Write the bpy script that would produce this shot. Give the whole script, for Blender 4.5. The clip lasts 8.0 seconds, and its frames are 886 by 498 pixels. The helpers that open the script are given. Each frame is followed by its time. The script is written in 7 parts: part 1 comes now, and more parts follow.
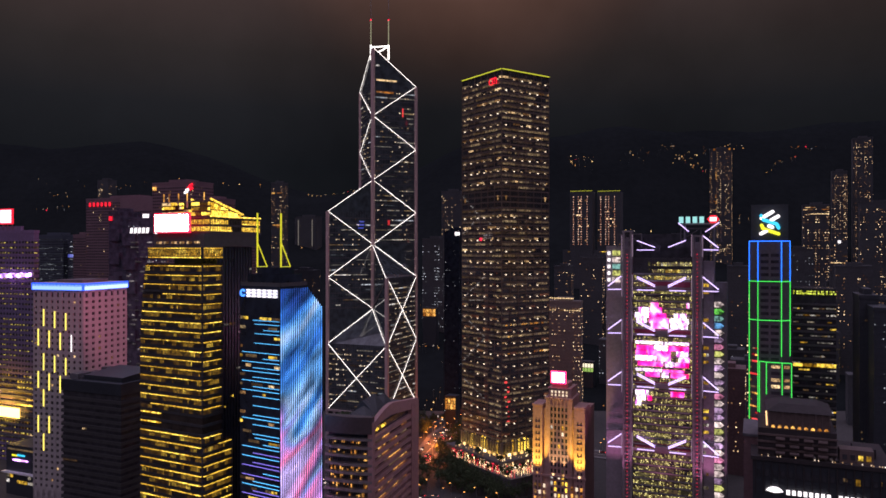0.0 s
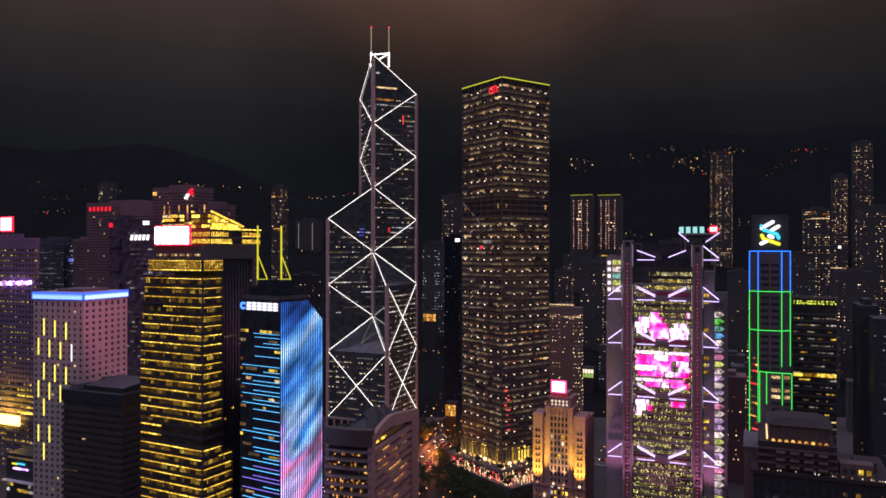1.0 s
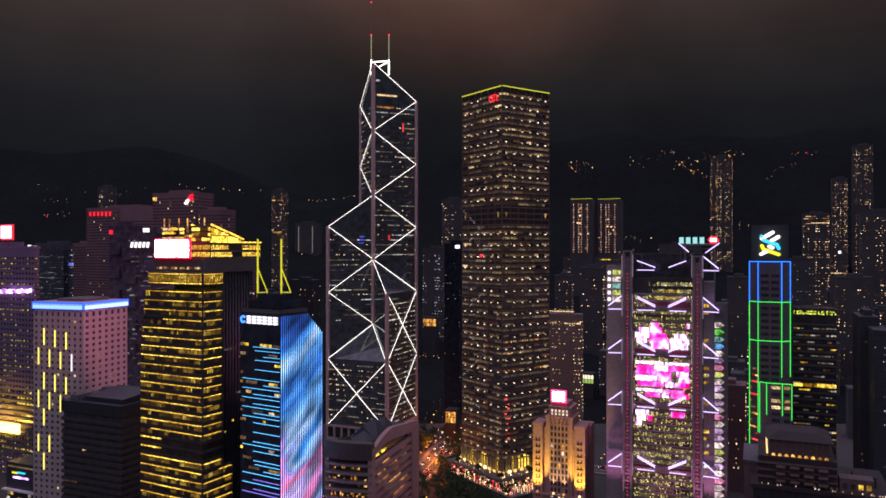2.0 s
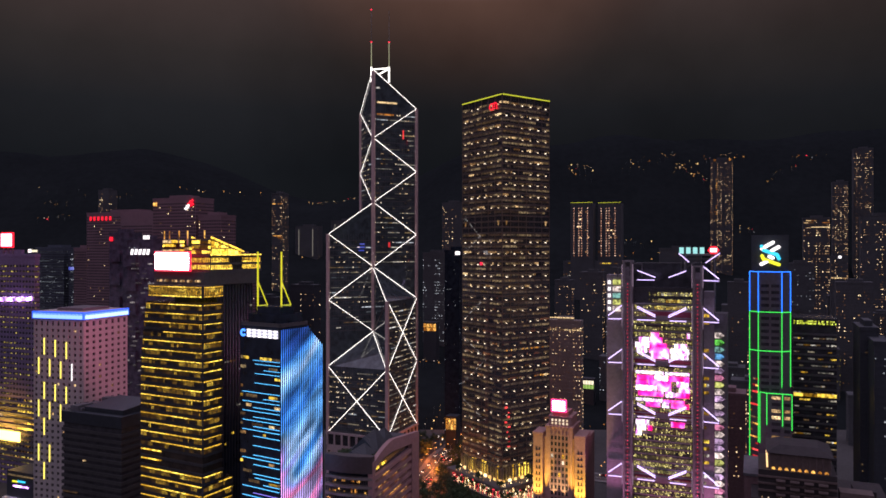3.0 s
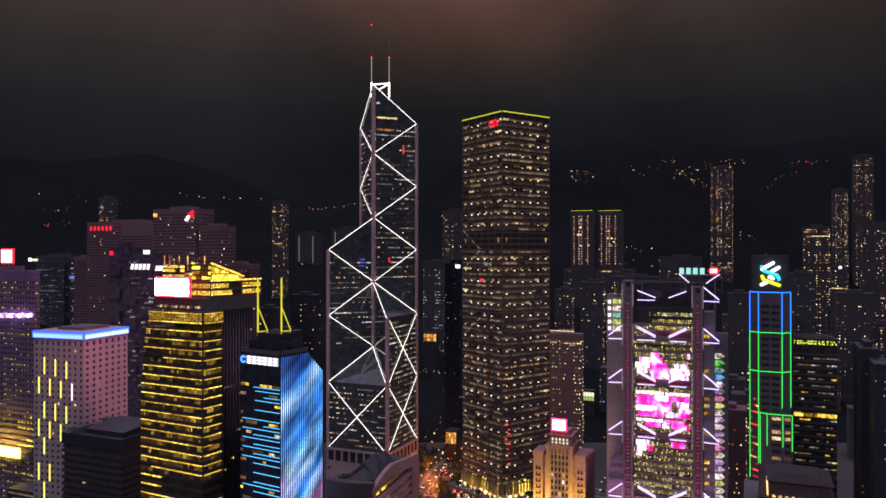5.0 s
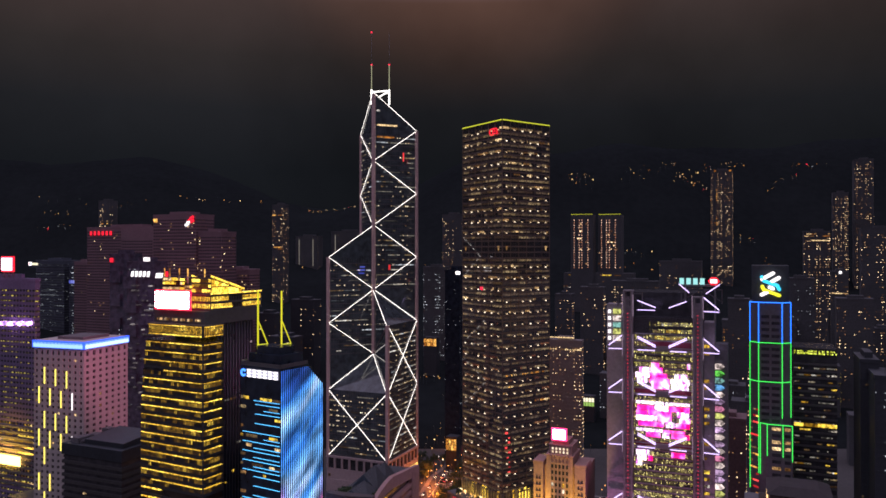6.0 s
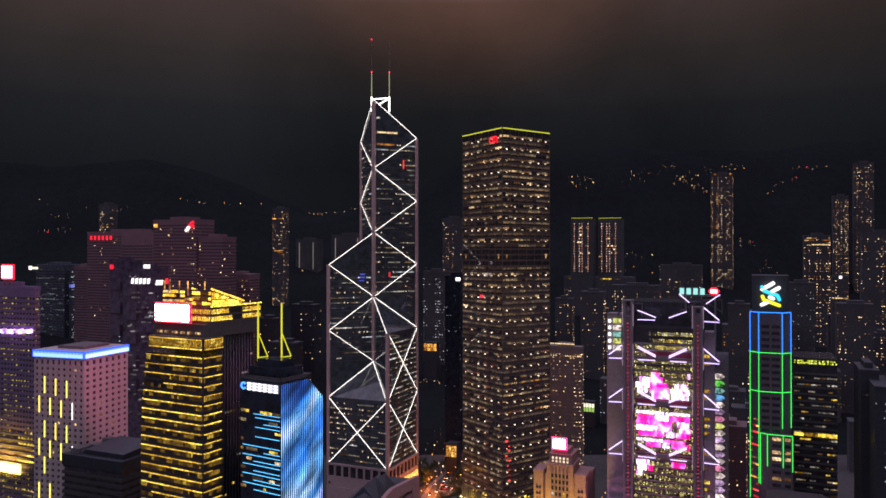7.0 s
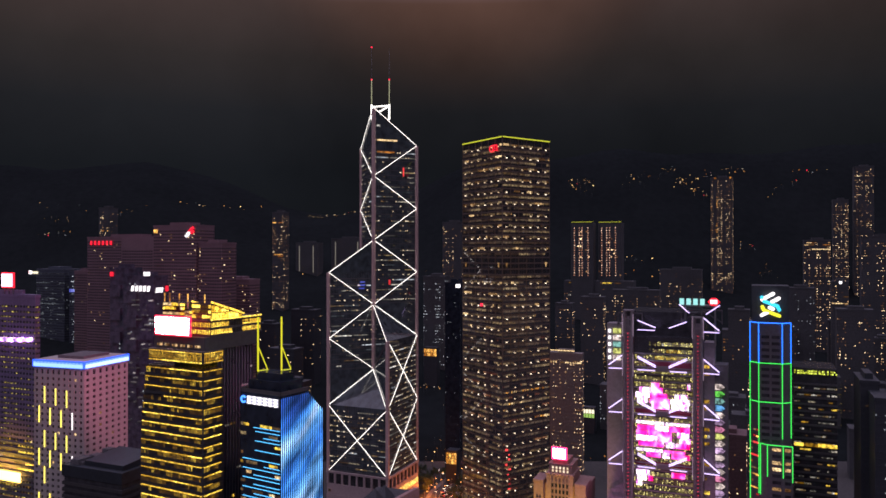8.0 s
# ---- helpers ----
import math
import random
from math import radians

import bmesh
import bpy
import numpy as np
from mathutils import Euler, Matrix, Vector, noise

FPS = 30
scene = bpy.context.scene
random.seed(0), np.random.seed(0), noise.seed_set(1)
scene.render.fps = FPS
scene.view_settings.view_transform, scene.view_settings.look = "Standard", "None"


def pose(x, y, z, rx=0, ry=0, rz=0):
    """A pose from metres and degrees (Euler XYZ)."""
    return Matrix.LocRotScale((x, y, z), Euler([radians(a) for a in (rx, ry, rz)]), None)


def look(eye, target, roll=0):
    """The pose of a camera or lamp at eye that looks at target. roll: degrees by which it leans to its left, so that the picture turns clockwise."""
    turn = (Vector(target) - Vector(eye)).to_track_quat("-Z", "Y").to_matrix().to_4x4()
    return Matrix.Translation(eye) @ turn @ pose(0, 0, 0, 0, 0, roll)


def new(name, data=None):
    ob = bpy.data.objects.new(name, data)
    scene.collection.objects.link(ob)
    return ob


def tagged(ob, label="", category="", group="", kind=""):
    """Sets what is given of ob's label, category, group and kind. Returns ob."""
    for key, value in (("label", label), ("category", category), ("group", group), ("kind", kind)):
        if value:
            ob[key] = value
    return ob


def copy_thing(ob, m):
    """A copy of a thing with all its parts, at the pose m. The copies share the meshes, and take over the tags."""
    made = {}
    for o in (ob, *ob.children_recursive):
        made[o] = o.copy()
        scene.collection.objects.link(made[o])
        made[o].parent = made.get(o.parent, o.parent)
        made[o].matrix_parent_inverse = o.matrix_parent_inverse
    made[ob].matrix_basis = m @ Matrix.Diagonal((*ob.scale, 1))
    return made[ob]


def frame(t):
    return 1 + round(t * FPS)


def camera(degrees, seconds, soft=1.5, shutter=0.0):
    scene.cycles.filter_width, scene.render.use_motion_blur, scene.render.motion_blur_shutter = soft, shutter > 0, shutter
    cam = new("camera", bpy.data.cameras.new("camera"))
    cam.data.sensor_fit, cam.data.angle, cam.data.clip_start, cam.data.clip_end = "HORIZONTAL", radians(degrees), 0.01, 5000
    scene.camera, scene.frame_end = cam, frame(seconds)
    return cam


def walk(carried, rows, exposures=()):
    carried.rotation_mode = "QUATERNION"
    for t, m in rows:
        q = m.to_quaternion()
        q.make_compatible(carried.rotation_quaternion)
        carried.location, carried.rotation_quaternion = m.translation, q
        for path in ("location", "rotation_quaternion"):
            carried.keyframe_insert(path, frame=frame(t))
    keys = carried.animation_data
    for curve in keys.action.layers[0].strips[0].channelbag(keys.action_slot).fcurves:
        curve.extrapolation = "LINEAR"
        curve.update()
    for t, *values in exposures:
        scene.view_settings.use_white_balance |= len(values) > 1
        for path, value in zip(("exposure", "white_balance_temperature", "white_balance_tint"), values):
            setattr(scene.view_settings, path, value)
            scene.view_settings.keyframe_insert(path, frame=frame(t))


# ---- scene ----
cam = camera(62.2, 8.0, soft=1.65)
METRES, EYE, TILT, LEAN, TURN = 45.0, 165.0, 0.0, 0.0, 0.0
ROWS = [
    (0, 0.0000, 0.0000, 0.0000, 0.000, 0.000, -0.000),
    (0.5, 0.0001, -0.0006, 0.0591, 0.010, 0.022, -0.020),
    (1, -0.0005, -0.0013, 0.1194, 0.015, 0.044, -0.020),
    (1.5, -0.0004, -0.0018, 0.1834, 0.015, 0.058, -0.020),
    (3, 0.0018, -0.0026, 0.3756, 0.040, 0.073, -0.010),
    (3.5, 0.0029, -0.0031, 0.4360, 0.045, 0.095, -0.000),
    (4, 0.0041, -0.0037, 0.5011, 0.060, 0.124, -0.010),
    (4.5, 0.0042, -0.0037, 0.5616, 0.060, 0.146, -0.000),
    (6, 0.0047, -0.0046, 0.7492, 0.070, 0.182, 0.020),
    (6.5, 0.0054, -0.0048, 0.8136, 0.080, 0.182, 0.020),
    (7, 0.0060, -0.0050, 0.8742, 0.085, 0.197, 0.030),
    (7.5, 0.0070, -0.0059, 0.9385, 0.090, 0.219, 0.050),
    (8, 0.0077, -0.0066, 0.9996, 0.090, 0.241, 0.040),
]
walk(cam, [(t, pose(0, 0, EYE, TILT, LEAN, TURN) @ pose(METRES * x, METRES * y, METRES * z, 90 + pitch, roll, yaw)) for t, x, y, z, yaw, pitch, roll in ROWS],
     [(0, 0.09, 6500, 21), (1.5, 0.13, 6500, 21), (3.5, 0.2, 6500, 18), (4.5, 0.22, 6500, 18), (6.5, 0.26, 6500, 18), (8, 0.28, 6500, 18)])

# ---- world, large lights ----
world = bpy.data.worlds.new("night_sky")
scene.world = world
world.use_nodes = True
wt = world.node_tree
wt.nodes.clear()


def wnode(kind, **values):
    n = wt.nodes.new(kind)
    for key, value in values.items():
        n.inputs[key].default_value = value
    return n


# low cloud over the city: dark at the skyline, browner and brighter overhead
coord = wnode("ShaderNodeTexCoord")
split = wnode("ShaderNodeSeparateXYZ")
wt.links.new(coord.outputs["Generated"], split.inputs[0])
ramp = wnode("ShaderNodeValToRGB")
stops = [(0.0, (0.0056, 0.0068, 0.0086)), (0.11, (0.0063, 0.0075, 0.0092)), (0.184, (0.0102, 0.0110, 0.0126)), (0.25, (0.0205, 0.0176, 0.0168)),
         (0.32, (0.0410, 0.0290, 0.0262)), (0.42, (0.25, 0.222, 0.285)), (0.6, (0.59, 0.525, 0.720)), (1.0, (0.47, 0.42, 0.58))]
while len(ramp.color_ramp.elements) < len(stops):
    ramp.color_ramp.elements.new(0.5)
for e, (p, c) in zip(ramp.color_ramp.elements, stops):
    e.position, e.color = p, (*c, 1)
wt.links.new(split.outputs["Z"], ramp.inputs[0])
cloud = wnode("ShaderNodeTexNoise", Scale=3.0, Detail=5.0, Roughness=0.55)
wt.links.new(coord.outputs["Generated"], cloud.inputs["Vector"])
vary = wnode("ShaderNodeMapRange")
vary.inputs["From Min"].default_value, vary.inputs["From Max"].default_value = 0.3, 0.7
vary.inputs["To Min"].default_value, vary.inputs["To Max"].default_value = 0.75, 1.3
wt.links.new(cloud.outputs[0], vary.inputs["Value"])
# the cloud is thinner to one side, and lit orange over the middle of the city
side = wnode("ShaderNodeMapRange")
side.inputs["From Min"].default_value, side.inputs["From Max"].default_value = -0.55, 0.6
side.inputs["To Min"].default_value, side.inputs["To Max"].default_value = 1.0, 0.86
wt.links.new(split.outputs["X"], side.inputs["Value"])
both = wnode("ShaderNodeMath")
both.operation = "MULTIPLY"
wt.links.new(vary.outputs[0], both.inputs[0])
wt.links.new(side.outputs[0], both.inputs[1])
near = wnode("ShaderNodeVectorMath")
near.operation = "DOT_PRODUCT"
near.inputs[1].default_value = Vector((0.03, 0.88, 0.50)).normalized()
wt.links.new(coord.outputs["Generated"], near.inputs[0])
patch = wnode("ShaderNodeMapRange")
patch.interpolation_type = "SMOOTHERSTEP"
patch.inputs["From Min"].default_value, patch.inputs["From Max"].default_value = 0.942, 1.0
patch.inputs["To Min"].default_value, patch.inputs["To Max"].default_value = 0.0, 1.0
wt.links.new(near.outputs["Value"], patch.inputs["Value"])
warm = wnode("ShaderNodeMix")
warm.data_type, warm.blend_type = "RGBA", "ADD"
warm.inputs["B"].default_value = (0.046, 0.017, 0.007, 1)
wt.links.new(patch.outputs[0], warm.inputs["Factor"])
wt.links.new(ramp.outputs[0], warm.inputs["A"])
bg = wnode("ShaderNodeBackground")
wt.links.new(warm.outputs["Result"], bg.inputs["Color"])
wt.links.new(both.outputs[0], bg.inputs["Strength"])
out = wnode("ShaderNodeOutputWorld")
wt.links.new(bg.outputs[0], out.inputs[0])


def lamp(name, eye, target, watts, colour, degrees=70, size=1.5):
    """A spotlight: floodlights of the place, and added fills."""
    data = bpy.data.lights.new(name, "SPOT")
    data.energy, data.color, data.spot_size, data.spot_blend, data.shadow_soft_size = watts, colour, radians(degrees), 0.6, size
    ob = new(name, data)
    ob.matrix_world = look(eye, target)
    return ob


def glow_lamp(name, eye, watts, colour, size=1.0):
    """A street lantern of the place."""
    data = bpy.data.lights.new(name, "POINT")
    data.energy, data.color, data.shadow_soft_size = watts, colour, size
    ob = new(name, data)
    ob.location = eye
    return ob

# ---- materials ----
def tree_of(name):
    m = bpy.data.materials.new(name)
    m.use_nodes = True
    t = m.node_tree
    return m, t, t.nodes["Principled BSDF"]


def surface(name, colour, rough=0.7, metal=0.0, vary=0.25, grain=0.6, large=0.03, bump=0.3, spec=0.5):
    """A weathered surface: stains of many metres and a fine grain."""
    m, t, p = tree_of(name)
    tc = t.nodes.new("ShaderNodeTexCoord")
    a = t.nodes.new("ShaderNodeTexNoise")
    a.inputs["Scale"].default_value, a.inputs["Detail"].default_value = large, 6
    b = t.nodes.new("ShaderNodeTexNoise")
    b.inputs["Scale"].default_value, b.inputs["Detail"].default_value = grain, 4
    for n in (a, b):
        t.links.new(tc.outputs["Object"], n.inputs["Vector"])
    mix = t.nodes.new("ShaderNodeMath")
    mix.operation = "ADD"
    t.links.new(a.outputs[0], mix.inputs[0])
    t.links.new(b.outputs[0], mix.inputs[1])
    oi = t.nodes.new("ShaderNodeObjectInfo")
    off = t.nodes.new("ShaderNodeMath")
    off.operation, off.inputs[1].default_value = "MULTIPLY_ADD", 0.18
    t.links.new(oi.outputs["Random"], off.inputs[0])
    t.links.new(mix.outputs[0], off.inputs[2])
    r = t.nodes.new("ShaderNodeValToRGB")
    r.color_ramp.elements[0].position, r.color_ramp.elements[1].position = 0.7, 1.45
    r.color_ramp.elements[0].color = (*[c * (1 - vary) for c in colour], 1)
    r.color_ramp.elements[1].color = (*[min(1, c * (1 + vary)) for c in colour], 1)
    sc = t.nodes.new("ShaderNodeMath")
    sc.operation, sc.inputs[1].default_value = "MULTIPLY", 0.69
    t.links.new(off.outputs[0], sc.inputs[0])
    r.color_ramp.elements[0].position, r.color_ramp.elements[1].position = 0.45, 0.98
    t.links.new(sc.outputs[0], r.inputs[0])
    t.links.new(r.outputs[0], p.inputs["Base Color"])
    p.inputs["Roughness"].default_value, p.inputs["Metallic"].default_value = rough, metal
    p.inputs["Specular IOR Level"].default_value = spec
    if bump:
        bn = t.nodes.new("ShaderNodeBump")
        bn.inputs["Strength"].default_value, bn.inputs["Distance"].default_value = bump, 0.1
        t.links.new(b.outputs[0], bn.inputs["Height"])
        t.links.new(bn.outputs[0], p.inputs["Normal"])
    return m


def glazing(name, colour, rough=0.12, spec=0.6, wave=0.03, ior=1.5):
    """Dark coated curtain-wall glass, each pane a little out of true."""
    m, t, p = tree_of(name)
    tc = t.nodes.new("ShaderNodeTexCoord")
    n = t.nodes.new("ShaderNodeTexNoise")
    n.inputs["Scale"].default_value, n.inputs["Detail"].default_value = 0.22, 3
    t.links.new(tc.outputs["Object"], n.inputs["Vector"])
    r = t.nodes.new("ShaderNodeValToRGB")
    r.color_ramp.elements[0].position, r.color_ramp.elements[1].position = 0.3, 0.7
    r.color_ramp.elements[0].color = (*[c * 0.6 for c in colour], 1)
    r.color_ramp.elements[1].color = (*[c * 1.4 for c in colour], 1)
    t.links.new(n.outputs[0], r.inputs[0])
    t.links.new(r.outputs[0], p.inputs["Base Color"])
    p.inputs["Roughness"].default_value, p.inputs["IOR"].default_value = rough, ior
    p.inputs["Specular IOR Level"].default_value = spec
    bn = t.nodes.new("ShaderNodeBump")
    bn.inputs["Strength"].default_value, bn.inputs["Distance"].default_value = wave, 1.0
    t.links.new(n.outputs[0], bn.inputs["Height"])
    t.links.new(bn.outputs[0], p.inputs["Normal"])
    return m


def lit(name, dark, bright, low=0.2, high=1.2, power=1.6, grain=0.0, sampled=False, ior=1.5, rough=0.3):
    """Glass with a lit room behind it; every pane has its own colour and strength."""
    m, t, p = tree_of(name)
    oi = t.nodes.new("ShaderNodeObjectInfo")
    ge = t.nodes.new("ShaderNodeNewGeometry")
    add = t.nodes.new("ShaderNodeMath")
    add.operation = "ADD"
    t.links.new(oi.outputs["Random"], add.inputs[0])
    t.links.new(ge.outputs["Random Per Island"], add.inputs[1])
    fr = t.nodes.new("ShaderNodeMath")
    fr.operation = "FRACT"
    t.links.new(add.outputs[0], fr.inputs[0])
    mixc = t.nodes.new("ShaderNodeMix")
    mixc.data_type = "RGBA"
    mixc.inputs["A"].default_value, mixc.inputs["B"].default_value = (*dark, 1), (*bright, 1)
    t.links.new(fr.outputs[0], mixc.inputs["Factor"])
    pw = t.nodes.new("ShaderNodeMath")
    pw.operation, pw.inputs[1].default_value = "POWER", power
    t.links.new(fr.outputs[0], pw.inputs[0])
    st = t.nodes.new("ShaderNodeMapRange")
    st.inputs["To Min"].default_value, st.inputs["To Max"].default_value = low, high
    t.links.new(pw.outputs[0], st.inputs["Value"])
    last = st.outputs[0]
    if grain:
        tc = t.nodes.new("ShaderNodeTexCoord")
        n = t.nodes.new("ShaderNodeTexNoise")
        n.inputs["Scale"].default_value, n.inputs["Detail"].default_value = grain, 2
        t.links.new(tc.outputs["Object"], n.inputs["Vector"])
        g = t.nodes.new("ShaderNodeMapRange")
        g.inputs["From Min"].default_value, g.inputs["From Max"].default_value = 0.35, 0.65
        g.inputs["To Min"].default_value, g.inputs["To Max"].default_value = 0.15, 1.5
        t.links.new(n.outputs[0], g.inputs["Value"])
        mu = t.nodes.new("ShaderNodeMath")
        mu.operation = "MULTIPLY"
        t.links.new(last, mu.inputs[0])
        t.links.new(g.outputs[0], mu.inputs[1])
        last = mu.outputs[0]
    p.inputs["Base Color"].default_value = (0.02, 0.02, 0.02, 1)
    p.inputs["Roughness"].default_value, p.inputs["IOR"].default_value = rough, ior
    t.links.new(mixc.outputs["Result"], p.inputs["Emission Color"])
    t.links.new(last, p.inputs["Emission Strength"])
    m.cycles.emission_sampling = "AUTO" if sampled else "NONE"
    return m


def neon(name, colour, strength, sampled=False):
    m, t, p = tree_of(name)
    p.inputs["Base Color"].default_value = (0.05, 0.05, 0.05, 1)
    p.inputs["Emission Color"].default_value = (*colour, 1)
    p.inputs["Emission Strength"].default_value = strength
    m.cycles.emission_sampling = "AUTO" if sampled else "NONE"
    return m


def led_picture(name, colours, scale, low, high, sampled=False, fall=None, streak=None):
    """A media facade: drifting soft patches of colour behind the lines of diodes."""
    m, t, p = tree_of(name)
    tc = t.nodes.new("ShaderNodeTexCoord")
    mp = t.nodes.new("ShaderNodeMapping")
    mp.inputs["Scale"].default_value = (scale, scale, scale * 0.7)
    mp.inputs["Rotation"].default_value = (0.0, 0.5, 0.0)
    if streak:
        # patches drawn out along a slope: their sizes in metres, their tilt
        mp.vector_type = "TEXTURE"
        mp.inputs["Scale"].default_value = streak[0]
        mp.inputs["Rotation"].default_value = (0.0, streak[1], 0.0)
    t.links.new(tc.outputs["Object"], mp.inputs[0])
    n = t.nodes.new("ShaderNodeTexNoise")
    n.inputs["Scale"].default_value, n.inputs["Detail"].default_value, n.inputs["Distortion"].default_value = 1.0, 1.5, 0.6
    t.links.new(mp.outputs[0], n.inputs["Vector"])
    r = t.nodes.new("ShaderNodeValToRGB")
    while len(r.color_ramp.elements) < len(colours):
        r.color_ramp.elements.new(0.5)
    for e, (q, c) in zip(r.color_ramp.elements, colours):
        e.position, e.color = q, (*c, 1)
    if fall:
        # the picture changes its colours down the face: height of the middle, change per metre
        ax = t.nodes.new("ShaderNodeSeparateXYZ")
        t.links.new(tc.outputs["Object"], ax.inputs[0])
        dn = t.nodes.new("ShaderNodeMapRange")
        dn.clamp = False
        dn.inputs["From Min"].default_value, dn.inputs["From Max"].default_value = fall[0], fall[0] - 1.0
        dn.inputs["To Min"].default_value, dn.inputs["To Max"].default_value = 0.0, fall[1]
        t.links.new(ax.outputs["Z"], dn.inputs["Value"])
        su = t.nodes.new("ShaderNodeMath")
        su.operation = "ADD"
        t.links.new(n.outputs[0], su.inputs[0])
        t.links.new(dn.outputs[0], su.inputs[1])
        t.links.new(su.outputs[0], r.inputs[0])
    else:
        t.links.new(n.outputs[0], r.inputs[0])
    n2 = t.nodes.new("ShaderNodeTexNoise")
    n2.inputs["Scale"].default_value, n2.inputs["Detail"].default_value = 2.3, 2
    t.links.new(mp.outputs[0], n2.inputs["Vector"])
    st = t.nodes.new("ShaderNodeMapRange")
    st.inputs["From Min"].default_value, st.inputs["From Max"].default_value = 0.35, 0.65
    st.inputs["To Min"].default_value, st.inputs["To Max"].default_value = low, high
    t.links.new(n2.outputs[0], st.inputs["Value"])
    p.inputs["Base Color"].default_value = (0.02, 0.02, 0.02, 1)
    t.links.new(r.outputs[0], p.inputs["Emission Color"])
    t.links.new(st.outputs[0], p.inputs["Emission Strength"])
    m.cycles.emission_sampling = "AUTO" if sampled else "NONE"
    return m


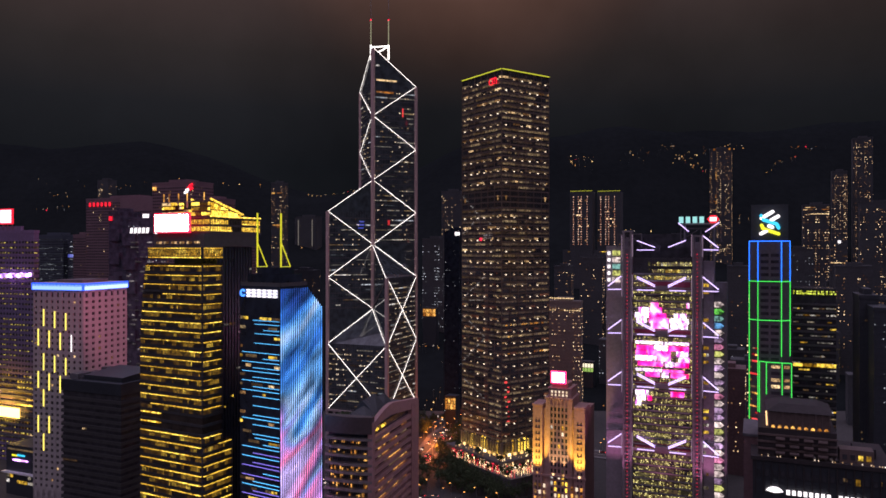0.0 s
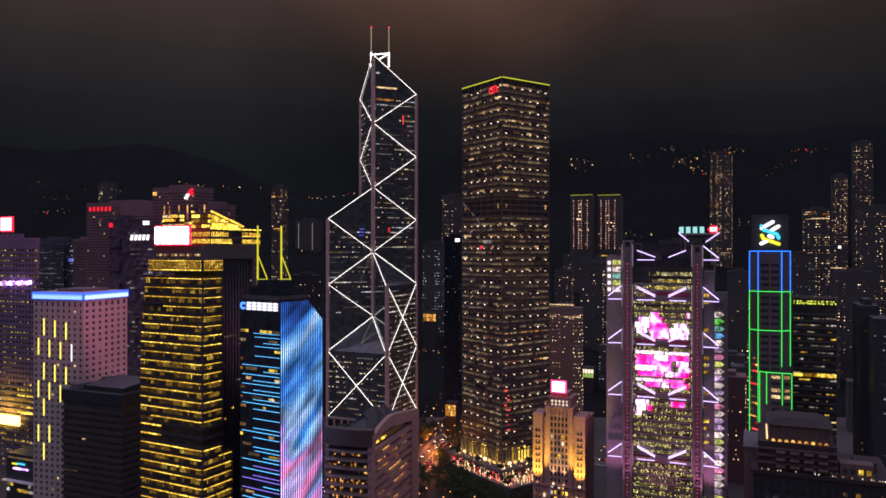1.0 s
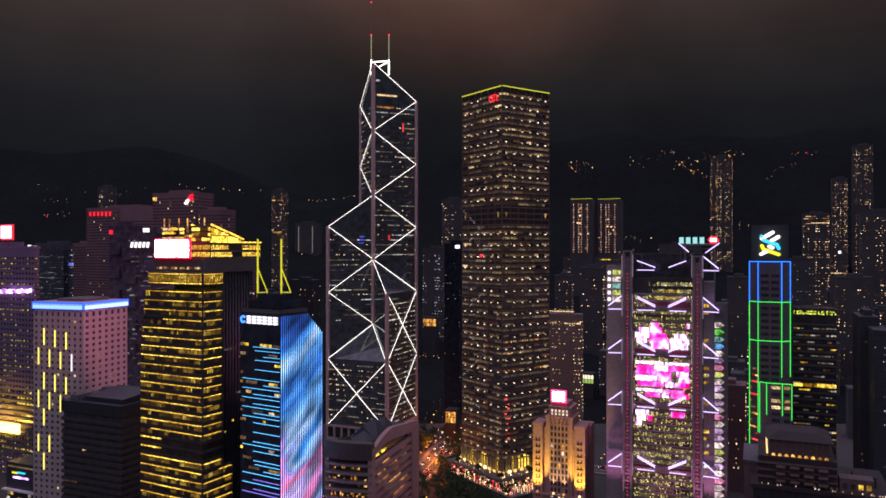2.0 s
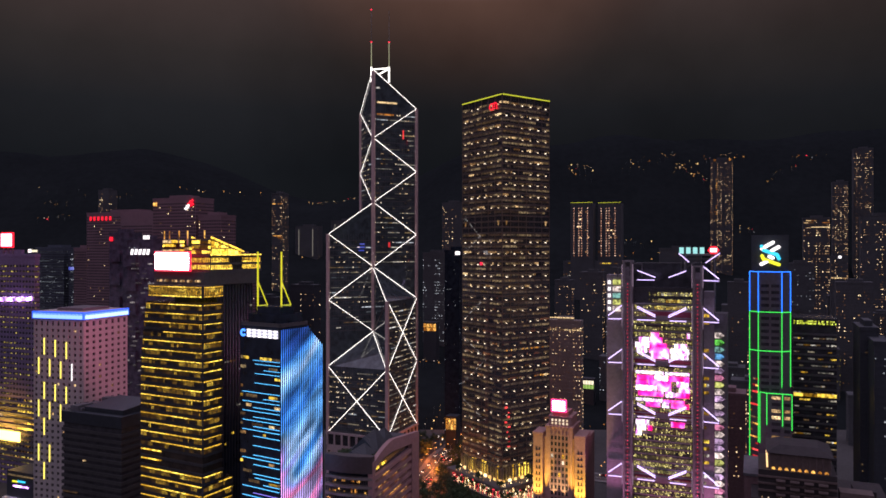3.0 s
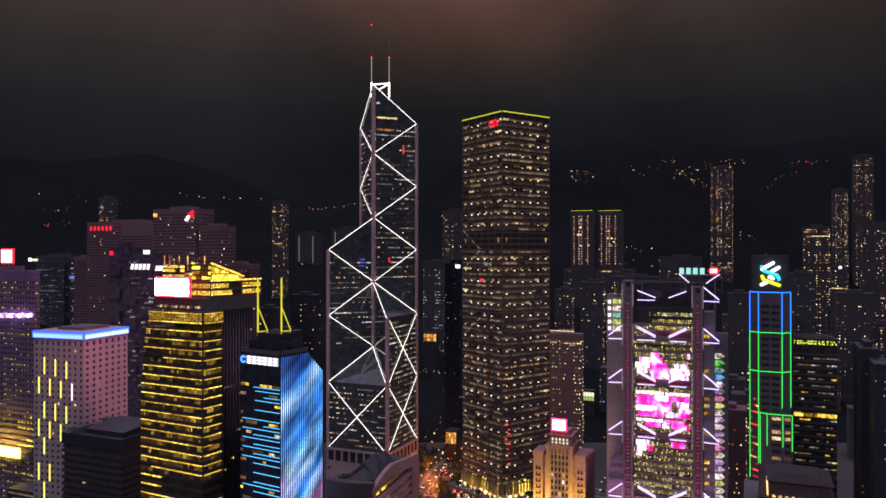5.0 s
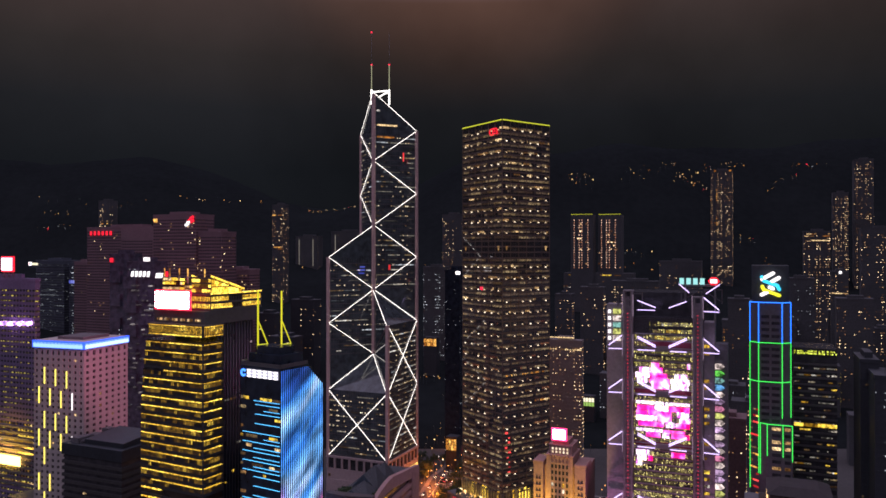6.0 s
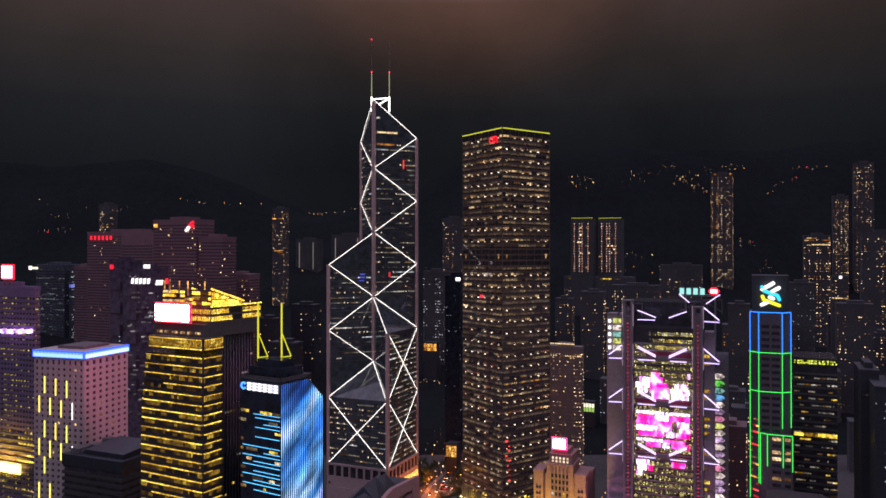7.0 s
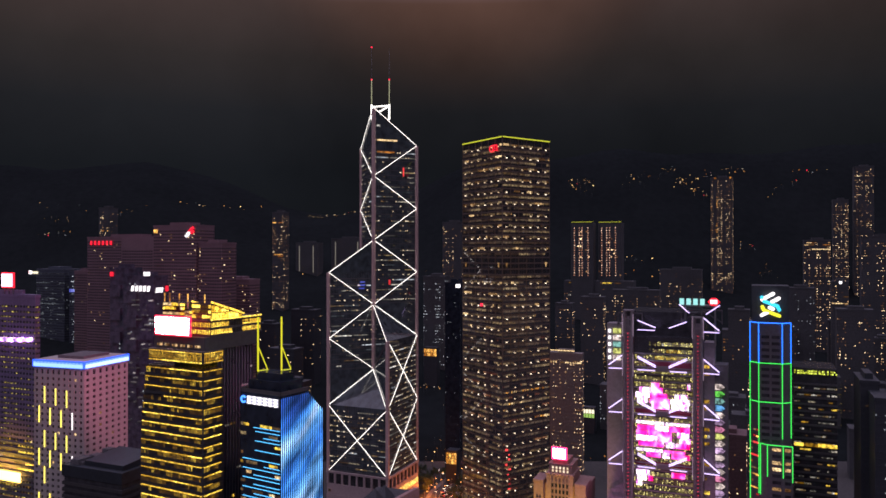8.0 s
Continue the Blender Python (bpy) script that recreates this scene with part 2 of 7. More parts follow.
MAT = {
    "ground": surface("asphalt_ground", (0.05, 0.048, 0.046), 0.85, vary=0.4, large=0.02, grain=0.4),
    "hill": surface("wooded_hill", (0.0150, 0.0185, 0.0195), 0.95, vary=0.25, large=0.006, grain=0.08, bump=0.3, spec=0.0),
    "road": surface("road_asphalt", (0.055, 0.050, 0.046), 0.6, vary=0.35, large=0.05, grain=1.5),
    "paint": surface("road_paint", (0.7, 0.68, 0.62), 0.6),
    "pave": surface("paving", (0.22, 0.21, 0.2), 0.8, grain=1.0),
    "glass": glazing("curtain_glass", (0.042, 0.042, 0.048), 0.22),
    "glass_blue": glazing("blue_glass", (0.020, 0.028, 0.044), 0.2),
    "glass_brown": glazing("bronze_glass", (0.045, 0.033, 0.024), 0.25),
    "dark": surface("dark_cladding", (0.085, 0.08, 0.085), 0.5, vary=0.3),
    "steel": surface("grey_steel", (0.28, 0.27, 0.28), 0.4, metal=0.6, vary=0.2),
    "alu": surface("anodised_aluminium", (0.60, 0.41, 0.39), 0.5, metal=0.1, vary=0.15),
    "alu_grey": surface("grey_aluminium", (0.27, 0.245, 0.255), 0.45, metal=0.3, vary=0.2),
    "concrete_dark": surface("stained_concrete", (0.11, 0.105, 0.115), 0.85, vary=0.3),
    "white_tile": surface("white_tile_wall", (0.42, 0.375, 0.365), 0.6, vary=0.15),
    "granite": surface("rose_granite", (0.40, 0.31, 0.31), 0.6, vary=0.2),
    "stone": surface("rose_stone", (0.40, 0.235, 0.215), 0.8, vary=0.25),
    "roof": surface("roof_felt", (0.06, 0.06, 0.066), 0.9, vary=0.4, large=0.1),
    "red_paint": surface("red_painted_steel", (0.20, 0.03, 0.055), 0.5),
    "white_frame": surface("white_enamel", (0.75, 0.74, 0.75), 0.35, vary=0.08),
    "leaf": surface("leaves", (0.05, 0.075, 0.03), 0.8, vary=0.5, grain=2.0),
    "bark": surface("bark", (0.12, 0.09, 0.06), 0.9),
    "car_dark": surface("car_paint_dark", (0.06, 0.06, 0.07), 0.3, vary=0.1),
    "car_white": surface("car_paint_pale", (0.6, 0.6, 0.6), 0.3, vary=0.1),
    "car_red": surface("car_paint_red", (0.45, 0.03, 0.03), 0.3, vary=0.1),
    "rubber": surface("rubber", (0.03, 0.03, 0.03), 0.9),
    # lit rooms
    "win_yellow": lit("lit_yellow", (0.80, 0.38, 0.01), (0.98, 0.70, 0.08), 0.12, 1.35, 1.3, 0.5),
    "win_strip": lit("ceiling_strip", (1.0, 0.54, 0.03), (1.0, 0.72, 0.09), 0.85, 2.8, 1.2, 1.3),
    "win_warm": lit("lit_warm", (0.8, 0.33, 0.06), (1.0, 0.74, 0.36), 0.10, 1.2, 1.6, 0.9),
    "win_pale": lit("lit_pale", (0.75, 0.60, 0.30), (0.95, 0.95, 0.85), 0.08, 0.9, 1.8, 0.9),
    "win_cool": lit("lit_cool", (0.35, 0.45, 0.50), (0.8, 0.9, 0.95), 0.05, 0.6, 1.8, 0.6),
    "win_dim": lit("lit_dim", (0.50, 0.24, 0.08), (0.55, 0.42, 0.20), 0.06, 0.42, 1.5, 0.8),
    "win_orange": lit("lit_orange", (0.9, 0.28, 0.02), (1.0, 0.55, 0.12), 0.25, 1.5, 1.2, 0.6),
    "spark": lit("lamp_spark", (1.0, 0.62, 0.28), (1.0, 0.90, 0.70), 0.4, 1.7, 1.5),
    "spark_warm": lit("lamp_spark_warm", (1.0, 0.42, 0.08), (1.0, 0.80, 0.40), 0.6, 4.0, 2.2),
    "street": neon("sodium_lantern", (1.0, 0.42, 0.08), 3.5),
    "tail": neon("tail_light", (1.0, 0.03, 0.04), 3.0),
    "head": neon("headlight", (1.0, 0.85, 0.6), 6.0),
    "red_dot": neon("red_marker", (1.0, 0.02, 0.06), 1.6),
    "white_tube": neon("white_tube", (1.0, 0.98, 0.88), 2.6),
    "lilac_tube": neon("lilac_tube", (0.66, 0.52, 1.0), 1.9, True),
    "blue_tube": neon("blue_tube", (0.012, 0.17, 1.0), 2.8),
    "cyan_tube": neon("cyan_tube", (0.08, 0.50, 0.95), 1.6),
    "green_tube": neon("green_tube", (0.03, 0.9, 0.10), 1.3),
    "yellow_tube": neon("yellow_tube", (0.80, 0.78, 0.02), 0.85),
    "lime_tube": neon("lime_tube", (0.62, 0.66, 0.03), 0.9),
    "sign_white": neon("sign_white", (1.0, 0.97, 0.95), 1.6),
    "sign_red": neon("sign_red", (1.0, 0.012, 0.03), 1.3),
    "sign_teal": neon("sign_teal", (0.35, 0.85, 0.8), 0.9),
    "sign_blue": neon("sign_blue", (0.05, 0.25, 1.0), 2.2),
    "sign_skyblue": neon("sign_skyblue", (0.02, 0.6, 0.9), 1.3),
    "sign_yellow": neon("sign_yellow", (0.85, 0.85, 0.02), 1.2),
    "panel_pinkwhite": neon("bright_panel", (1.0, 0.55, 0.52), 45.0, True),
    "panel_rim": neon("red_rim", (1.0, 0.01, 0.06), 2.0, True),
}

MAT["band_dark"] = surface("dark_band_concrete", (0.043, 0.042, 0.043), 0.8, vary=0.35)
MAT["dark_block"] = surface("dark_blue_cladding", (0.032, 0.037, 0.045), 0.5, vary=0.3)

# ---- tools for building ----
def box(bm, x0, x1, y0, y1, z0, z1, m=None):
    vs = [Vector((x, y, z)) for z in (z0, z1) for y in (y0, y1) for x in (x0, x1)]
    if m is not None:
        vs = [m @ v for v in vs]
    b = [bm.verts.new(v) for v in vs]
    for q in ((0, 2, 3, 1), (4, 5, 7, 6), (0, 1, 5, 4), (1, 3, 7, 5), (3, 2, 6, 7), (2, 0, 4, 6)):
        bm.faces.new([b[i] for i in q])


def beam(bm, a, b, r, sides=6):
    """A round tube between two points."""
    a, b = Vector(a), Vector(b)
    d = (b - a).normalized()
    q = d.to_track_quat("Z", "Y").to_matrix()
    rings = []
    for p in (a, b):
        rings.append([bm.verts.new(p + q @ Vector((r * math.cos(2 * math.pi * i / sides), r * math.sin(2 * math.pi * i / sides), 0))) for i in range(sides)])
    for i in range(sides):
        j = (i + 1) % sides
        bm.faces.new((rings[0][i], rings[0][j], rings[1][j], rings[1][i]))
    bm.faces.new(rings[0][::-1])
    bm.faces.new(rings[1])


def prism(bm, plan, z0, tops):
    """An upright solid on a plan of points, with a height for each corner."""
    if isinstance(tops, (int, float)):
        tops = [tops] * len(plan)
    lo = [bm.verts.new((x, y, z0)) for x, y in plan]
    hi = [bm.verts.new((x, y, h)) for (x, y), h in zip(plan, tops)]
    n = len(plan)
    for i in range(n):
        j = (i + 1) % n
        bm.faces.new((lo[i], lo[j], hi[j], hi[i]))
    bm.faces.new(lo[::-1])
    bm.faces.new(hi)


def mesh_of(name, bm, mat, smooth=False):
    bmesh.ops.recalc_face_normals(bm, faces=bm.faces)
    me = bpy.data.meshes.new(name)
    bm.to_mesh(me)
    bm.free()
    me.materials.append(mat)
    if smooth:
        for f in me.polygons:
            f.use_smooth = True
    return me


def part(name, bm, mat, parent, label="", kind=""):
    ob = new(name, mesh_of(name, bm, mat))
    ob.parent = parent
    return tagged(ob, label, kind=kind)


def piece(name, me, parent, m):
    """One more object on a shared mesh, at a place in its parent's space."""
    ob = new(name, me)
    ob.parent = parent
    ob.matrix_local = m
    return ob


def site(name, corner, turn, label, category, group="", z=0.0):
    """A building's base: its nearest corner; x runs along one face, y along the other."""
    ob = new(name)
    ob.matrix_world = pose(corner[0], corner[1], z, 0, 0, turn)
    return tagged(ob, label, category, group)


def face_a(x=0.0, y=0.0):
    """The face that runs along x from the nearest corner; its outside is -y."""
    return Matrix.Translation((x, y, 0))


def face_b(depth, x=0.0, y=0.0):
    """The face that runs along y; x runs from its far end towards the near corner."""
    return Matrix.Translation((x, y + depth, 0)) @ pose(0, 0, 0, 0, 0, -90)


def face_of(a, b):
    """The upright face from plan point a to b, with its outside on the viewer's side, and its length."""
    d = Vector((b[0] - a[0], b[1] - a[1], 0))
    x, y = d.normalized(), Vector((-d.y, d.x, 0)).normalized()
    return Matrix(((x.x, y.x, 0, a[0]), (x.y, y.y, 0, a[1]), (0, 0, 1, 0), (0, 0, 0, 1))), d.length


def runs(count, chance, longest=8):
    """Stretches of lit bays along one storey."""
    out, i = [], 0
    while i < count:
        n = random.randint(1, longest)
        if random.random() < chance:
            out.append((i, min(count, i + n)))
        i += n
    return out


def lit_rows(parent, m, length, bays, levels, height, mats, chance, fill=0.8, longest=8, out=0.12, name="lit_window"):
    """Stretches of lit glass along the storeys of the face m, each a part of its own."""
    w = length / bays
    for z in levels:
        for a, b in runs(bays, chance, longest):
            bm = bmesh.new()
            box(bm, a * w + w * (1 - fill) / 2, b * w - w * (1 - fill) / 2, -out, 0.05, z, z + height * random.uniform(0.75, 1.0), m)
            part(name, bm, random.choice(mats), parent)


def bars(parent, m, length, count, z0, z1, wide, deep, mat, name="glazing_bar"):
    """The thin upright bars of a curtain wall, too fine to pick apart."""
    bm = bmesh.new()
    for i in range(count + 1):
        x = i * length / count
        box(bm, x - wide / 2, x + wide / 2, -deep, 0.05, z0, z1, m)
    part(name, bm, MAT[mat], parent, kind="stuff")


def lit_mass(parent, m, length, bays, levels, height, mat, chance, fill=0.7, out=0.15, name="lit_window"):
    """Scattered lit panes too small to pick apart, as one mesh."""
    w = length / bays
    bm = bmesh.new()
    column = [random.choice((0.1, 0.3, 0.9, 3.0)) for i in range(bays)]
    for z in levels:
        storey = random.choice((0.3, 0.7, 1.0, 1.2, 2.2))
        for i in range(bays):
            if random.random() < chance * column[i] * storey:
                a = i * w + w * (1 - fill) * random.uniform(0.2, 0.8)
                box(bm, a, a + w * fill * random.uniform(0.6, 1.25), -out, 0.05, z, z + height * random.uniform(0.7, 1.1), m)
    if bm.verts:
        part(name, bm, mat, parent, kind="stuff")
    else:
        bm.free()


def steps(a, b, d):
    n = max(1, int((b - a) / d))
    return [a + i * d for i in range(n)]


def ground_height(x, y):
    """Flat by the harbour, rising to the wooded peak behind."""
    def ease(a, b, v):
        v = min(1, max(0, (v - a) / (b - a)))
        return v * v * (3 - 2 * v)
    z = 8 * ease(480, 560, y)
    z += 95 * ease(640, 1250, y)
    ridge = 215 + 130 * ease(350, 850, -x) + 240 * ease(-350, 500, x) + 18 * math.sin(x / 130)
    z += ridge * ease(1150, 1950, min(y, 1900 - 205 * ease(0, 250, x))) * (1 - 0.5 * ease(2000, 4200, y))
    if y > 700:
        z += 14 * noise.noise(Vector((x / 120, y / 120, 0))) * ease(700, 1200, y)
    return z

# ---- ground and hill ----
def build_ground():
    bm = bmesh.new()
    xs = [-4500, -3000, -2000] + list(range(-1500, 1501, 60)) + [2000, 3000, 4500]
    ys = [-4500, -2500, -1200, -500, 0] + list(range(200, 2600, 50)) + [3000, 3600, 4300, 4900]
    grid = [[bm.verts.new((x, y, ground_height(x, y))) for x in xs] for y in ys]
    for j in range(len(ys) - 1):
        for i in range(len(xs) - 1):
            f = bm.faces.new((grid[j][i], grid[j][i + 1], grid[j + 1][i + 1], grid[j + 1][i]))
            f.material_index = 1 if ys[j] >= 700 else 0
            f.smooth = True
    me = mesh_of("ground", bm, MAT["ground"])
    me.materials.append(MAT["hill"])
    tagged(new("ground", me), "dark city ground rising to a wooded hill", "ground", kind="structure")


build_ground()

# ---- the triangulated glass tower ----
def build_prism_tower():
    th = site("skyscraper", (-42.0, 547.5), 67, "tall triangulated dark glass tower braced with lit white tubes", "skyscraper")
    S = 51.0
    C, N, R, L, F = (S / 2, S / 2), (0, 0), (S, 0), (0, S), (S, S)
    K, RISE, BASE = 50.9, 25.4, 41.5
    lev = [BASE + K * i for i in range(6)]            # 41.5 92.4 143.3 194.2 245.1 296
    shafts = [("shaft", (L, N, C), lev[1]), ("shaft", (N, R, C), lev[2]), ("shaft", (F, L, C), lev[3]), ("shaft", (R, F, C), lev[5])]
    for name, tri, h in shafts:
        bm = bmesh.new()
        prism(bm, tri, BASE, [h, h, h + RISE + (3 if h == lev[5] else 0)])
        part(name, bm, MAT["glass_boc"], th)
    # stone podium with a colonnade
    bm = bmesh.new()
    box(bm, -1.2, S + 1.2, -1.2, S + 1.2, 0, 24)
    box(bm, -0.9, S + 0.9, -0.9, S + 0.9, 24, BASE - 9.5)
    box(bm, -1.4, S + 1.4, -1.4, S + 1.4, BASE - 1.2, BASE + 0.3)
    part("podium", bm, MAT["granite"], th, "rose granite podium")
    bm = bmesh.new()
    box(bm, 0.2, S - 0.2, 0.2, S - 0.2, BASE - 9.5, BASE - 1.2)
    part("gallery", bm, MAT["glass"], th, "dark glazed gallery behind the colonnade")
    for m in (face_a(0, -1.2), face_b(S, -1.2, 0)):
        for i in range(9):
            bm = bmesh.new()
            x = -1 + i * (S + 0.5) / 8.05
            box(bm, x, x + 1.5, -0.1, 1.0, BASE - 9.5, BASE - 1.2, m)
            part("podium_pier", bm, MAT["granite"], th)
    lit_rows(th, face_a(0, -1.2), S, 12, [25.0], 4.0, [MAT["win_orange"]], 0.9, 0.75, 4, 0.35)
    lit_rows(th, face_b(S, -1.2, 0), S, 16, [26.0], 2.0, [MAT["win_dim"], MAT["win_warm"]], 0.3, 0.6, 2, 0.35)

    # corner columns
    def col(p, z0, z1, r):
        bm = bmesh.new()
        d = Vector((p[0] - C[0], p[1] - C[1]))
        p = Vector(p) + (d.normalized() * 0.25 if d.length > 0.1 else Vector((-0.2, -0.2)))
        box(bm, p.x - r, p.x + r, p.y - r, p.y + r, z0, z1)
        part("column", bm, MAT["alu"], th)
    col(L, BASE, lev[3], 1.0), col(N, BASE, lev[2], 1.15), col(R, BASE, lev[5], 0.95), col(F, BASE, lev[5], 0.95)
    col(C, lev[1] + RISE, lev[5] + RISE + 2, 1.2)

    # bracing: lit tubes and bare members
    def brace(a, za, b, zb, on, r=0.16):
        d = Vector((b[0] - a[0], b[1] - a[1], 0)).normalized()
        nrm = Vector((d.y, -d.x, 0))
        if nrm.dot(Vector((-1, -0.9, 0)) if abs(d.x - d.y) > 0.3 else Vector((-1, 1, 0))) < 0:
            nrm = -nrm
        pa, pb = Vector((*a, za)) + nrm * 0.2, Vector((*b, zb)) + nrm * 0.2
        bm = bmesh.new()
        beam(bm, pa, pb, 0.42, 4)
        br = part("brace", bm, MAT["brace_alu"], th)
        if on:
            bm = bmesh.new()
            beam(bm, pa + nrm * 0.42, pb + nrm * 0.42, r, 6)
            part("tube_light", bm, MAT["white_tube"], br, "lit white tube")
    c = [z + RISE for z in lev]
    brace(N, lev[1], L, lev[0], True), brace(L, lev[1], N, lev[0], True)
    brace(N, lev[2], R, lev[1], True), brace(R, lev[2], N, lev[1], True)
    brace(R, lev[1], N, lev[0], True), brace(N, lev[1], R, lev[0], True)
    brace(C, c[1], L, lev[1], True), brace(C, c[1], N, lev[1], True)
    brace(L, lev[2], C, c[1], True), brace(C, c[2], L, lev[2], True), brace(L, lev[3], C, c[2], True), brace(C, c[3], L, lev[3], True)
    brace(C, c[2], N, lev[2], True), brace(C, c[2], R, lev[2], True), brace(C, c[1], N, lev[2], False)
    brace(R, lev[3], C, c[2], True), brace(C, c[3], R, lev[3], True), brace(R, lev[4], C, c[3], True), brace(C, c[4], R, lev[4], True)
    brace(R, lev[5], C, c[4], True), brace(C, c[5] + 3, R, lev[5], True)
    brace(F, lev[4], C, c[3], True, 0.14), brace(C, c[4], F, lev[4], True, 0.14), brace(F, lev[5], C, c[4], True)
    brace(C, c[5] + 3, F, lev[5], True, 0.13)
    # storeys: slab edges and scattered lit rooms on each visible glass face
    faces = [(L, N, BASE, lev[1], None), (N, R, BASE, lev[2], None), (L, C, lev[1] + RISE, lev[3], "b"), (C, R, lev[2] + RISE, lev[5], "a"), (F, C, lev[3] + RISE, lev[5], "b")]
    for a, b, z0, z1, slope in faces:
        m, ln = face_of(a, b)
        bays = max(6, int(ln / 1.9))
        bm = bmesh.new()
        for z in steps(z0 + 1, z1, 3.9):
            box(bm, 0.8, ln - 0.8, -0.08, 0.05, z, z + 0.5, m)
        for i in range(bays + 1):
            x = i * ln / bays
            box(bm, x - 0.07, x + 0.07, -0.1, 0.05, z0, z1, m)
        part("mullions", bm, MAT["dark"], th, kind="stuff")
        lit_rows(th, m, ln, bays, [z + 2.2 for z in steps(z0 + 1, z1 - 3, 3.9)], 0.9, [MAT["win_pale"], MAT["win_dim"], MAT["win_cool"], MAT["win_brown_dim"], MAT["win_brown_dim"], MAT["win_brown_dim"], MAT["win_brown_dim"]], 0.5 if z0 < 60 else 0.36, 0.85, 6)
        lit_mass(th, m, ln, int(ln / 1.2), [z + 2.5 for z in steps(z0 + 1, z1 - 3, 3.9)], 0.75, MAT["win_spot"], 0.16 if z0 < 60 else 0.10, 0.6, 0.2, "small_lit_window")
    # twin masts, their feet joined by a lit goalpost
    T = c[5] + 2.2
    feet = [(C[0] + 4.7, C[1] + 4.3), (C[0] + 10.2, C[1] - 8.7)]
    for px, py in feet:
        mast = part("mast", tube_bm((px, py, T - 14), (px, py, T + 50), 0.17), MAT["steel"], th)
        part("mast_foot", tube_bm((px, py, T - 7.5), (px, py, T + 4.5), 0.62), MAT["white_tube"], mast, "lit white mast foot")
        part("mast_light", tube_bm((px, py, T + 4.5), (px, py, T + 24), 0.26), MAT["lime_pale"], mast)
        for zz in ((24, 50) if py > C[1] else (24,)):
            bm = bmesh.new()
            box(bm, px - 0.45, px + 0.45, py - 0.45, py + 0.45, T + zz, T + zz + 0.9)
            part("warning_light", bm, MAT["red_dot"], mast)
    (ax, ay), (bx, by) = feet
    part("mast_beam", tube_bm((ax, ay, T + 2.6), (bx, by, T + 3.6), 0.5), MAT["white_tube"], th)
    part("mast_beam", tube_bm((ax + 2.2, ay - 5.2, T - 1.5), (bx, by, T + 3.2), 0.5), MAT["white_tube"], th)
    # lit rooms; blue panes and lower red one are painted reflections of city lights
    m, ln = face_of(C, R)
    for x, z, w, h, key in ((12.4, 184, 1.6, 4, "win_reflect_red"), (24.5, 271, 1.0, 7, "win_reflect_red"), (3, 298.5, 17, 1.3, "win_warm"), (3, 289, 14, 1.3, "win_orange"), (2.5, 310, 3, 1.2, "win_pale")):
        bm = bmesh.new()
        box(bm, x, x + w, -0.15, 0.05, z, z + h, m)
        part("lit_window", bm, MAT[key], th)
    # distant blue lights mirrored in the glass, painted as glowing panes
    m, ln = face_of(L, C)
    for x, z, w, h, key in ((24, 181, 4.5, 1.0, "reflect_sign_blue"), (23, 183.4, 6, 1.2, "reflect_sign_blue"), (25, 186, 4, 1.0, "reflect_sign_blue")):
        bm = bmesh.new()
        box(bm, x, x + w, -0.15, 0.05, z, z + h, m)
        part("lit_window", bm, MAT[key], th)


# braces darker than the columns, to cut the tubes' glow on them
MAT["brace_alu"] = surface("darker_aluminium", (0.27, 0.20, 0.195), 0.6, metal=0.1, vary=0.15)
MAT["glass_boc"] = glazing("tower_glass", (0.066, 0.082, 0.090), 0.03, 0.5, 0.004, 1.7)
MAT["win_brown_dim"] = lit("lit_brown_dim", (0.20, 0.19, 0.16), (0.32, 0.31, 0.25), 0.16, 0.60, 1.0, 0.7, ior=1.7, rough=0.06)
MAT["win_spot"] = lit("lit_spot", (0.85, 0.45, 0.10), (1.0, 0.88, 0.60), 0.12, 1.5, 1.8)
MAT["lime_pale"] = neon("pale_mast_light", (0.75, 0.78, 0.45), 0.5)
# also painted reflections in tower glass, besides red rooms and a blue sign
MAT["win_reflect_red"] = lit("lit_reflect_red", (0.9, 0.02, 0.03), (1.0, 0.08, 0.07), 0.3, 1.7)
MAT["reflect_sign_blue"] = lit("lit_reflect_blue", (0.1, 0.15, 0.9), (0.4, 0.45, 1.0), 0.4, 1.1)


def tube_bm(a, b, r, sides=6):
    bm = bmesh.new()
    beam(bm, a, b, r, sides)
    return bm


build_prism_tower()

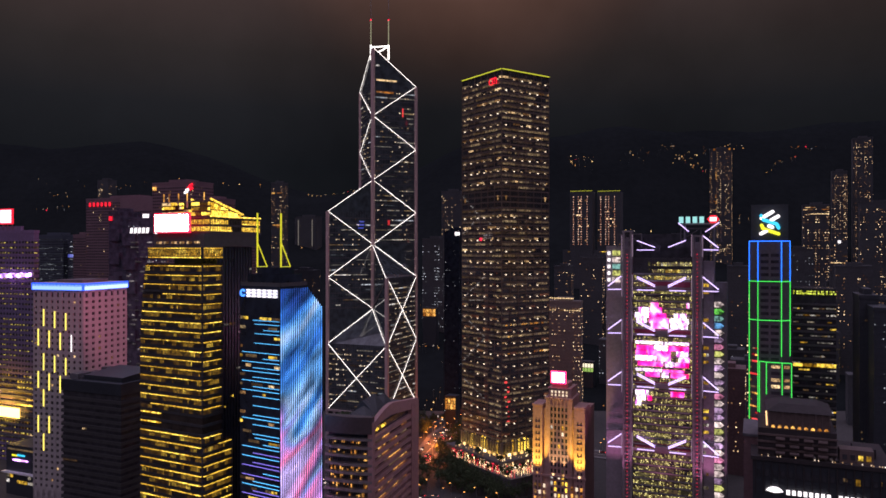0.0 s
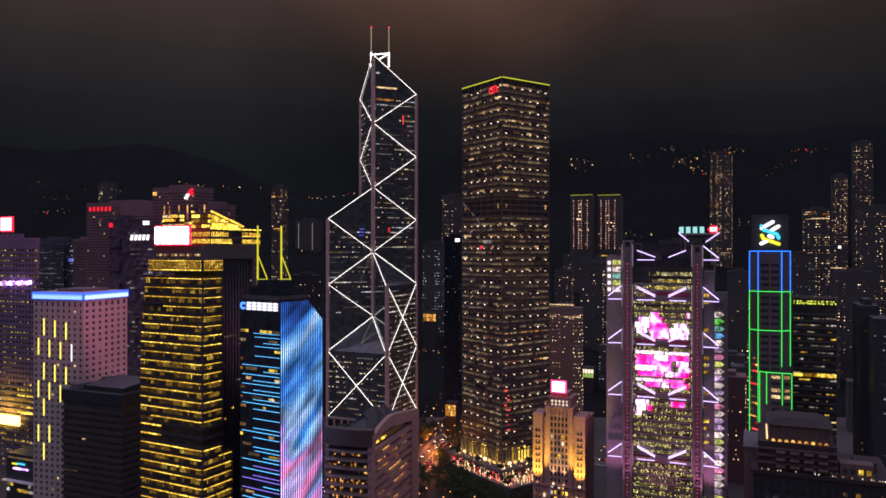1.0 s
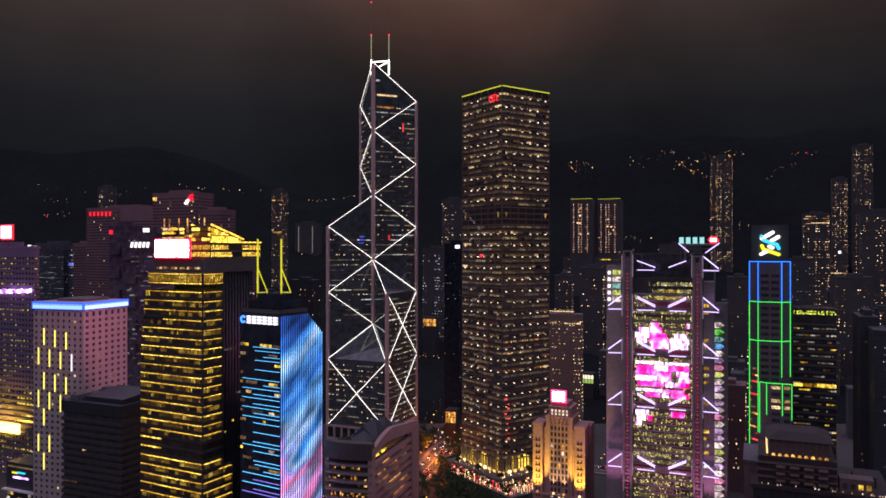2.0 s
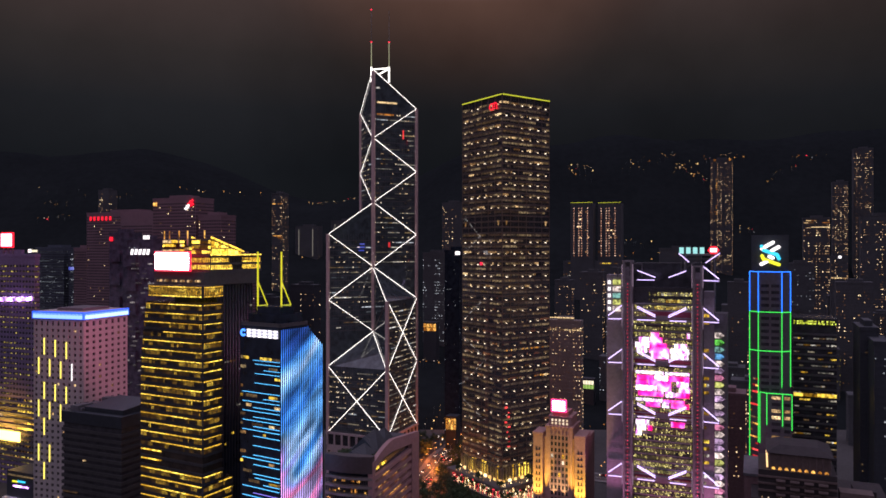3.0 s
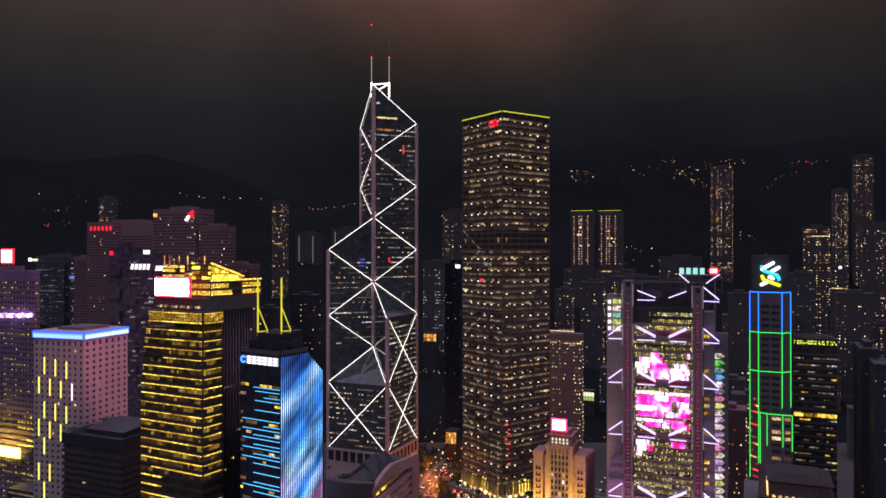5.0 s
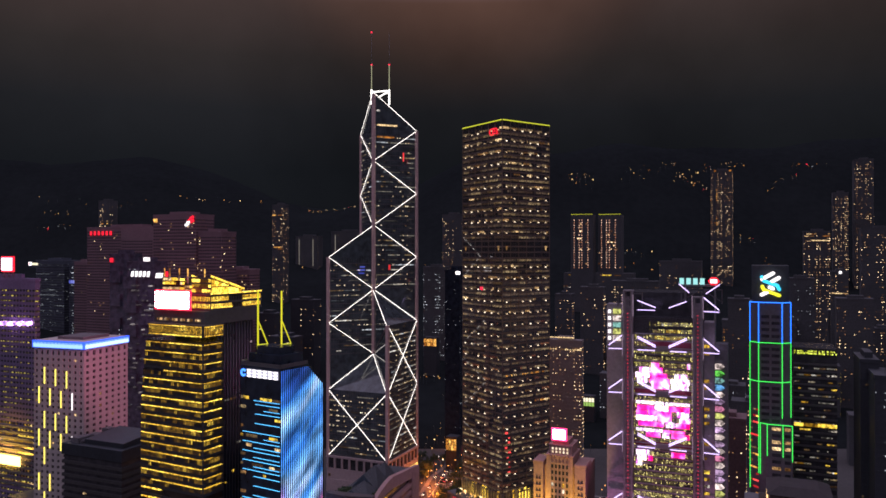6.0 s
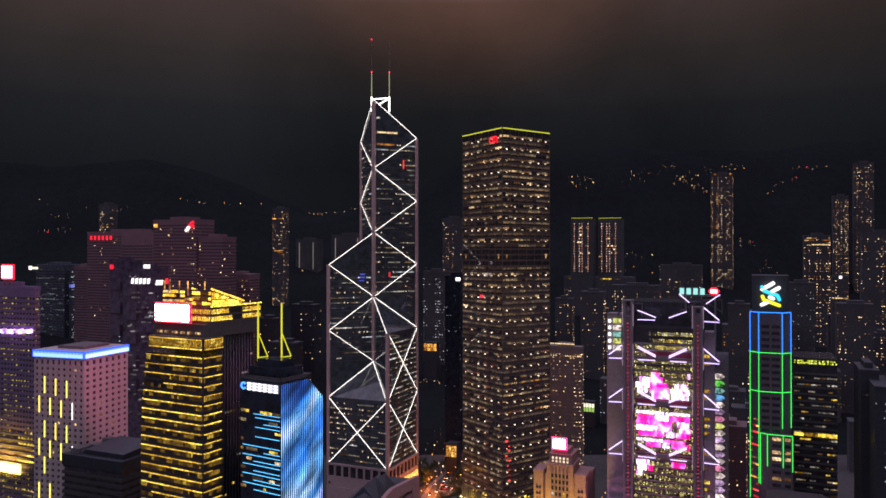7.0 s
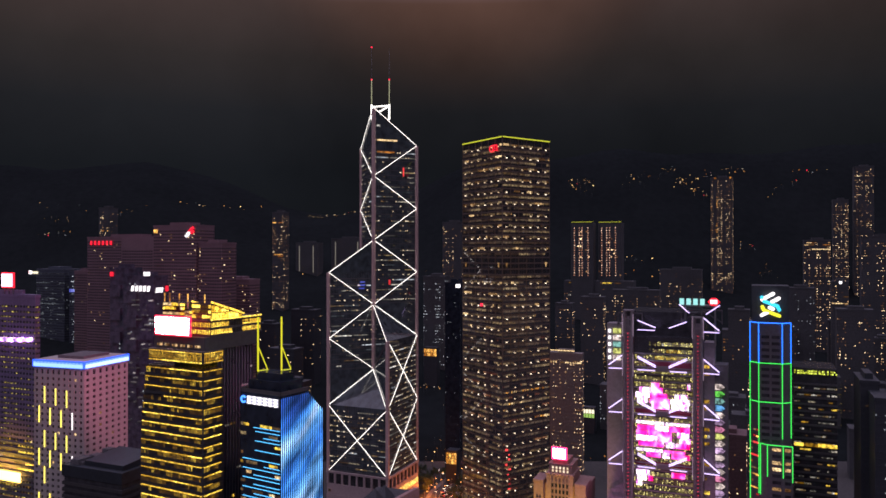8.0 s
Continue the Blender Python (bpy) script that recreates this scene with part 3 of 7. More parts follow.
# ---- the square tower with a lamp at every bay ----
def build_square_tower():
    th = site("skyscraper", (40.9, 511.0), 35, "tall square dark steel-gridded tower with a lamp at every bay", "skyscraper")
    W, D, TOP, Z0 = 44.3, 46.0, 290.0, 20.0
    bm = bmesh.new()
    box(bm, 0, W, 0, D, Z0, TOP)
    part("wall", bm, MAT["glass_ckc"], th)
    bm = bmesh.new()
    box(bm, -9, W + 6, -9, D + 6, 0, Z0 - 1.5), box(bm, -10, W + 7, -10, D + 7, Z0 - 1.5, Z0 - 0.1)
    part("podium", bm, MAT["concrete_dark"], th, "stone podium terrace")
    bm = bmesh.new()
    box(bm, -15, W + 4, -27, D, 0, 13.0), box(bm, -15.4, W + 4.4, -27.4, D + 0.4, 13.0, 14.0)
    part("forecourt", bm, MAT["concrete_dark"], th, "dark paved forecourt terrace")
    bm = bmesh.new()
    box(bm, -0.5, W + 0.5, -0.5, D + 0.5, TOP, TOP + 0.9)
    part("cornice", bm, MAT["dark"], th)
    for m, ln in ((face_a(), W), (face_b(D), D)):
        bm = bmesh.new()
        box(bm, 0, ln, -0.75, -0.5, TOP + 0.1, TOP + 0.8, m)
        part("edge_light", bm, MAT["lime_tube"], th, "lit yellow-green roof edge")
    fh = 4.03
    levels = [TOP - 6.0 - fh * i for i in range(64)]
    for m, ln, nb in ((face_a(), W, 6), (face_b(D), D, 6)):
        w = ln / nb
        bm = bmesh.new()
        box(bm, 0, ln, -0.14, 0.1, 0, 1.1)
        me = mesh_of("spandrel", bm, MAT["bronze_dark"])
        for z in levels:
            piece("spandrel", me, th, m @ Matrix.Translation((0, 0, z - 1.9)))
        bm = bmesh.new()
        box(bm, -0.22, 0.22, -0.4, 0.1, 0, TOP - Z0)
        me = mesh_of("mullion", bm, MAT["bronze_dark"])
        for i in range(nb + 1):
            piece("mullion", me, th, m @ Matrix.Translation((i * w, 0, Z0)))
        bars(th, m, ln, nb * 5, Z0, TOP, 0.12, 0.18, "dark")
        # lamps at every second storey, each with a small bright lens
        bm = bmesh.new()
        box(bm, -0.28, 0.28, -0.8, -0.2, -0.34, 0.24)
        box(bm, -0.9, -0.32, -0.5, -0.2, 0.12, 0.36)
        me = mesh_of("bay_lamp", bm, MAT["bay_spark"])
        rest = bmesh.new()
        for k, z in enumerate(levels):
            if k % 2 or 195 < z < 205:
                continue
            for i in range(nb):
                if random.random() < 0.14:
                    continue
                x = (i + 0.5) * w + random.uniform(-0.25, 0.25)
                if z > 140:
                    piece("bay_lamp", me, th, m @ Matrix.Translation((x, 0, z)))
                else:
                    box(rest, x - 0.26, x + 0.26, -0.8, -0.2, z - 0.30, z + 0.22, m)
                    box(rest, x - 0.8, x - 0.3, -0.5, -0.2, z + 0.2, z + 0.42, m)
            # dim rust panes low down imitate red light reflected in the facade
            lit_rows(th, m, ln, nb * 5, [z + 0.45], 1.55, [MAT["win_brown"], MAT["win_brown"], MAT["win_murk"], MAT["win_murk"], MAT["win_warm"]] if z > 150 else [MAT["win_murk"], MAT["reflect_rust"], MAT["win_brown"]], 0.85 if z > 150 else 0.6, 0.9, 4)
        part("low_bay_lamp", rest, MAT["bay_spark"], th, kind="stuff")
        lit_rows(th, m, ln, nb * 5, [z + 0.4 for k, z in enumerate(levels) if k % 2 and not 195 < z < 205], 1.7, [MAT["win_murk"], MAT["win_murk"], MAT["win_brown"]], 0.9, 0.92, 9)
        for x in (w * 0.5, ln - w * 0.5):
            bm = bmesh.new()
            prism_pts = [(x - 0.9, 202.5), (x + 0.9, 202.5), (x, 199.0)]
            fr, bk = [[bm.verts.new(m @ Vector((p, y, z))) for p, z in prism_pts] for y in (-0.6, -0.1)]
            bm.faces.new(fr), bm.faces.new(bk[::-1])
            for q in range(3):
                bm.faces.new((fr[q], fr[(q + 1) % 3], bk[(q + 1) % 3], bk[q]))
            part("wash_lamp", bm, MAT["win_warm"], th)
        # arcade of lit fins at the foot
        bm = bmesh.new()
        for i in range(17):
            box(bm, i * ln / 16 - 0.25, i * ln / 16 + 0.25, -1.4, 0, Z0, 30, m)
        part("lobby_fin", bm, MAT["bronze"], th, kind="stuff")
        lit_rows(th, m, ln, 16, [Z0 + 1.5], 10.0, [MAT["win_yellow"], MAT["win_dim"], MAT["win_strip"]], 0.6, 0.6, 1)
        bm = bmesh.new()
        for i in range(9):
            x, q = i * ln / 8 + random.uniform(-0.8, 0.8), random.uniform(0.7, 1.25)
            box(bm, x - q, x + q, -2.2, -1.2, Z0 + 0.4, Z0 + 0.4 + q * 1.6, m)
        part("lobby_lamp", bm, MAT["spark_warm"], th, kind="stuff")
        data = bpy.data.lights.new("lobby_uplight", "AREA")
        data.shape, data.size, data.size_y, data.energy, data.color = "RECTANGLE", ln, 0.8, 2300, (1.0, 0.66, 0.08)
        up = new("lobby_uplight", data)
        up.matrix_world = th.matrix_world @ m @ Matrix.Translation((ln / 2, -2.6, Z0 + 1.0)) @ pose(0, 0, 0, 165, 0, 0)
    for z in (levels[43], levels[45], levels[46], levels[48]):
        lit_rows(th, face_a(), W, 34, [z + 0.4], 1.2, [MAT["win_orange"], MAT["win_brown"], MAT["win_brown"], MAT["win_warm"]], 0.6, 0.8, 3)
    # red sign light reflected in the corner glass, painted as glowing panes
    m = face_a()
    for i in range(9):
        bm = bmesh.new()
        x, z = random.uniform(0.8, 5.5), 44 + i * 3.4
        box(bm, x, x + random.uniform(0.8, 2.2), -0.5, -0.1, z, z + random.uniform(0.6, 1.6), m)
        part("red_window", bm, MAT["win_reflect_red"], th)
    # red badge
    m = face_b(D)
    bm = bmesh.new()
    for i in range(11):
        a0, a1 = radians(60 + i * 24), radians(84 + i * 24)
        beam(bm, m @ Vector((35.4 + 2.4 * math.cos(a0), -0.9, 283 + 2.2 * math.sin(a0))), m @ Vector((35.4 + 2.4 * math.cos(a1), -0.9, 283 + 2.2 * math.sin(a1))), 0.36, 6)
    for pts in (((36.6, 285.2), (36.6, 281.6)), ((36.6, 285.2), (40.4, 285.2)), ((40.4, 285.2), (41.2, 284.4)), ((41.2, 284.4), (41.2, 280.8)), ((38.8, 285.2), (38.8, 282.6)), ((36.6, 281.6), (39.4, 281.6))):
        beam(bm, m @ Vector((pts[0][0], -0.9, pts[0][1])), m @ Vector((pts[1][0], -0.9, pts[1][1])), 0.36, 6)
    part("badge", bm, MAT["sign_red"], th, "red lit badge")
    bm = bmesh.new()
    box(bm, 22, 24, -0.9, -0.3, 171, 173, m)
    part("red_light", bm, MAT["red_dot"], th)


MAT["glass_ckc"] = glazing("mirror_glass", (0.035, 0.033, 0.036), 0.03, 0.5, 0.002, 2.6)
MAT["win_brown"] = lit("lit_brown", (0.33, 0.19, 0.075), (0.42, 0.31, 0.16), 0.16, 0.60, 1.1, 0.7, ior=2.6, rough=0.04)
MAT["bay_spark"] = lit("bay_lamp_spark", (1.0, 0.64, 0.30), (1.0, 0.87, 0.62), 0.4, 2.3, 1.4)
MAT["win_murk"] = lit("lit_murk", (0.21, 0.11, 0.065), (0.27, 0.19, 0.12), 0.10, 0.34, 1.0, 0.7, ior=2.6, rough=0.04)
MAT["reflect_rust"] = lit("rust_reflection", (0.42, 0.09, 0.05), (0.55, 0.25, 0.10), 0.10, 0.42, 1.2, 0.9, ior=2.6, rough=0.04)
MAT["bronze_dark"] = surface("dark_bronze_cladding", (0.150, 0.112, 0.094), 0.4, metal=0.15, vary=0.25)
MAT["bronze"] = surface("bronze_cladding", (0.21, 0.18, 0.17), 0.5, metal=0.1, vary=0.25)
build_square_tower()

# ---- the bank hung from trussed masts ----
def build_hung_bank():
    th = site("office_building", (160.4, 412.0), 67, "grey steel bank hung from trussed masts, lit lilac and pink", "office building")
    D = 70.0
    m = face_b(D)                                      # x 0..70 from its far left end

    def slab(name, x0, x1, y0, y1, z0, z1, mat, label=""):
        bm = bmesh.new()
        box(bm, x0, x1, y0, y1, z0, z1, m)
        return part(name, bm, mat, th, label)
    A0, A1, B0, B1 = 11.0, 17.2, 50.2, 56.2            # mast bays
    slab("core", A1, B0, 2.0, 40, 0, 160, MAT["glass"])
    slab("core", A0, B1, 14.0, 50, 0, 174, MAT["glass"])
    slab("service_tower", 0.6, A0, 6.0, 16.0, 0, 167, MAT["service_grey"], "pale grey clad service tower")
    slab("service_tower", B1, 62, 4.0, 16.0, 0, 158, MAT["service_grey"], "pale grey clad service tower")
    slab("service_tower", 62, 69, 2.0, 14.0, 0, 146, MAT["concrete_dark"], "stair tower with coloured lit landings")
    # masts: four posts with rungs
    for x0, x1, top in ((A0 + 1, A1 - 1, 175), (B0 + 1, B1 - 1, 172)):
        bm = bmesh.new()
        box(bm, x0 - 0.8, x1 + 0.8, -1.2, 4.8, top, top + 0.8, m)
        mast = part("mast", bm, MAT["alu_grey"], th, "grey tubular mast of four posts")
        for x in (x0, x1):
            for y in (-0.5, 4.0):
                bm = bmesh.new()
                beam(bm, m @ Vector((x, y, 0)), m @ Vector((x, y, top)), 0.7, 8)
                part("post", bm, MAT["alu_grey"], mast)
        for z in steps(6, top, 4.2):
            bm = bmesh.new()
            box(bm, x0, x1, -0.9, -0.1, z, z + 0.9, m)
            box(bm, x0, x1, 3.6, 4.4, z, z + 0.9, m)
            part("rung", bm, MAT["alu_grey"], mast)
        bm = bmesh.new()
        for z in steps(8, top - 8, 4.2):
            x = (x0 + x1) / 2
            box(bm, x - 0.17, x + 0.17, -1.2, -0.8, z + 0.5, z + 0.85, m), box(bm, x - 0.17, x + 0.17, -1.2, -0.8, z + 2.6, z + 2.95, m)
        part("marker_lights", bm, MAT["red_dot"], mast, "red marker lights", kind="stuff")
        bm = bmesh.new()
        box(bm, x0 - 0.6, x1 + 0.6, 1.6, 2.0, 0, top - 3, m)
        part("ladder_wall", bm, MAT["service_grey"], mast, "grey clad wall behind the rungs")
    # storeys
    nodes = [47.8, 84.4, 115.1, 141.0, 164.4]          # heights of the suspension trusses
    for z in steps(10, 156, 4.0):
        bm = bmesh.new()
        box(bm, A1, B0, 1.4, 2.2, z, z + 0.75, m)
        part("floor_edge", bm, MAT["alu_grey"], th)
    lit_rows(th, m @ Matrix.Translation((A1, 2.0, 0)), B0 - A1, 26, [z + 0.95 for z in steps(10, 150, 4.0)], 2.7, [MAT["win_bank_dim"], MAT["win_bank_dim"], MAT["win_dim"]], 0.95, 0.9, 9)
    for z in steps(10, 150, 4.0):
        lit_mass(th, m @ Matrix.Translation((A1, 1.95, 0)), B0 - A1, 48, [z + 1.0, z + 1.9, z + 2.8], 0.75, MAT["win_bank"], 0.72, 0.85)
    lit_rows(th, m @ Matrix.Translation((B1, 4.0, 0)), 3.0, 2, [z + 1.3 for z in steps(10, 150, 4.0)], 1.9, [MAT["win_pale"], MAT["win_yellow"]], 0.6, 0.8, 2)
    lit_rows(th, m @ Matrix.Translation((28, 2.0, 0)), B0 - 28, 18, [147.2, 151.2, 155.2], 1.9, [MAT["win_pale"], MAT["win_yellow"], MAT["win_dim"]], 0.9, 0.85, 5)
    for z in (147.2, 151.2, 155.2):
        lit_mass(th, m @ Matrix.Translation((26, 1.95, 0)), B0 - 26, 40, [z, z + 1.2], 0.9, MAT["win_bank"], 0.8, 0.8)
    bars(th, m @ Matrix.Translation((A1, 2.0, 0)), B0 - A1, 52, 10, 160, 0.22, 0.3, "dark")
    for z0, z1 in ((141.5, 146.5), (115.5, 118.5), (85.0, 87.5), (48.4, 51.5)):
        bm = bmesh.new()
        box(bm, A1 + 0.6 if z0 < 140 else 25, B0 - 0.6, 1.5, 1.85, z0, z1, m)
        part("red_wall", bm, MAT["red_paint"], th, "dull red wall panel")
    # suspension trusses
    def tube(a, za, b, zb, y=-1.4, r=0.34, mat="lilac_tube", name="tube_light"):
        part(name, tube_bm(m @ Vector((a, y, za)), m @ Vector((b, y, zb)), r), MAT[mat], th)
    mid = (A1 + B0) / 2
    for k, z in enumerate(nodes):
        top = k == 4
        up, lo = (5.5, 1.6) if top else (7.0, 2.0)
        for dy in ((0,) if top else (0, 0.9)):
            tube(19.8, z + up + dy, 30.0, z + lo + dy, r=0.3), tube(47.1, z + up + dy, 37.4, z + lo + dy, r=0.3)
        tube(19.8, z, 29.6, z, r=0.24)
        if not top:
            tube(47.1, z, 38, z, r=0.24)
            bm = bmesh.new()
            box(bm, A1, B0, -0.6, 0.6, z - 0.5, z + 0.6, m)
            box(bm, 30.4, 37.0, -1.0, 0.6, z + 0.6, z + 2.6, m)
            part("truss_chord", bm, MAT["alu_grey"], th)
            tube(A0 - 0.3, z + 8, 3.0, z + 2), tube(A0 - 0.3, z + 0.2, 3.0, z, r=0.24)
            bm = bmesh.new()
            box(bm, 2.6, A0, 0.2, 1.2, z - 0.6, z + 0.5, m)
            part("truss_arm", bm, MAT["alu_grey"], th)
        tube(B1 + 0.3, z + 8, 64.6, z + 1.2), tube(B1 + 0.3, z + 0.2, 64.6, z, r=0.24)
        bm = bmesh.new()
        box(bm, B1, 65, 0.2, 1.2, z - 0.6, z + 0.5, m)
        part("truss_arm", bm, MAT["alu_grey"], th)
        for x in (A0, A1, B0, B1):
            tube(x, z - 4, x, z + 9, r=0.11, mat="mast_glow")
    tube(43.0, 180.0, 48.6, 175.0, r=0.3), tube(65.0, 180.0, 57.6, 174.6, r=0.3)
    tube(46, 179.6, 63, 179.6, y=3, mat="alu_grey", name="roof_frame", r=0.3)
    # maintenance cranes on the mast heads
    for x0, x1, z in ((44, 66, 177.0), (8, 22, 174.0)):
        bm = bmesh.new()
        for x in (x0, (x0 + x1) / 2, x1):
            box(bm, x - 0.3, x + 0.3, 1.5, 2.1, z - 8, z, m)
        box(bm, x0, x1, 1.4, 2.2, z - 0.6, z + 0.2, m)
        beam(bm, m @ Vector((x0, 1.8, z - 7)), m @ Vector(((x0 + x1) / 2, 1.8, z)), 0.25, 5)
        beam(bm, m @ Vector((x1, 1.8, z - 7)), m @ Vector(((x0 + x1) / 2, 1.8, z)), 0.25, 5)
        part("roof_crane", bm, MAT["dark"], th)
    # diode screens between the trusses, showing white and magenta fragments of a picture
    random.seed(11)
    full = B0 - A1
    picture = (  # storey's height, then stretches of the width and their colour
        (118.8, (0.30, 0.62, "m"), (0.66, 0.96, "w")),
        (121.85, (0.04, 0.22, "w"), (0.27, 0.62, "m"), (0.64, 0.98, "w")),
        (124.9, (0.01, 0.26, "w"), (0.27, 0.58, "m"), (0.72, 0.94, "w")),
        (127.95, (0.08, 0.26, "w"), (0.28, 0.50, "m")),
        (131.0, (0.30, 0.44, "m"), (0.94, 0.99, "m")),
        (109.6, (0.02, 0.52, "w"), (0.56, 0.98, "w")),
        (106.0, (0.04, 0.34, "m"), (0.36, 0.60, "w"), (0.62, 0.98, "m")),
        (102.9, (0.02, 0.22, "m"), (0.24, 0.66, "m"), (0.76, 0.97, "w")),
        (99.8, (0.02, 0.40, "w"), (0.42, 0.66, "m"), (0.80, 0.99, "w")),
        (96.7, (0.06, 0.52, "m"), (0.56, 0.72, "w"), (0.74, 0.98, "m")),
        (93.6, (0.02, 0.50, "w"), (0.52, 0.90, "m")), (90.5, (0.20, 0.46, "m"), (0.50, 0.62, "w"), (0.66, 0.98, "m")),
        (79.6, (0.02, 0.26, "w"), (0.66, 0.9, "m")), (76.5, (0.04, 0.20, "w"), (0.24, 0.32, "m")), (73.4, (0.02, 0.12, "w")))
    for z, *spans in picture:
        for a, b, key in spans:
            tall = 1.5 if z in (109.6, 93.6) else random.uniform(2.7, 3.04)
            bm = bmesh.new()
            box(bm, A1 + 1.0 + a * (full - 2), A1 + 1.0 + b * (full - 2), -0.3, 0.3, z, z + tall, m)
            part("screen_strip", bm, MAT["screen_white" if key == "w" else "screen"], th, "white diode strip" if key == "w" else "magenta diode strip")
    # stair landings lit in changing colours
    order = ("pale", "lilac", "pale", "pale", "lime", "lilac", "pale", "pale", "pink", "pale", "lilac", "pale", "lime", "pale", "lilac", "lilac", "pale", "pink", "pale", "lilac", "pale", "lilac", "pale", "lime", "pink", "lilac", "pale", "blue", "teal", "green", "pale")
    for i, z in enumerate(steps(12, 136, 4.0)):
        bm = bmesh.new()
        shape = [(62.3, z), (65.6, z), (67.4, z + 1.5), (65.6, z + 3.0), (62.3, z + 3.0)]
        fr, bk = [[bm.verts.new(m @ Vector((x, y, q))) for x, q in shape] for y in (0.8, 2.4)]
        bm.faces.new(fr), bm.faces.new(bk[::-1])
        for k in range(5):
            bm.faces.new((fr[k], fr[(k + 1) % 5], bk[(k + 1) % 5], bk[k]))
        part("stair_landing", bm, MAT["land_" + order[i % len(order)]], th)
    for i, z in enumerate(steps(145, 165, 4.0)):
        bm = bmesh.new()
        box(bm, 4.5, 9, 5.0, 6.4, z, z + 3.0, m)
        part("stair_landing", bm, MAT[("land_pale", "land_lime", "land_teal")[i % 3]], th)
        bm = bmesh.new()
        box(bm, 1.6, 3, 4.8, 6.2, z + 0.5, z + 2.4, m)
        part("stair_lamp", bm, MAT["sign_white"], th)
    # roof sign: plain bars in the sign's colours and a red-edged six-sided badge
    for i in range(4):
        bm = bmesh.new()
        box(bm, 43.4 + i * 3.7, 45.8 + i * 3.7, -2, -1.4, 179.8, 183.4, m)
        part("sign_bar", bm, MAT["sign_teal"], th, "teal lit sign letter shape")
    bm = bmesh.new()
    hexa = [(58.6, 181.8), (60.4, 184.0), (63.2, 184.0), (65.0, 181.8), (63.2, 179.6), (60.4, 179.6)]
    front, back = [[bm.verts.new(m @ Vector((x, y, z))) for x, z in hexa] for y in (-1.9, -1.2)]
    bm.faces.new(front), bm.faces.new(back[::-1])
    for i in range(6):
        bm.faces.new((front[i], front[(i + 1) % 6], back[(i + 1) % 6], back[i]))
    part("sign_badge", bm, MAT["sign_red"], th, "red lit badge with a white middle")
    bm = bmesh.new()
    box(bm, 60.0, 63.6, -2.2, -1.85, 180.7, 182.9, m)
    part("sign_badge", bm, MAT["sign_white"], th, "white middle of the badge")
    bm = bmesh.new()
    box(bm, 43, 65, -1.0, -0.6, 178.7, 179.3, m)
    box(bm, 46, 46.6, -1.0, 6, 170, 179, m)
    box(bm, 62, 62.6, -1.0, 6, 156, 179, m)
    part("sign_frame", bm, MAT["steel"], th)


    # coloured floodlights on the side towers and masts
    for x, y, z, tx, tz, col in ((5, -14, 20, 5, 110, (0.95, 0.32, 0.66)), (60, -14, 20, 60, 100, (0.95, 0.34, 0.66)), (33, -22, 10, 33, 120, (1.0, 0.25, 0.55))):
        lamp("facade_floodlight", th.matrix_world @ (m @ Vector((x, y, z))), th.matrix_world @ (m @ Vector((tx, 5, tz))), 42000, col, 75, 1.0)


for key, colour, s in (("land_pale", (0.95, 0.8, 0.72), 0.75), ("land_lilac", (0.75, 0.5, 0.8), 0.7), ("land_lime", (0.7, 0.75, 0.2), 0.6), ("land_pink", (0.9, 0.3, 0.5), 0.7),
                       ("land_teal", (0.3, 0.7, 0.6), 0.6), ("land_blue", (0.15, 0.5, 0.95), 0.7), ("land_green", (0.15, 0.8, 0.1), 0.6)):
    MAT[key] = lit(key, colour, colour, 0.4 * s, 1.3 * s, 1.0, 0.5)
MAT["screen"] = led_picture("diode_screen", [(0.34, (0.75, 0.0, 0.14)), (0.46, (1.0, 0.02, 0.36)), (0.56, (1.0, 0.14, 0.62)), (0.66, (1.0, 0.62, 0.95))], 0.16, 1.2, 2.6, True)
MAT["screen_white"] = led_picture("diode_screen_white", [(0.34, (0.75, 0.10, 0.60)), (0.44, (0.85, 0.55, 1.0)), (0.52, (1.0, 0.86, 1.0))], 0.3, 0.6, 3.4, True)
MAT["win_bank_dim"] = lit("lit_bank_room", (0.40, 0.34, 0.08), (0.60, 0.52, 0.20), 0.06, 0.35, 1.2, 1.2)
MAT["win_bank"] = lit("lit_bank_floor", (0.62, 0.52, 0.06), (0.92, 0.84, 0.30), 0.2, 1.9, 1.3, 1.2)
MAT["service_grey"] = surface("grey_service_cladding", (0.27, 0.235, 0.26), 0.6, metal=0.1, vary=0.25)
MAT["mast_glow"] = neon("mast_glow", (0.85, 0.6, 0.8), 0.5)
build_hung_bank()

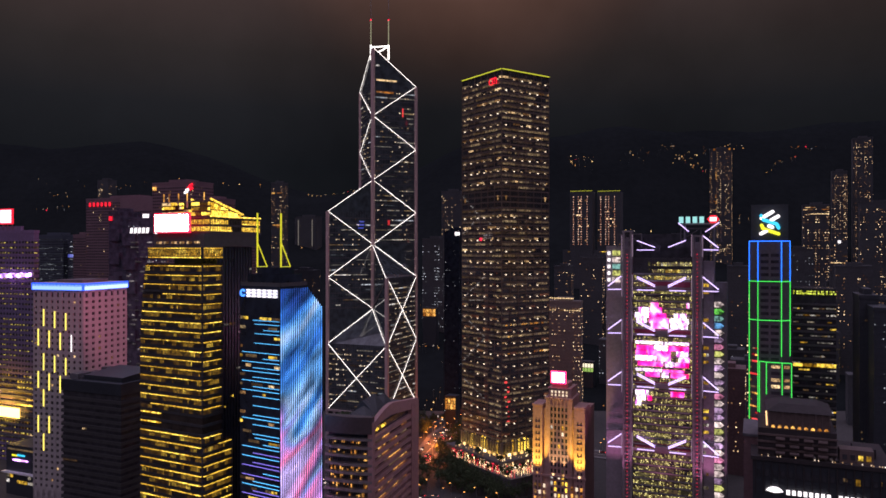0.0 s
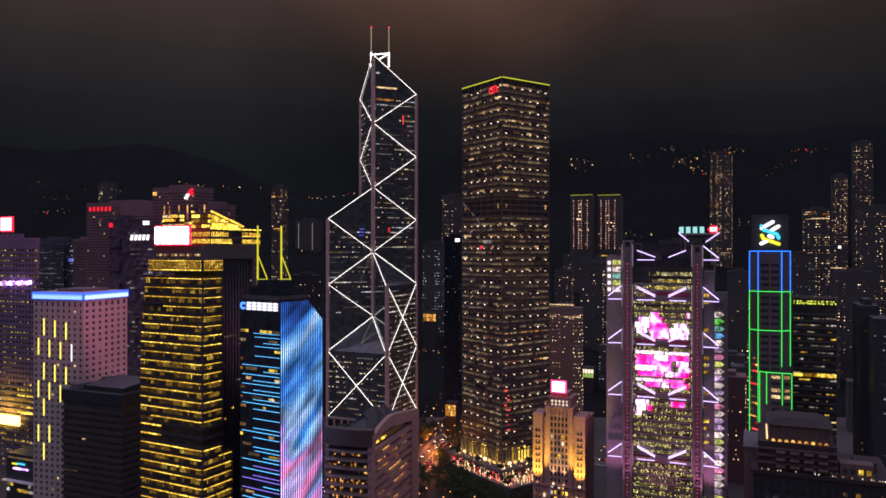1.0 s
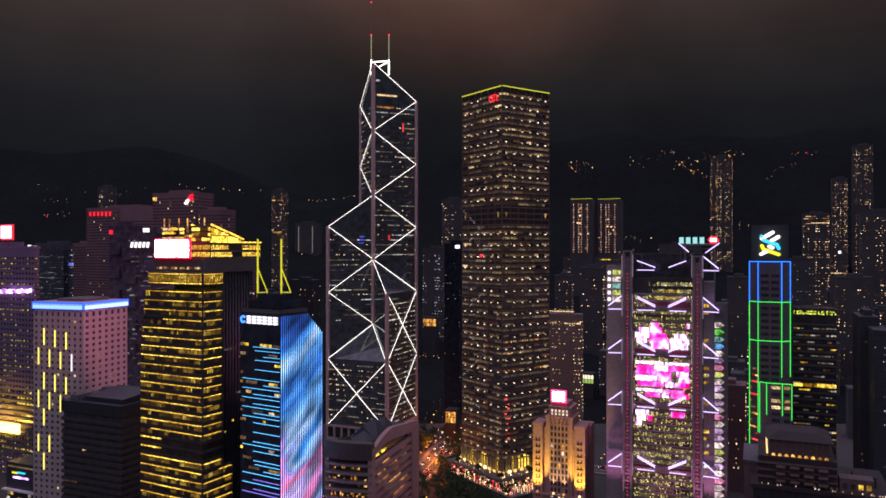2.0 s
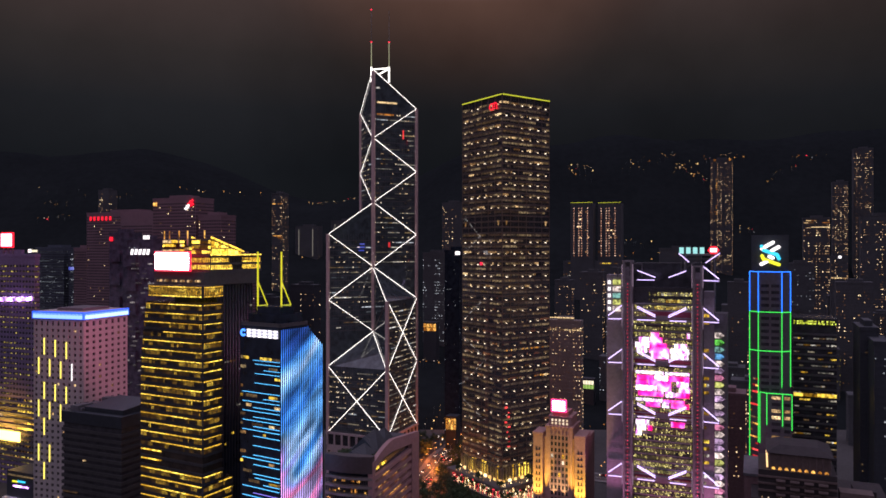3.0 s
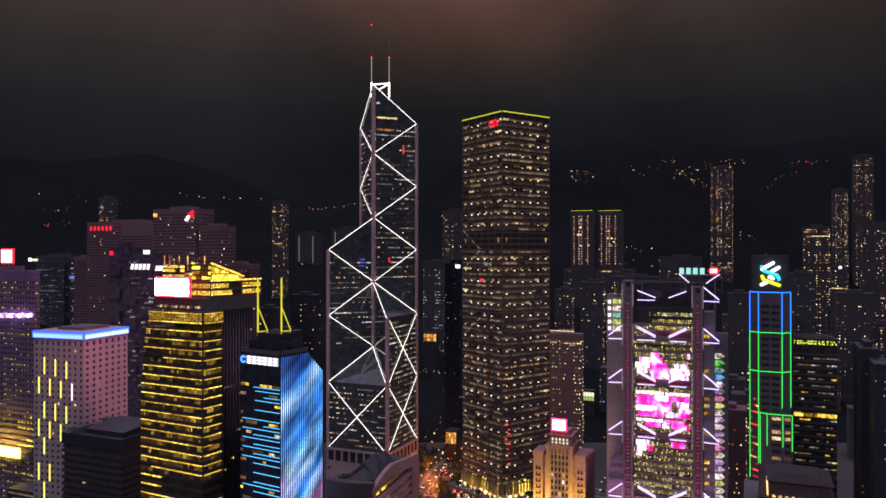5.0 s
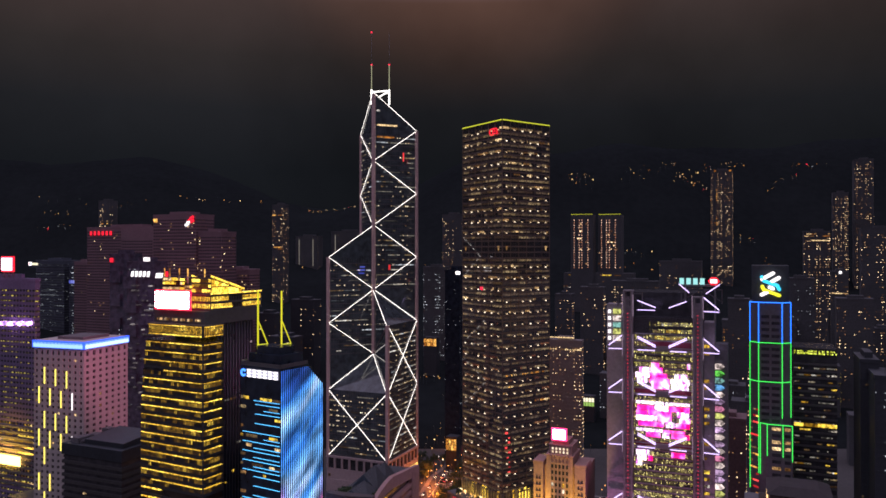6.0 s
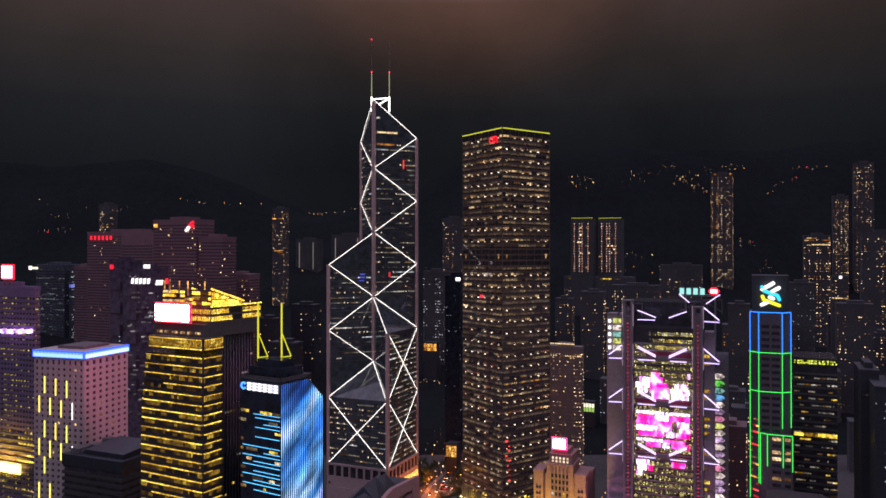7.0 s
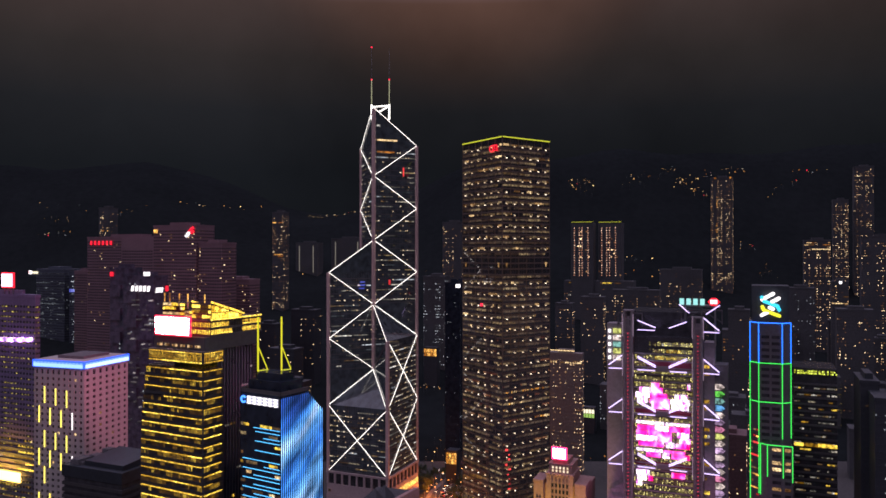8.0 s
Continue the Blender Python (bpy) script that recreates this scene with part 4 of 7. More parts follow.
# ---- the slim tower outlined in coloured tubes ----
def build_outlined_tower():
    th = site("office_building", (195.9, 414.0), 67, "slim dark grey tower outlined in blue and green tubes", "office building")
    D, W, H = 21.5, 24.0, 169.5
    ch = 4.6
    plan = [(0, ch), (ch, 0), (W, 0), (W, D), (ch, D), (0, D - ch)]
    bm = bmesh.new()
    prism(bm, plan, 0, H)
    part("wall", bm, MAT["concrete_dark"], th)
    bm = bmesh.new()
    prism(bm, [(3, 1), (W - 2, 1), (W - 2, D - 1), (3, D - 1)], H, H + 21)
    part("crown", bm, MAT["dark_block"], th, "dark crown carrying a badge")
    m = face_b(D)
    P = [(ch + 0.0, D), (0, D - ch), (0, ch), (ch, 0)]

    def line(p, z0, q, z1, mat):
        off = Vector((-0.35, 0, 0))
        part("tube_light", tube_bm(Vector((*p, z0)) + off, Vector((*q, z1)) + off, 0.22), MAT[mat], th)
    heights = [H, 146.5, 124.3, 98.0]
    for k in range(3):
        mat = "blue_tube" if k == 0 else "green_tube"
        for i in range(4):
            line(P[i], heights[k], P[i], heights[k + 1] if k < 2 or i < 2 else 104, mat)
        for i in range(3):
            line(P[i], heights[k], P[i + 1], heights[k], mat)
    line(P[0], 98, P[0], 62, "green_tube"), line(P[1], 98, P[1], 72, "green_tube")
    # bay window block in front of the lower half
    bm = bmesh.new()
    prism(bm, [(-3.5, -0.4), (0, -0.4), (0, D - 6), (-1.0, D - 5.4), (-3.5, D - 9)], 40, 101)
    part("bay_block", bm, MAT["concrete_dark"], th)
    Q = [(-1.2, D - 5.4), (-3.7, D - 9), (-3.7, 4.4), (-3.7, -0.4)]
    for i, zb in enumerate((72, 83, 83, 81)):
        line(Q[i], 101, Q[i], zb, "green_tube")
    for i in range(3):
        line(Q[i], 101, Q[i + 1], 101, "green_tube")
    # window bands
    for z in steps(20, H - 3, 3.7):
        bm = bmesh.new()
        if z < 100:
            box(bm, 11.5, 16, -3.7, -3.4, z, z + 1.7, m)
            box(bm, 18, 21, -3.7, -3.4, z, z + 1.7, m)
        else:
            box(bm, 6.0, 10.2, -0.2, 0.1, z, z + 1.7, m)
            box(bm, 11.4, 15.6, -0.2, 0.1, z, z + 1.7, m)
        part("window", bm, MAT["win_warm"] if (z < 100 and random.random() < 0.5) else MAT["glass"], th)
    cm, cl = face_of(P[0], P[1])
    lit_rows(th, cm, cl, 3, steps(52, 112, 3.7), 1.1, [MAT["win_orange"], MAT["win_dim"], MAT["win_reflect_red"]], 0.7, 0.8, 3, out=0.15)
    # badge: interlaced strokes
    def stroke(pts, mat):
        bm = bmesh.new()
        for a, b in zip(pts, pts[1:]):
            beam(bm, m @ Vector((a[0], 0.4, a[1])), m @ Vector((b[0], 0.4, b[1])), 0.98, 8)
        for q in pts:
            bmesh.ops.create_icosphere(bm, subdivisions=2, radius=0.98, matrix=Matrix.Translation(m @ Vector((q[0], 0.4, q[1]))))
        part("badge_stroke", bm, MAT[mat], th)
    stroke([(6.5, 182.6), (9, 184.2), (12.3, 186.2)], "sign_white")
    stroke([(15.2, 183.6), (11.6, 181.4)], "sign_white")
    stroke([(6.4, 184.0), (7.4, 181.8), (14.4, 179.2), (15.4, 177.0)], "sign_skyblue")
    stroke([(6.6, 178.6), (7.4, 176.6), (15.4, 173.6)], "sign_yellow")
    stroke([(6.2, 173.8), (9.6, 175.6)], "sign_white")
    stroke([(10.4, 178.2), (12.2, 177.4)], "sign_white")


build_outlined_tower()

# ---- the media-facade tower ----
def build_media_tower():
    th = site("office_building", (-68.7, 310.0), 59, "dark glass tower with a blue diode facade and yellow masts", "office building")
    W, D, H = 27.7, 23.7, 149.0
    bm = bmesh.new()
    prism(bm, [(0, 0), (17, 0), (W, 0), (W, D), (17, D), (0, D)], 0, [H, H, H - 10, H - 10, H, H])
    part("wall", bm, MAT["glass_blue"], th)
    bm = bmesh.new()
    box(bm, 3, 17, 3, D - 2, H - 1, H + 5)
    box(bm, 6, 15, 6, D - 4, H + 5, H + 8)
    part("plant_room", bm, MAT["glass_blue"], th)
    bm = bmesh.new()
    box(bm, 0, 17, 0, 0.4, H, H + 1.6), box(bm, 0, 0.4, 0, D, H, H + 1.6), box(bm, 0, 17, D - 0.4, D, H, H + 1.6)
    part("parapet", bm, MAT["dark"], th)
    # diode lines on the media face
    n = 23
    for i in range(n):
        x = 0.4 + i * (W - 0.6) / n
        cut = H - 1 if x < 17 else H - 1 - (x - 17) * 0.95
        bm = bmesh.new()
        box(bm, x, x + 0.23, -0.12, 0.0, 20, cut)
        part("diode_line", bm, MAT["media"], th)
    # lines of light on the quiet face
    m = face_b(D)
    random.seed(5)
    for z in steps(30, H - 10, 4.1):
        for a, b, dz in ((random.choice((1.5, 1.5, 9)), D - 0.4, 0), (random.choice((8, 8, 14)), D - 0.4, 1.6)):
            if random.random() < 0.12:
                continue
            bm = bmesh.new()
            box(bm, a, b, -0.4, 0, z + dz, z + dz + 0.14, m)
            part("light_line", bm, MAT["cyan_tube"] if z > 78 or random.random() < 0.3 else MAT["violet_tube"], th)
    lit_rows(th, m, D, 14, [z + 2.0 for z in steps(30, H - 12, 4.1)], 1.3, [MAT["win_yellow"], MAT["win_dim"], MAT["win_warm"]], 0.26, 0.85, 4)
    # roof sign as plain bars with a ring badge
    for i in range(6):
        x = 4.4 + i * 3.1
        bm = bmesh.new()
        box(bm, x, x + 2.6, -0.5, -0.3, H - 4.8, H - 1.4, m)
        plate = part("sign_block", bm, MAT["sign_dim"], th, "white lit square sign block")
        for z in (H - 4.6, H - 3.3, H - 2.0):
            bm = bmesh.new()
            box(bm, x + 0.15, x + 2.45, -0.75, -0.45, z, z + 0.5, m)
            part("sign_bar", bm, MAT["sign_white"], plate)
        bm = bmesh.new()
        box(bm, x + 1.05, x + 1.5, -0.8, -0.45, H - 4.8, H - 1.4, m)
        part("sign_bar", bm, MAT["sign_white"], plate)
    bm = bmesh.new()
    for i in range(14):
        a0, a1 = radians(35 + i * 290 / 14), radians(35 + (i + 1) * 290 / 14)
        beam(bm, m @ Vector((2.3 + 1.3 * math.cos(a0), -0.6, H - 3.1 + 1.3 * math.sin(a0))), m @ Vector((2.3 + 1.3 * math.cos(a1), -0.6, H - 3.1 + 1.3 * math.sin(a1))), 0.42, 6)
    part("sign_ring", bm, MAT["sign_blue"], th, "blue lit ring badge")
    # masts
    for x, y in ((8.2, 21.5), (14.6, 13.4)):
        z0 = H + 6
        mast = part("mast", tube_bm((x, y, z0), (x, y, 181), 0.36, 8), MAT["yellow_tube"], th, "yellow floodlit mast")
        part("stay", tube_bm((x, y, 168), (x + 4.5, y - 1.5, z0 + 2), 0.24), MAT["yellow_tube"], mast)
        part("stay", tube_bm((x, y, z0 + 2), (x + 4.5, y - 1.5, z0 + 2), 0.25), MAT["lime_tube"], mast)


MAT["sign_dim"] = neon("sign_glow_plate", (0.75, 0.78, 1.0), 0.7)
MAT["violet_tube"] = neon("violet_tube", (0.28, 0.22, 1.0), 1.1)
MAT["media"] = led_picture("media_facade", [(0.30, (0.015, 0.07, 0.34)), (0.40, (0.04, 0.26, 0.85)), (0.48, (0.14, 0.48, 1.0)), (0.54, (0.42, 0.66, 1.0)), (0.59, (0.30, 0.42, 1.0)), (0.64, (0.70, 0.36, 0.92)), (0.72, (1.0, 0.26, 0.55)), (0.80, (0.62, 0.5, 1.0))], 1.0, 0.55, 3.2, fall=(114.0, 0.0038), streak=((46.0, 30.0, 17.0), -0.75))
build_media_tower()

# ---- the stepped tower of yellow light strips ----
def build_strip_tower():
    th = site("office_building", (-105.5, 322.0), 62, "stepped tower ringed with yellow light strips and a bright screen", "office building")
    H = 159.0

    def depth(z):
        return 38.8 - 5.2 * max(0, (z - 112) / 53) ** 2
    fh = 4.2
    levels = steps(24, H, fh)
    for z in levels:
        d, w = depth(z), (17.8 if z < 77 else 11.4)
        bm = bmesh.new()
        box(bm, 0, w, 0, d, z, z + fh)
        st = part("storey", bm, MAT["glass_brown"], th)
        bm = bmesh.new()
        box(bm, -0.5, w + 0.3, -0.5, d + 0.3, z - 0.4, z + 0.8)
        part("floor_band", bm, MAT["band_dark"], st)
        if 80 < z < 90:
            lit_rows(th, face_b(d), 13, 14, [z + 3.0], 0.5, [MAT["win_strip"]], 0.9, 0.9, 8, 0.55, "light_strip")
            continue
        for m, ln in ((face_b(d), d), (face_a(), w)):
            nb = int(ln / 0.95)
            if int(z * 7) % 10 < 9 or z > 150:
                lit_rows(th, m, ln - 0.6, nb, [z + 3.05], 0.30, [MAT["win_strip"]], 0.97, 0.97, 16, 0.6, "light_strip")
            lit_rows(th, m, ln - 0.6, nb, [z + 0.9], 1.9, [MAT["win_amber"], MAT["win_amber"], MAT["win_amber"], MAT["win_yellow"]], 0.66, 0.9, 4, 0.2)
        for m, ln in ((face_b(d), d), (face_a(), w)):
            bars(st, m, ln, int(ln / 0.95), z + 0.9, z + 3.4, 0.17, 0.66, "dark", "glazing_bar")
    bm = bmesh.new()
    box(bm, 11.4, 34, 3, 30, 0, 166)
    part("core", bm, MAT["glass_blue"], th, "dark unlit rear block")
    bars(th, face_a(11.4, 3), 22.6, 12, 24, 165.8, 0.35, 0.3, "dark_block")
    lit_rows(th, face_a(11.4, 3), 22.6, 15, steps(92, 160, 4.2), 1.0, [MAT["win_brown_dim"], MAT["win_brown_dim"], MAT["win_yellow"]], 0.14, 0.8, 3, 0.2)
    bm = bmesh.new()
    box(bm, 0.5, 17, 0.5, 38, 0, 24)
    part("base", bm, MAT["dark"], th)
    # bright double band under the crown
    for z in (161.0, 163.4):
        for m, ln in ((face_b(33.4), 33.4), (face_a(), 11.4)):
            lit_rows(th, m, ln, int(ln / 0.9), [z + (0.0 if z < 162 else 1.7)], 0.5, [MAT["win_strip"]], 1.0, 0.97, 14, 0.75, "light_strip")
            lit_rows(th, m, ln, int(ln / 0.9), [z + (0.8 if z < 162 else -0.1)], 1.6, [MAT["win_gold"]], 1.0, 0.95, 9, 0.4)
    for m, ln in ((face_b(33.4), 33.4), (face_a(), 11.4)):
        bars(th, m, ln, 36 if ln > 20 else 12, 160.8, 165.6, 0.2, 0.86, "dark")
    bm = bmesh.new()
    box(bm, -0.5, 11.6, -0.5, 33.6, 165.4, 166.2)
    box(bm, 2, 36, 1, 33, 166.2, 172)
    part("crown_base", bm, MAT["dark"], th)
    # row of small lamps under the screen
    m = face_b(33.4)
    for i in range(6):
        bm = bmesh.new()
        for k in range(4):
            x = 3 + i * 4.8 + k * 0.75
            box(bm, x, x + 0.45, 1.4, 2.1, 167.4, 168.4, m)
        part("soffit_lamp", bm, MAT["win_warm"], th, kind="stuff")
    # crown floors, set back from the corner
    for z in (172.4, 175.6):
        bm = bmesh.new()
        box(bm, 5.4, 38.4, 0.9, 34.6, z - 0.5, z + 0.5)
        part("crown_floor", bm, MAT["dark"], th)
        for m, ln in ((face_b(33, 6, 1.5), 33), (face_a(6, 1.5), 32)):
            for a, b in (((0.0, 33.0),) if ln > 32.5 else ((0.0, 6.6), (6.8, 13.2 if z < 174 else 11.0), (20.0, 26.0), (26.2, 32.0))):
                bm = bmesh.new()
                box(bm, a, b, -0.2, 0.05, z + 0.7, z + 1.25, m)
                part("light_strip", bm, MAT["win_strip"], th)
                bm = bmesh.new()
                box(bm, a, b, -0.16, 0.05, z + 1.3, z + 2.7, m)
                part("lit_window", bm, MAT["win_gold"], th)
    for m, ln in ((face_b(33, 6, 1.5), 33), (face_a(6, 1.5), 32)):
        bars(th, m, ln, 30, 172, 178.6, 0.26, 0.3, "dark")
    bm = bmesh.new()
    box(bm, 6, 38, 1.5, 34.5, 172, 178.8)
    part("crown_glass", bm, MAT["glass_brown"], th)
    bm = bmesh.new()
    box(bm, 5.5, 38.5, 1.0, 35, 178.8, 179.5)
    part("crown_roof", bm, MAT["dark"], th)
    # sloping lit roof wedge
    bm = bmesh.new()
    prism(bm, [(7, 2.5), (27, 2.5), (27, 14), (7, 14)], 179.5, [187.2, 181, 181, 187.2])
    part("roof_wedge", bm, MAT["dark"], th)
    for i in range(9):
        x = 7.4 + i * 2.1
        h = 187.2 - (x + 1.8 - 7) * 0.31
        for z0, z1 in ((180.0, min(h - 0.4, 182.4)), (182.9, h - 0.5)):
            if z1 - z0 < 0.5:
                continue
            bm = bmesh.new()
            box(bm, x, x + 1.8, 2.2, 2.55, z0, z1)
            part("light_strip", bm, MAT["win_strip"], th)
    lit_rows(th, face_b(11.5, 7, 2.5), 11.5, 9, [180.2, 182.5, 184.8], 1.5, [MAT["win_gold"], MAT["win_strip"], MAT["win_amber"]], 1.0, 0.9, 4, 0.3, "light_strip")
    for y in (2.2, 14.2):
        part("slope_tube", tube_bm((7, y, 187.6), (27.5, y, 181.2), 0.45), MAT["win_strip"], th, "bright yellow sloping roof tube")
    part("eave_tube", tube_bm((5.6, 0.8, 179.7), (38.2, 0.8, 179.7), 0.3), MAT["win_strip"], th)
    # lit storeys behind the screen, with finials
    bm = bmesh.new()
    box(bm, 8, 20, 20, 34, 179.5, 186.4)
    part("roof_block", bm, MAT["glass_brown"], th)
    bm = bmesh.new()
    prism(bm, [(8, 11), (20, 11), (20, 20), (8, 20)], 179.5, [181.5, 181.5, 184.4, 184.4])
    part("roof_block", bm, MAT["glass_brown"], th)
    lit_rows(th, face_b(9, 8, 11), 7, 6, [180.2, 181.9], 1.3, [MAT["win_strip"], MAT["win_warm"]], 0.95, 0.9, 6, 0.3, "light_strip")
    m = face_b(14, 8, 20)
    lit_rows(th, m, 14, 10, [181.0, 183.4, 185.2], 1.3, [MAT["win_strip"], MAT["win_warm"]], 0.9, 0.9, 5, 0.3, "light_strip")
    m = face_b(33.4)
    for x in (-0.8, 2.6, 8.9, 14.4, 25.1):
        bm = bmesh.new()
        beam(bm, m @ Vector((x, 9, 179.5)), m @ Vector((x, 9, 187)), 0.42, 6)
        fin = part("roof_finial", bm, MAT["alu"], th)
        part("finial_lamp", tube_bm(m @ Vector((x, 9, 187)), m @ Vector((x, 9, 190.8)), 0.26, 6), MAT["win_orange"], fin, "lit finial tip")
    # roof screen
    bm = bmesh.new()
    box(bm, 2.6, 24.9, 0.4, 1.4, 172.3, 181.2, m)
    rim = part("screen_rim", bm, MAT["panel_rim"], th, "red lit screen rim")
    bm = bmesh.new()
    box(bm, 3.45, 24.05, 0.0, 0.5, 173.1, 180.4, m)
    part("screen", bm, MAT["panel_pinkwhite"], rim, "pink-white bright screen")

    # pink fill added on the rear parapet, where no lamp is known; reddens neighbours' walls
    lamp("added_pink_fill", th.matrix_world @ Vector((40, 38, 172)), (-232, 530, 125), 300000, (1.0, 0.25, 0.42), 60, 3.0)


MAT["win_amber"] = lit("lit_amber", (0.60, 0.24, 0.01), (0.92, 0.55, 0.05), 0.06, 0.66, 1.5, 1.4)
MAT["win_gold"] = lit("lit_gold", (0.90, 0.45, 0.02), (1.0, 0.68, 0.08), 0.8, 1.7, 1.2, 1.1)
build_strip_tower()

# ---- the white tower with square windows ----
def build_punched_tower():
    th = site("office_building", (-215.6, 440.0), 72.5, "pale tiled tower with deep square windows and a blue-white lit crown", "office building")
    W, D, H = 36.6, 37.9, 144.4
    bm = bmesh.new()
    box(bm, 0.6, W, 0.6, D, 0, H - 0.3)
    part("room_core", bm, MAT["glass"], th)
    fh = 3.62
    rows_z = steps(18, 139, fh)
    for m, ln, nb in ((face_a(), W, 7), (face_b(D), D, 9)):
        # wall as piers and bands, so that the windows are real recesses
        w = ln / nb
        for i in range(nb + 1):
            bm = bmesh.new()
            a, b = max(0, i * w - w * 0.29), min(ln, i * w + w * 0.29)
            box(bm, a, b, -0.3, 0.7, 0, H - 4.6, m)
            part("pier", bm, MAT["white_tile"], th)
        bm = bmesh.new()
        box(bm, 0.02, ln - 0.02, -0.28, 0.7, 0, fh * 0.52)
        me = mesh_of("spandrel", bm, MAT["white_tile"])
        for z in rows_z:
            piece("spandrel", me, th, m @ Matrix.Translation((0, 0, z)))
        bm = bmesh.new()
        box(bm, 0, w * 0.42, 0.35, 0.45, 0, fh * 0.48)
        me = mesh_of("window", bm, MAT["glass"])
        low = bmesh.new()
        for z in rows_z:
            for i in range(nb):
                if z > 74:
                    piece("window", me, th, m @ Matrix.Translation((i * w + w * 0.29, 0, z + fh * 0.52)))
                else:
                    box(low, i * w + w * 0.29, i * w + w * 0.71, 0.35, 0.45, z + fh * 0.52, z + fh, m)
                if random.random() < 0.055:
                    bmw = bmesh.new()
                    box(bmw, i * w + w * 0.3, i * w + w * 0.7, 0.2, 0.3, z + fh * 0.55, z + fh * 0.9, m)
                    part("lit_pane", bmw, MAT["win_warm"], th)
        part("lower_window", low, MAT["glass"], th, kind="stuff")
        bm = bmesh.new()
        box(bm, 0, ln, -0.3, 0.7, 0, 18, m)
        part("wall_foot", bm, MAT["white_tile"], th)
        bm = bmesh.new()
        box(bm, 0, ln, -0.3, 0.7, 138.6, H - 4.6, m)
        part("wall_head", bm, MAT["white_tile"], th)
        bm = bmesh.new()
        box(bm, -0.6, ln + 0.6, -0.9, -0.2, H - 4.4, H, m)
        glow = part("crown_light", bm, MAT["crown_blue"], th, "blue-white lit crown band")
        bm = bmesh.new()
        box(bm, 0.2, ln - 0.2, -1.05, -0.85, H - 4.1, H - 1.9, m)
        part("core_tube", bm, MAT["crown_core"], glow, "white-blue tube")
        for i in range(14):
            bm = bmesh.new()
            box(bm, (i + 0.15) * ln / 14, (i + 0.85) * ln / 14, -1.12, -0.85, H - 1.7, H - 1.1, m)
            part("crown_lamp", bm, MAT["crown_mid"], glow)
    bm = bmesh.new()
    box(bm, -0.4, W + 0.5, -0.4, D + 0.5, H - 4.6, H - 0.1)
    part("crown", bm, MAT["white_tile"], th)
    bm = bmesh.new()
    box(bm, 9, W - 6, 9, D - 9, H - 0.1, H + 1.6)
    part("plant_room", bm, MAT["concrete_dark"], th)
    # upright light bars
    m = face_b(D)
    w = D / 9
    for i, z in ((2, 118), (4, 117), (6, 116), (1, 106), (3, 105), (5, 104), (7, 103), (2, 91), (4, 90), (6, 89), (1, 80), (3, 79), (5, 78), (7, 77), (2, 69), (1, 53), (3, 53), (2, 42)):
        bm = bmesh.new()
        box(bm, i * w - 0.2, i * w + 0.2, -0.7, -0.3, z, z + 10.2, m)
        part("light_bar", bm, MAT["yellow_bar"] if i != 7 else MAT["sign_white"], th)


def build_band_block():
    th = site("office_building", (-169.2, 386.0), 67, "dark banded office block, mostly unlit", "office building")
    W, D, H = 30.0, 42.0, 98.0
    bm = bmesh.new()
    box(bm, 0, W, 0, D, 0, H - 9)
    part("wall", bm, MAT["glass"], th)
    for z in steps(4, H - 10, 3.6):
        bm = bmesh.new()
        box(bm, -0.9, W + 0.5, -0.9, D + 0.9, z, z + 1.7)
        part("floor_band", bm, MAT["band_dark"], th)
    bm = bmesh.new()
    box(bm, -1, W + 1, -1, D + 1, H - 10, H - 4)
    part("top_band", bm, MAT["roof_slate"], th)
    # plant on the roof
    for x, y, w, d, h in ((1.5, 33, 9, 6, 2.6), (13, 32, 6, 7, 1.8), (22, 33.5, 5, 5, 3.2), (2.2, 31, 2, 1.6, 1.4)):
        bm = bmesh.new()
        box(bm, x, x + w, y, y + d, H - 4, H - 4 + h)
        unit = part("plant_unit", bm, MAT["concrete_dark"], th)
        bm = bmesh.new()
        box(bm, x + 0.3, x + w - 0.3, y + 0.3, y + d - 0.3, H - 4 + h, H - 3.8 + h)
        part("grille", bm, MAT["dark"], unit)
    bm = bmesh.new()
    prism(bm, [(3, 2), (W - 3, 2), (W - 3, D - 12), (3, D - 12)], H - 4, [H - 1.5, H + 0.5, H + 0.5, H - 1.5])
    part("plant_room", bm, MAT["roof_slate"], th)
    lit_rows(th, face_b(D), D, 20, [50, 68], 0.8, [MAT["win_warm"], MAT["win_dim"]], 0.12, 0.8, 3, 0.95)


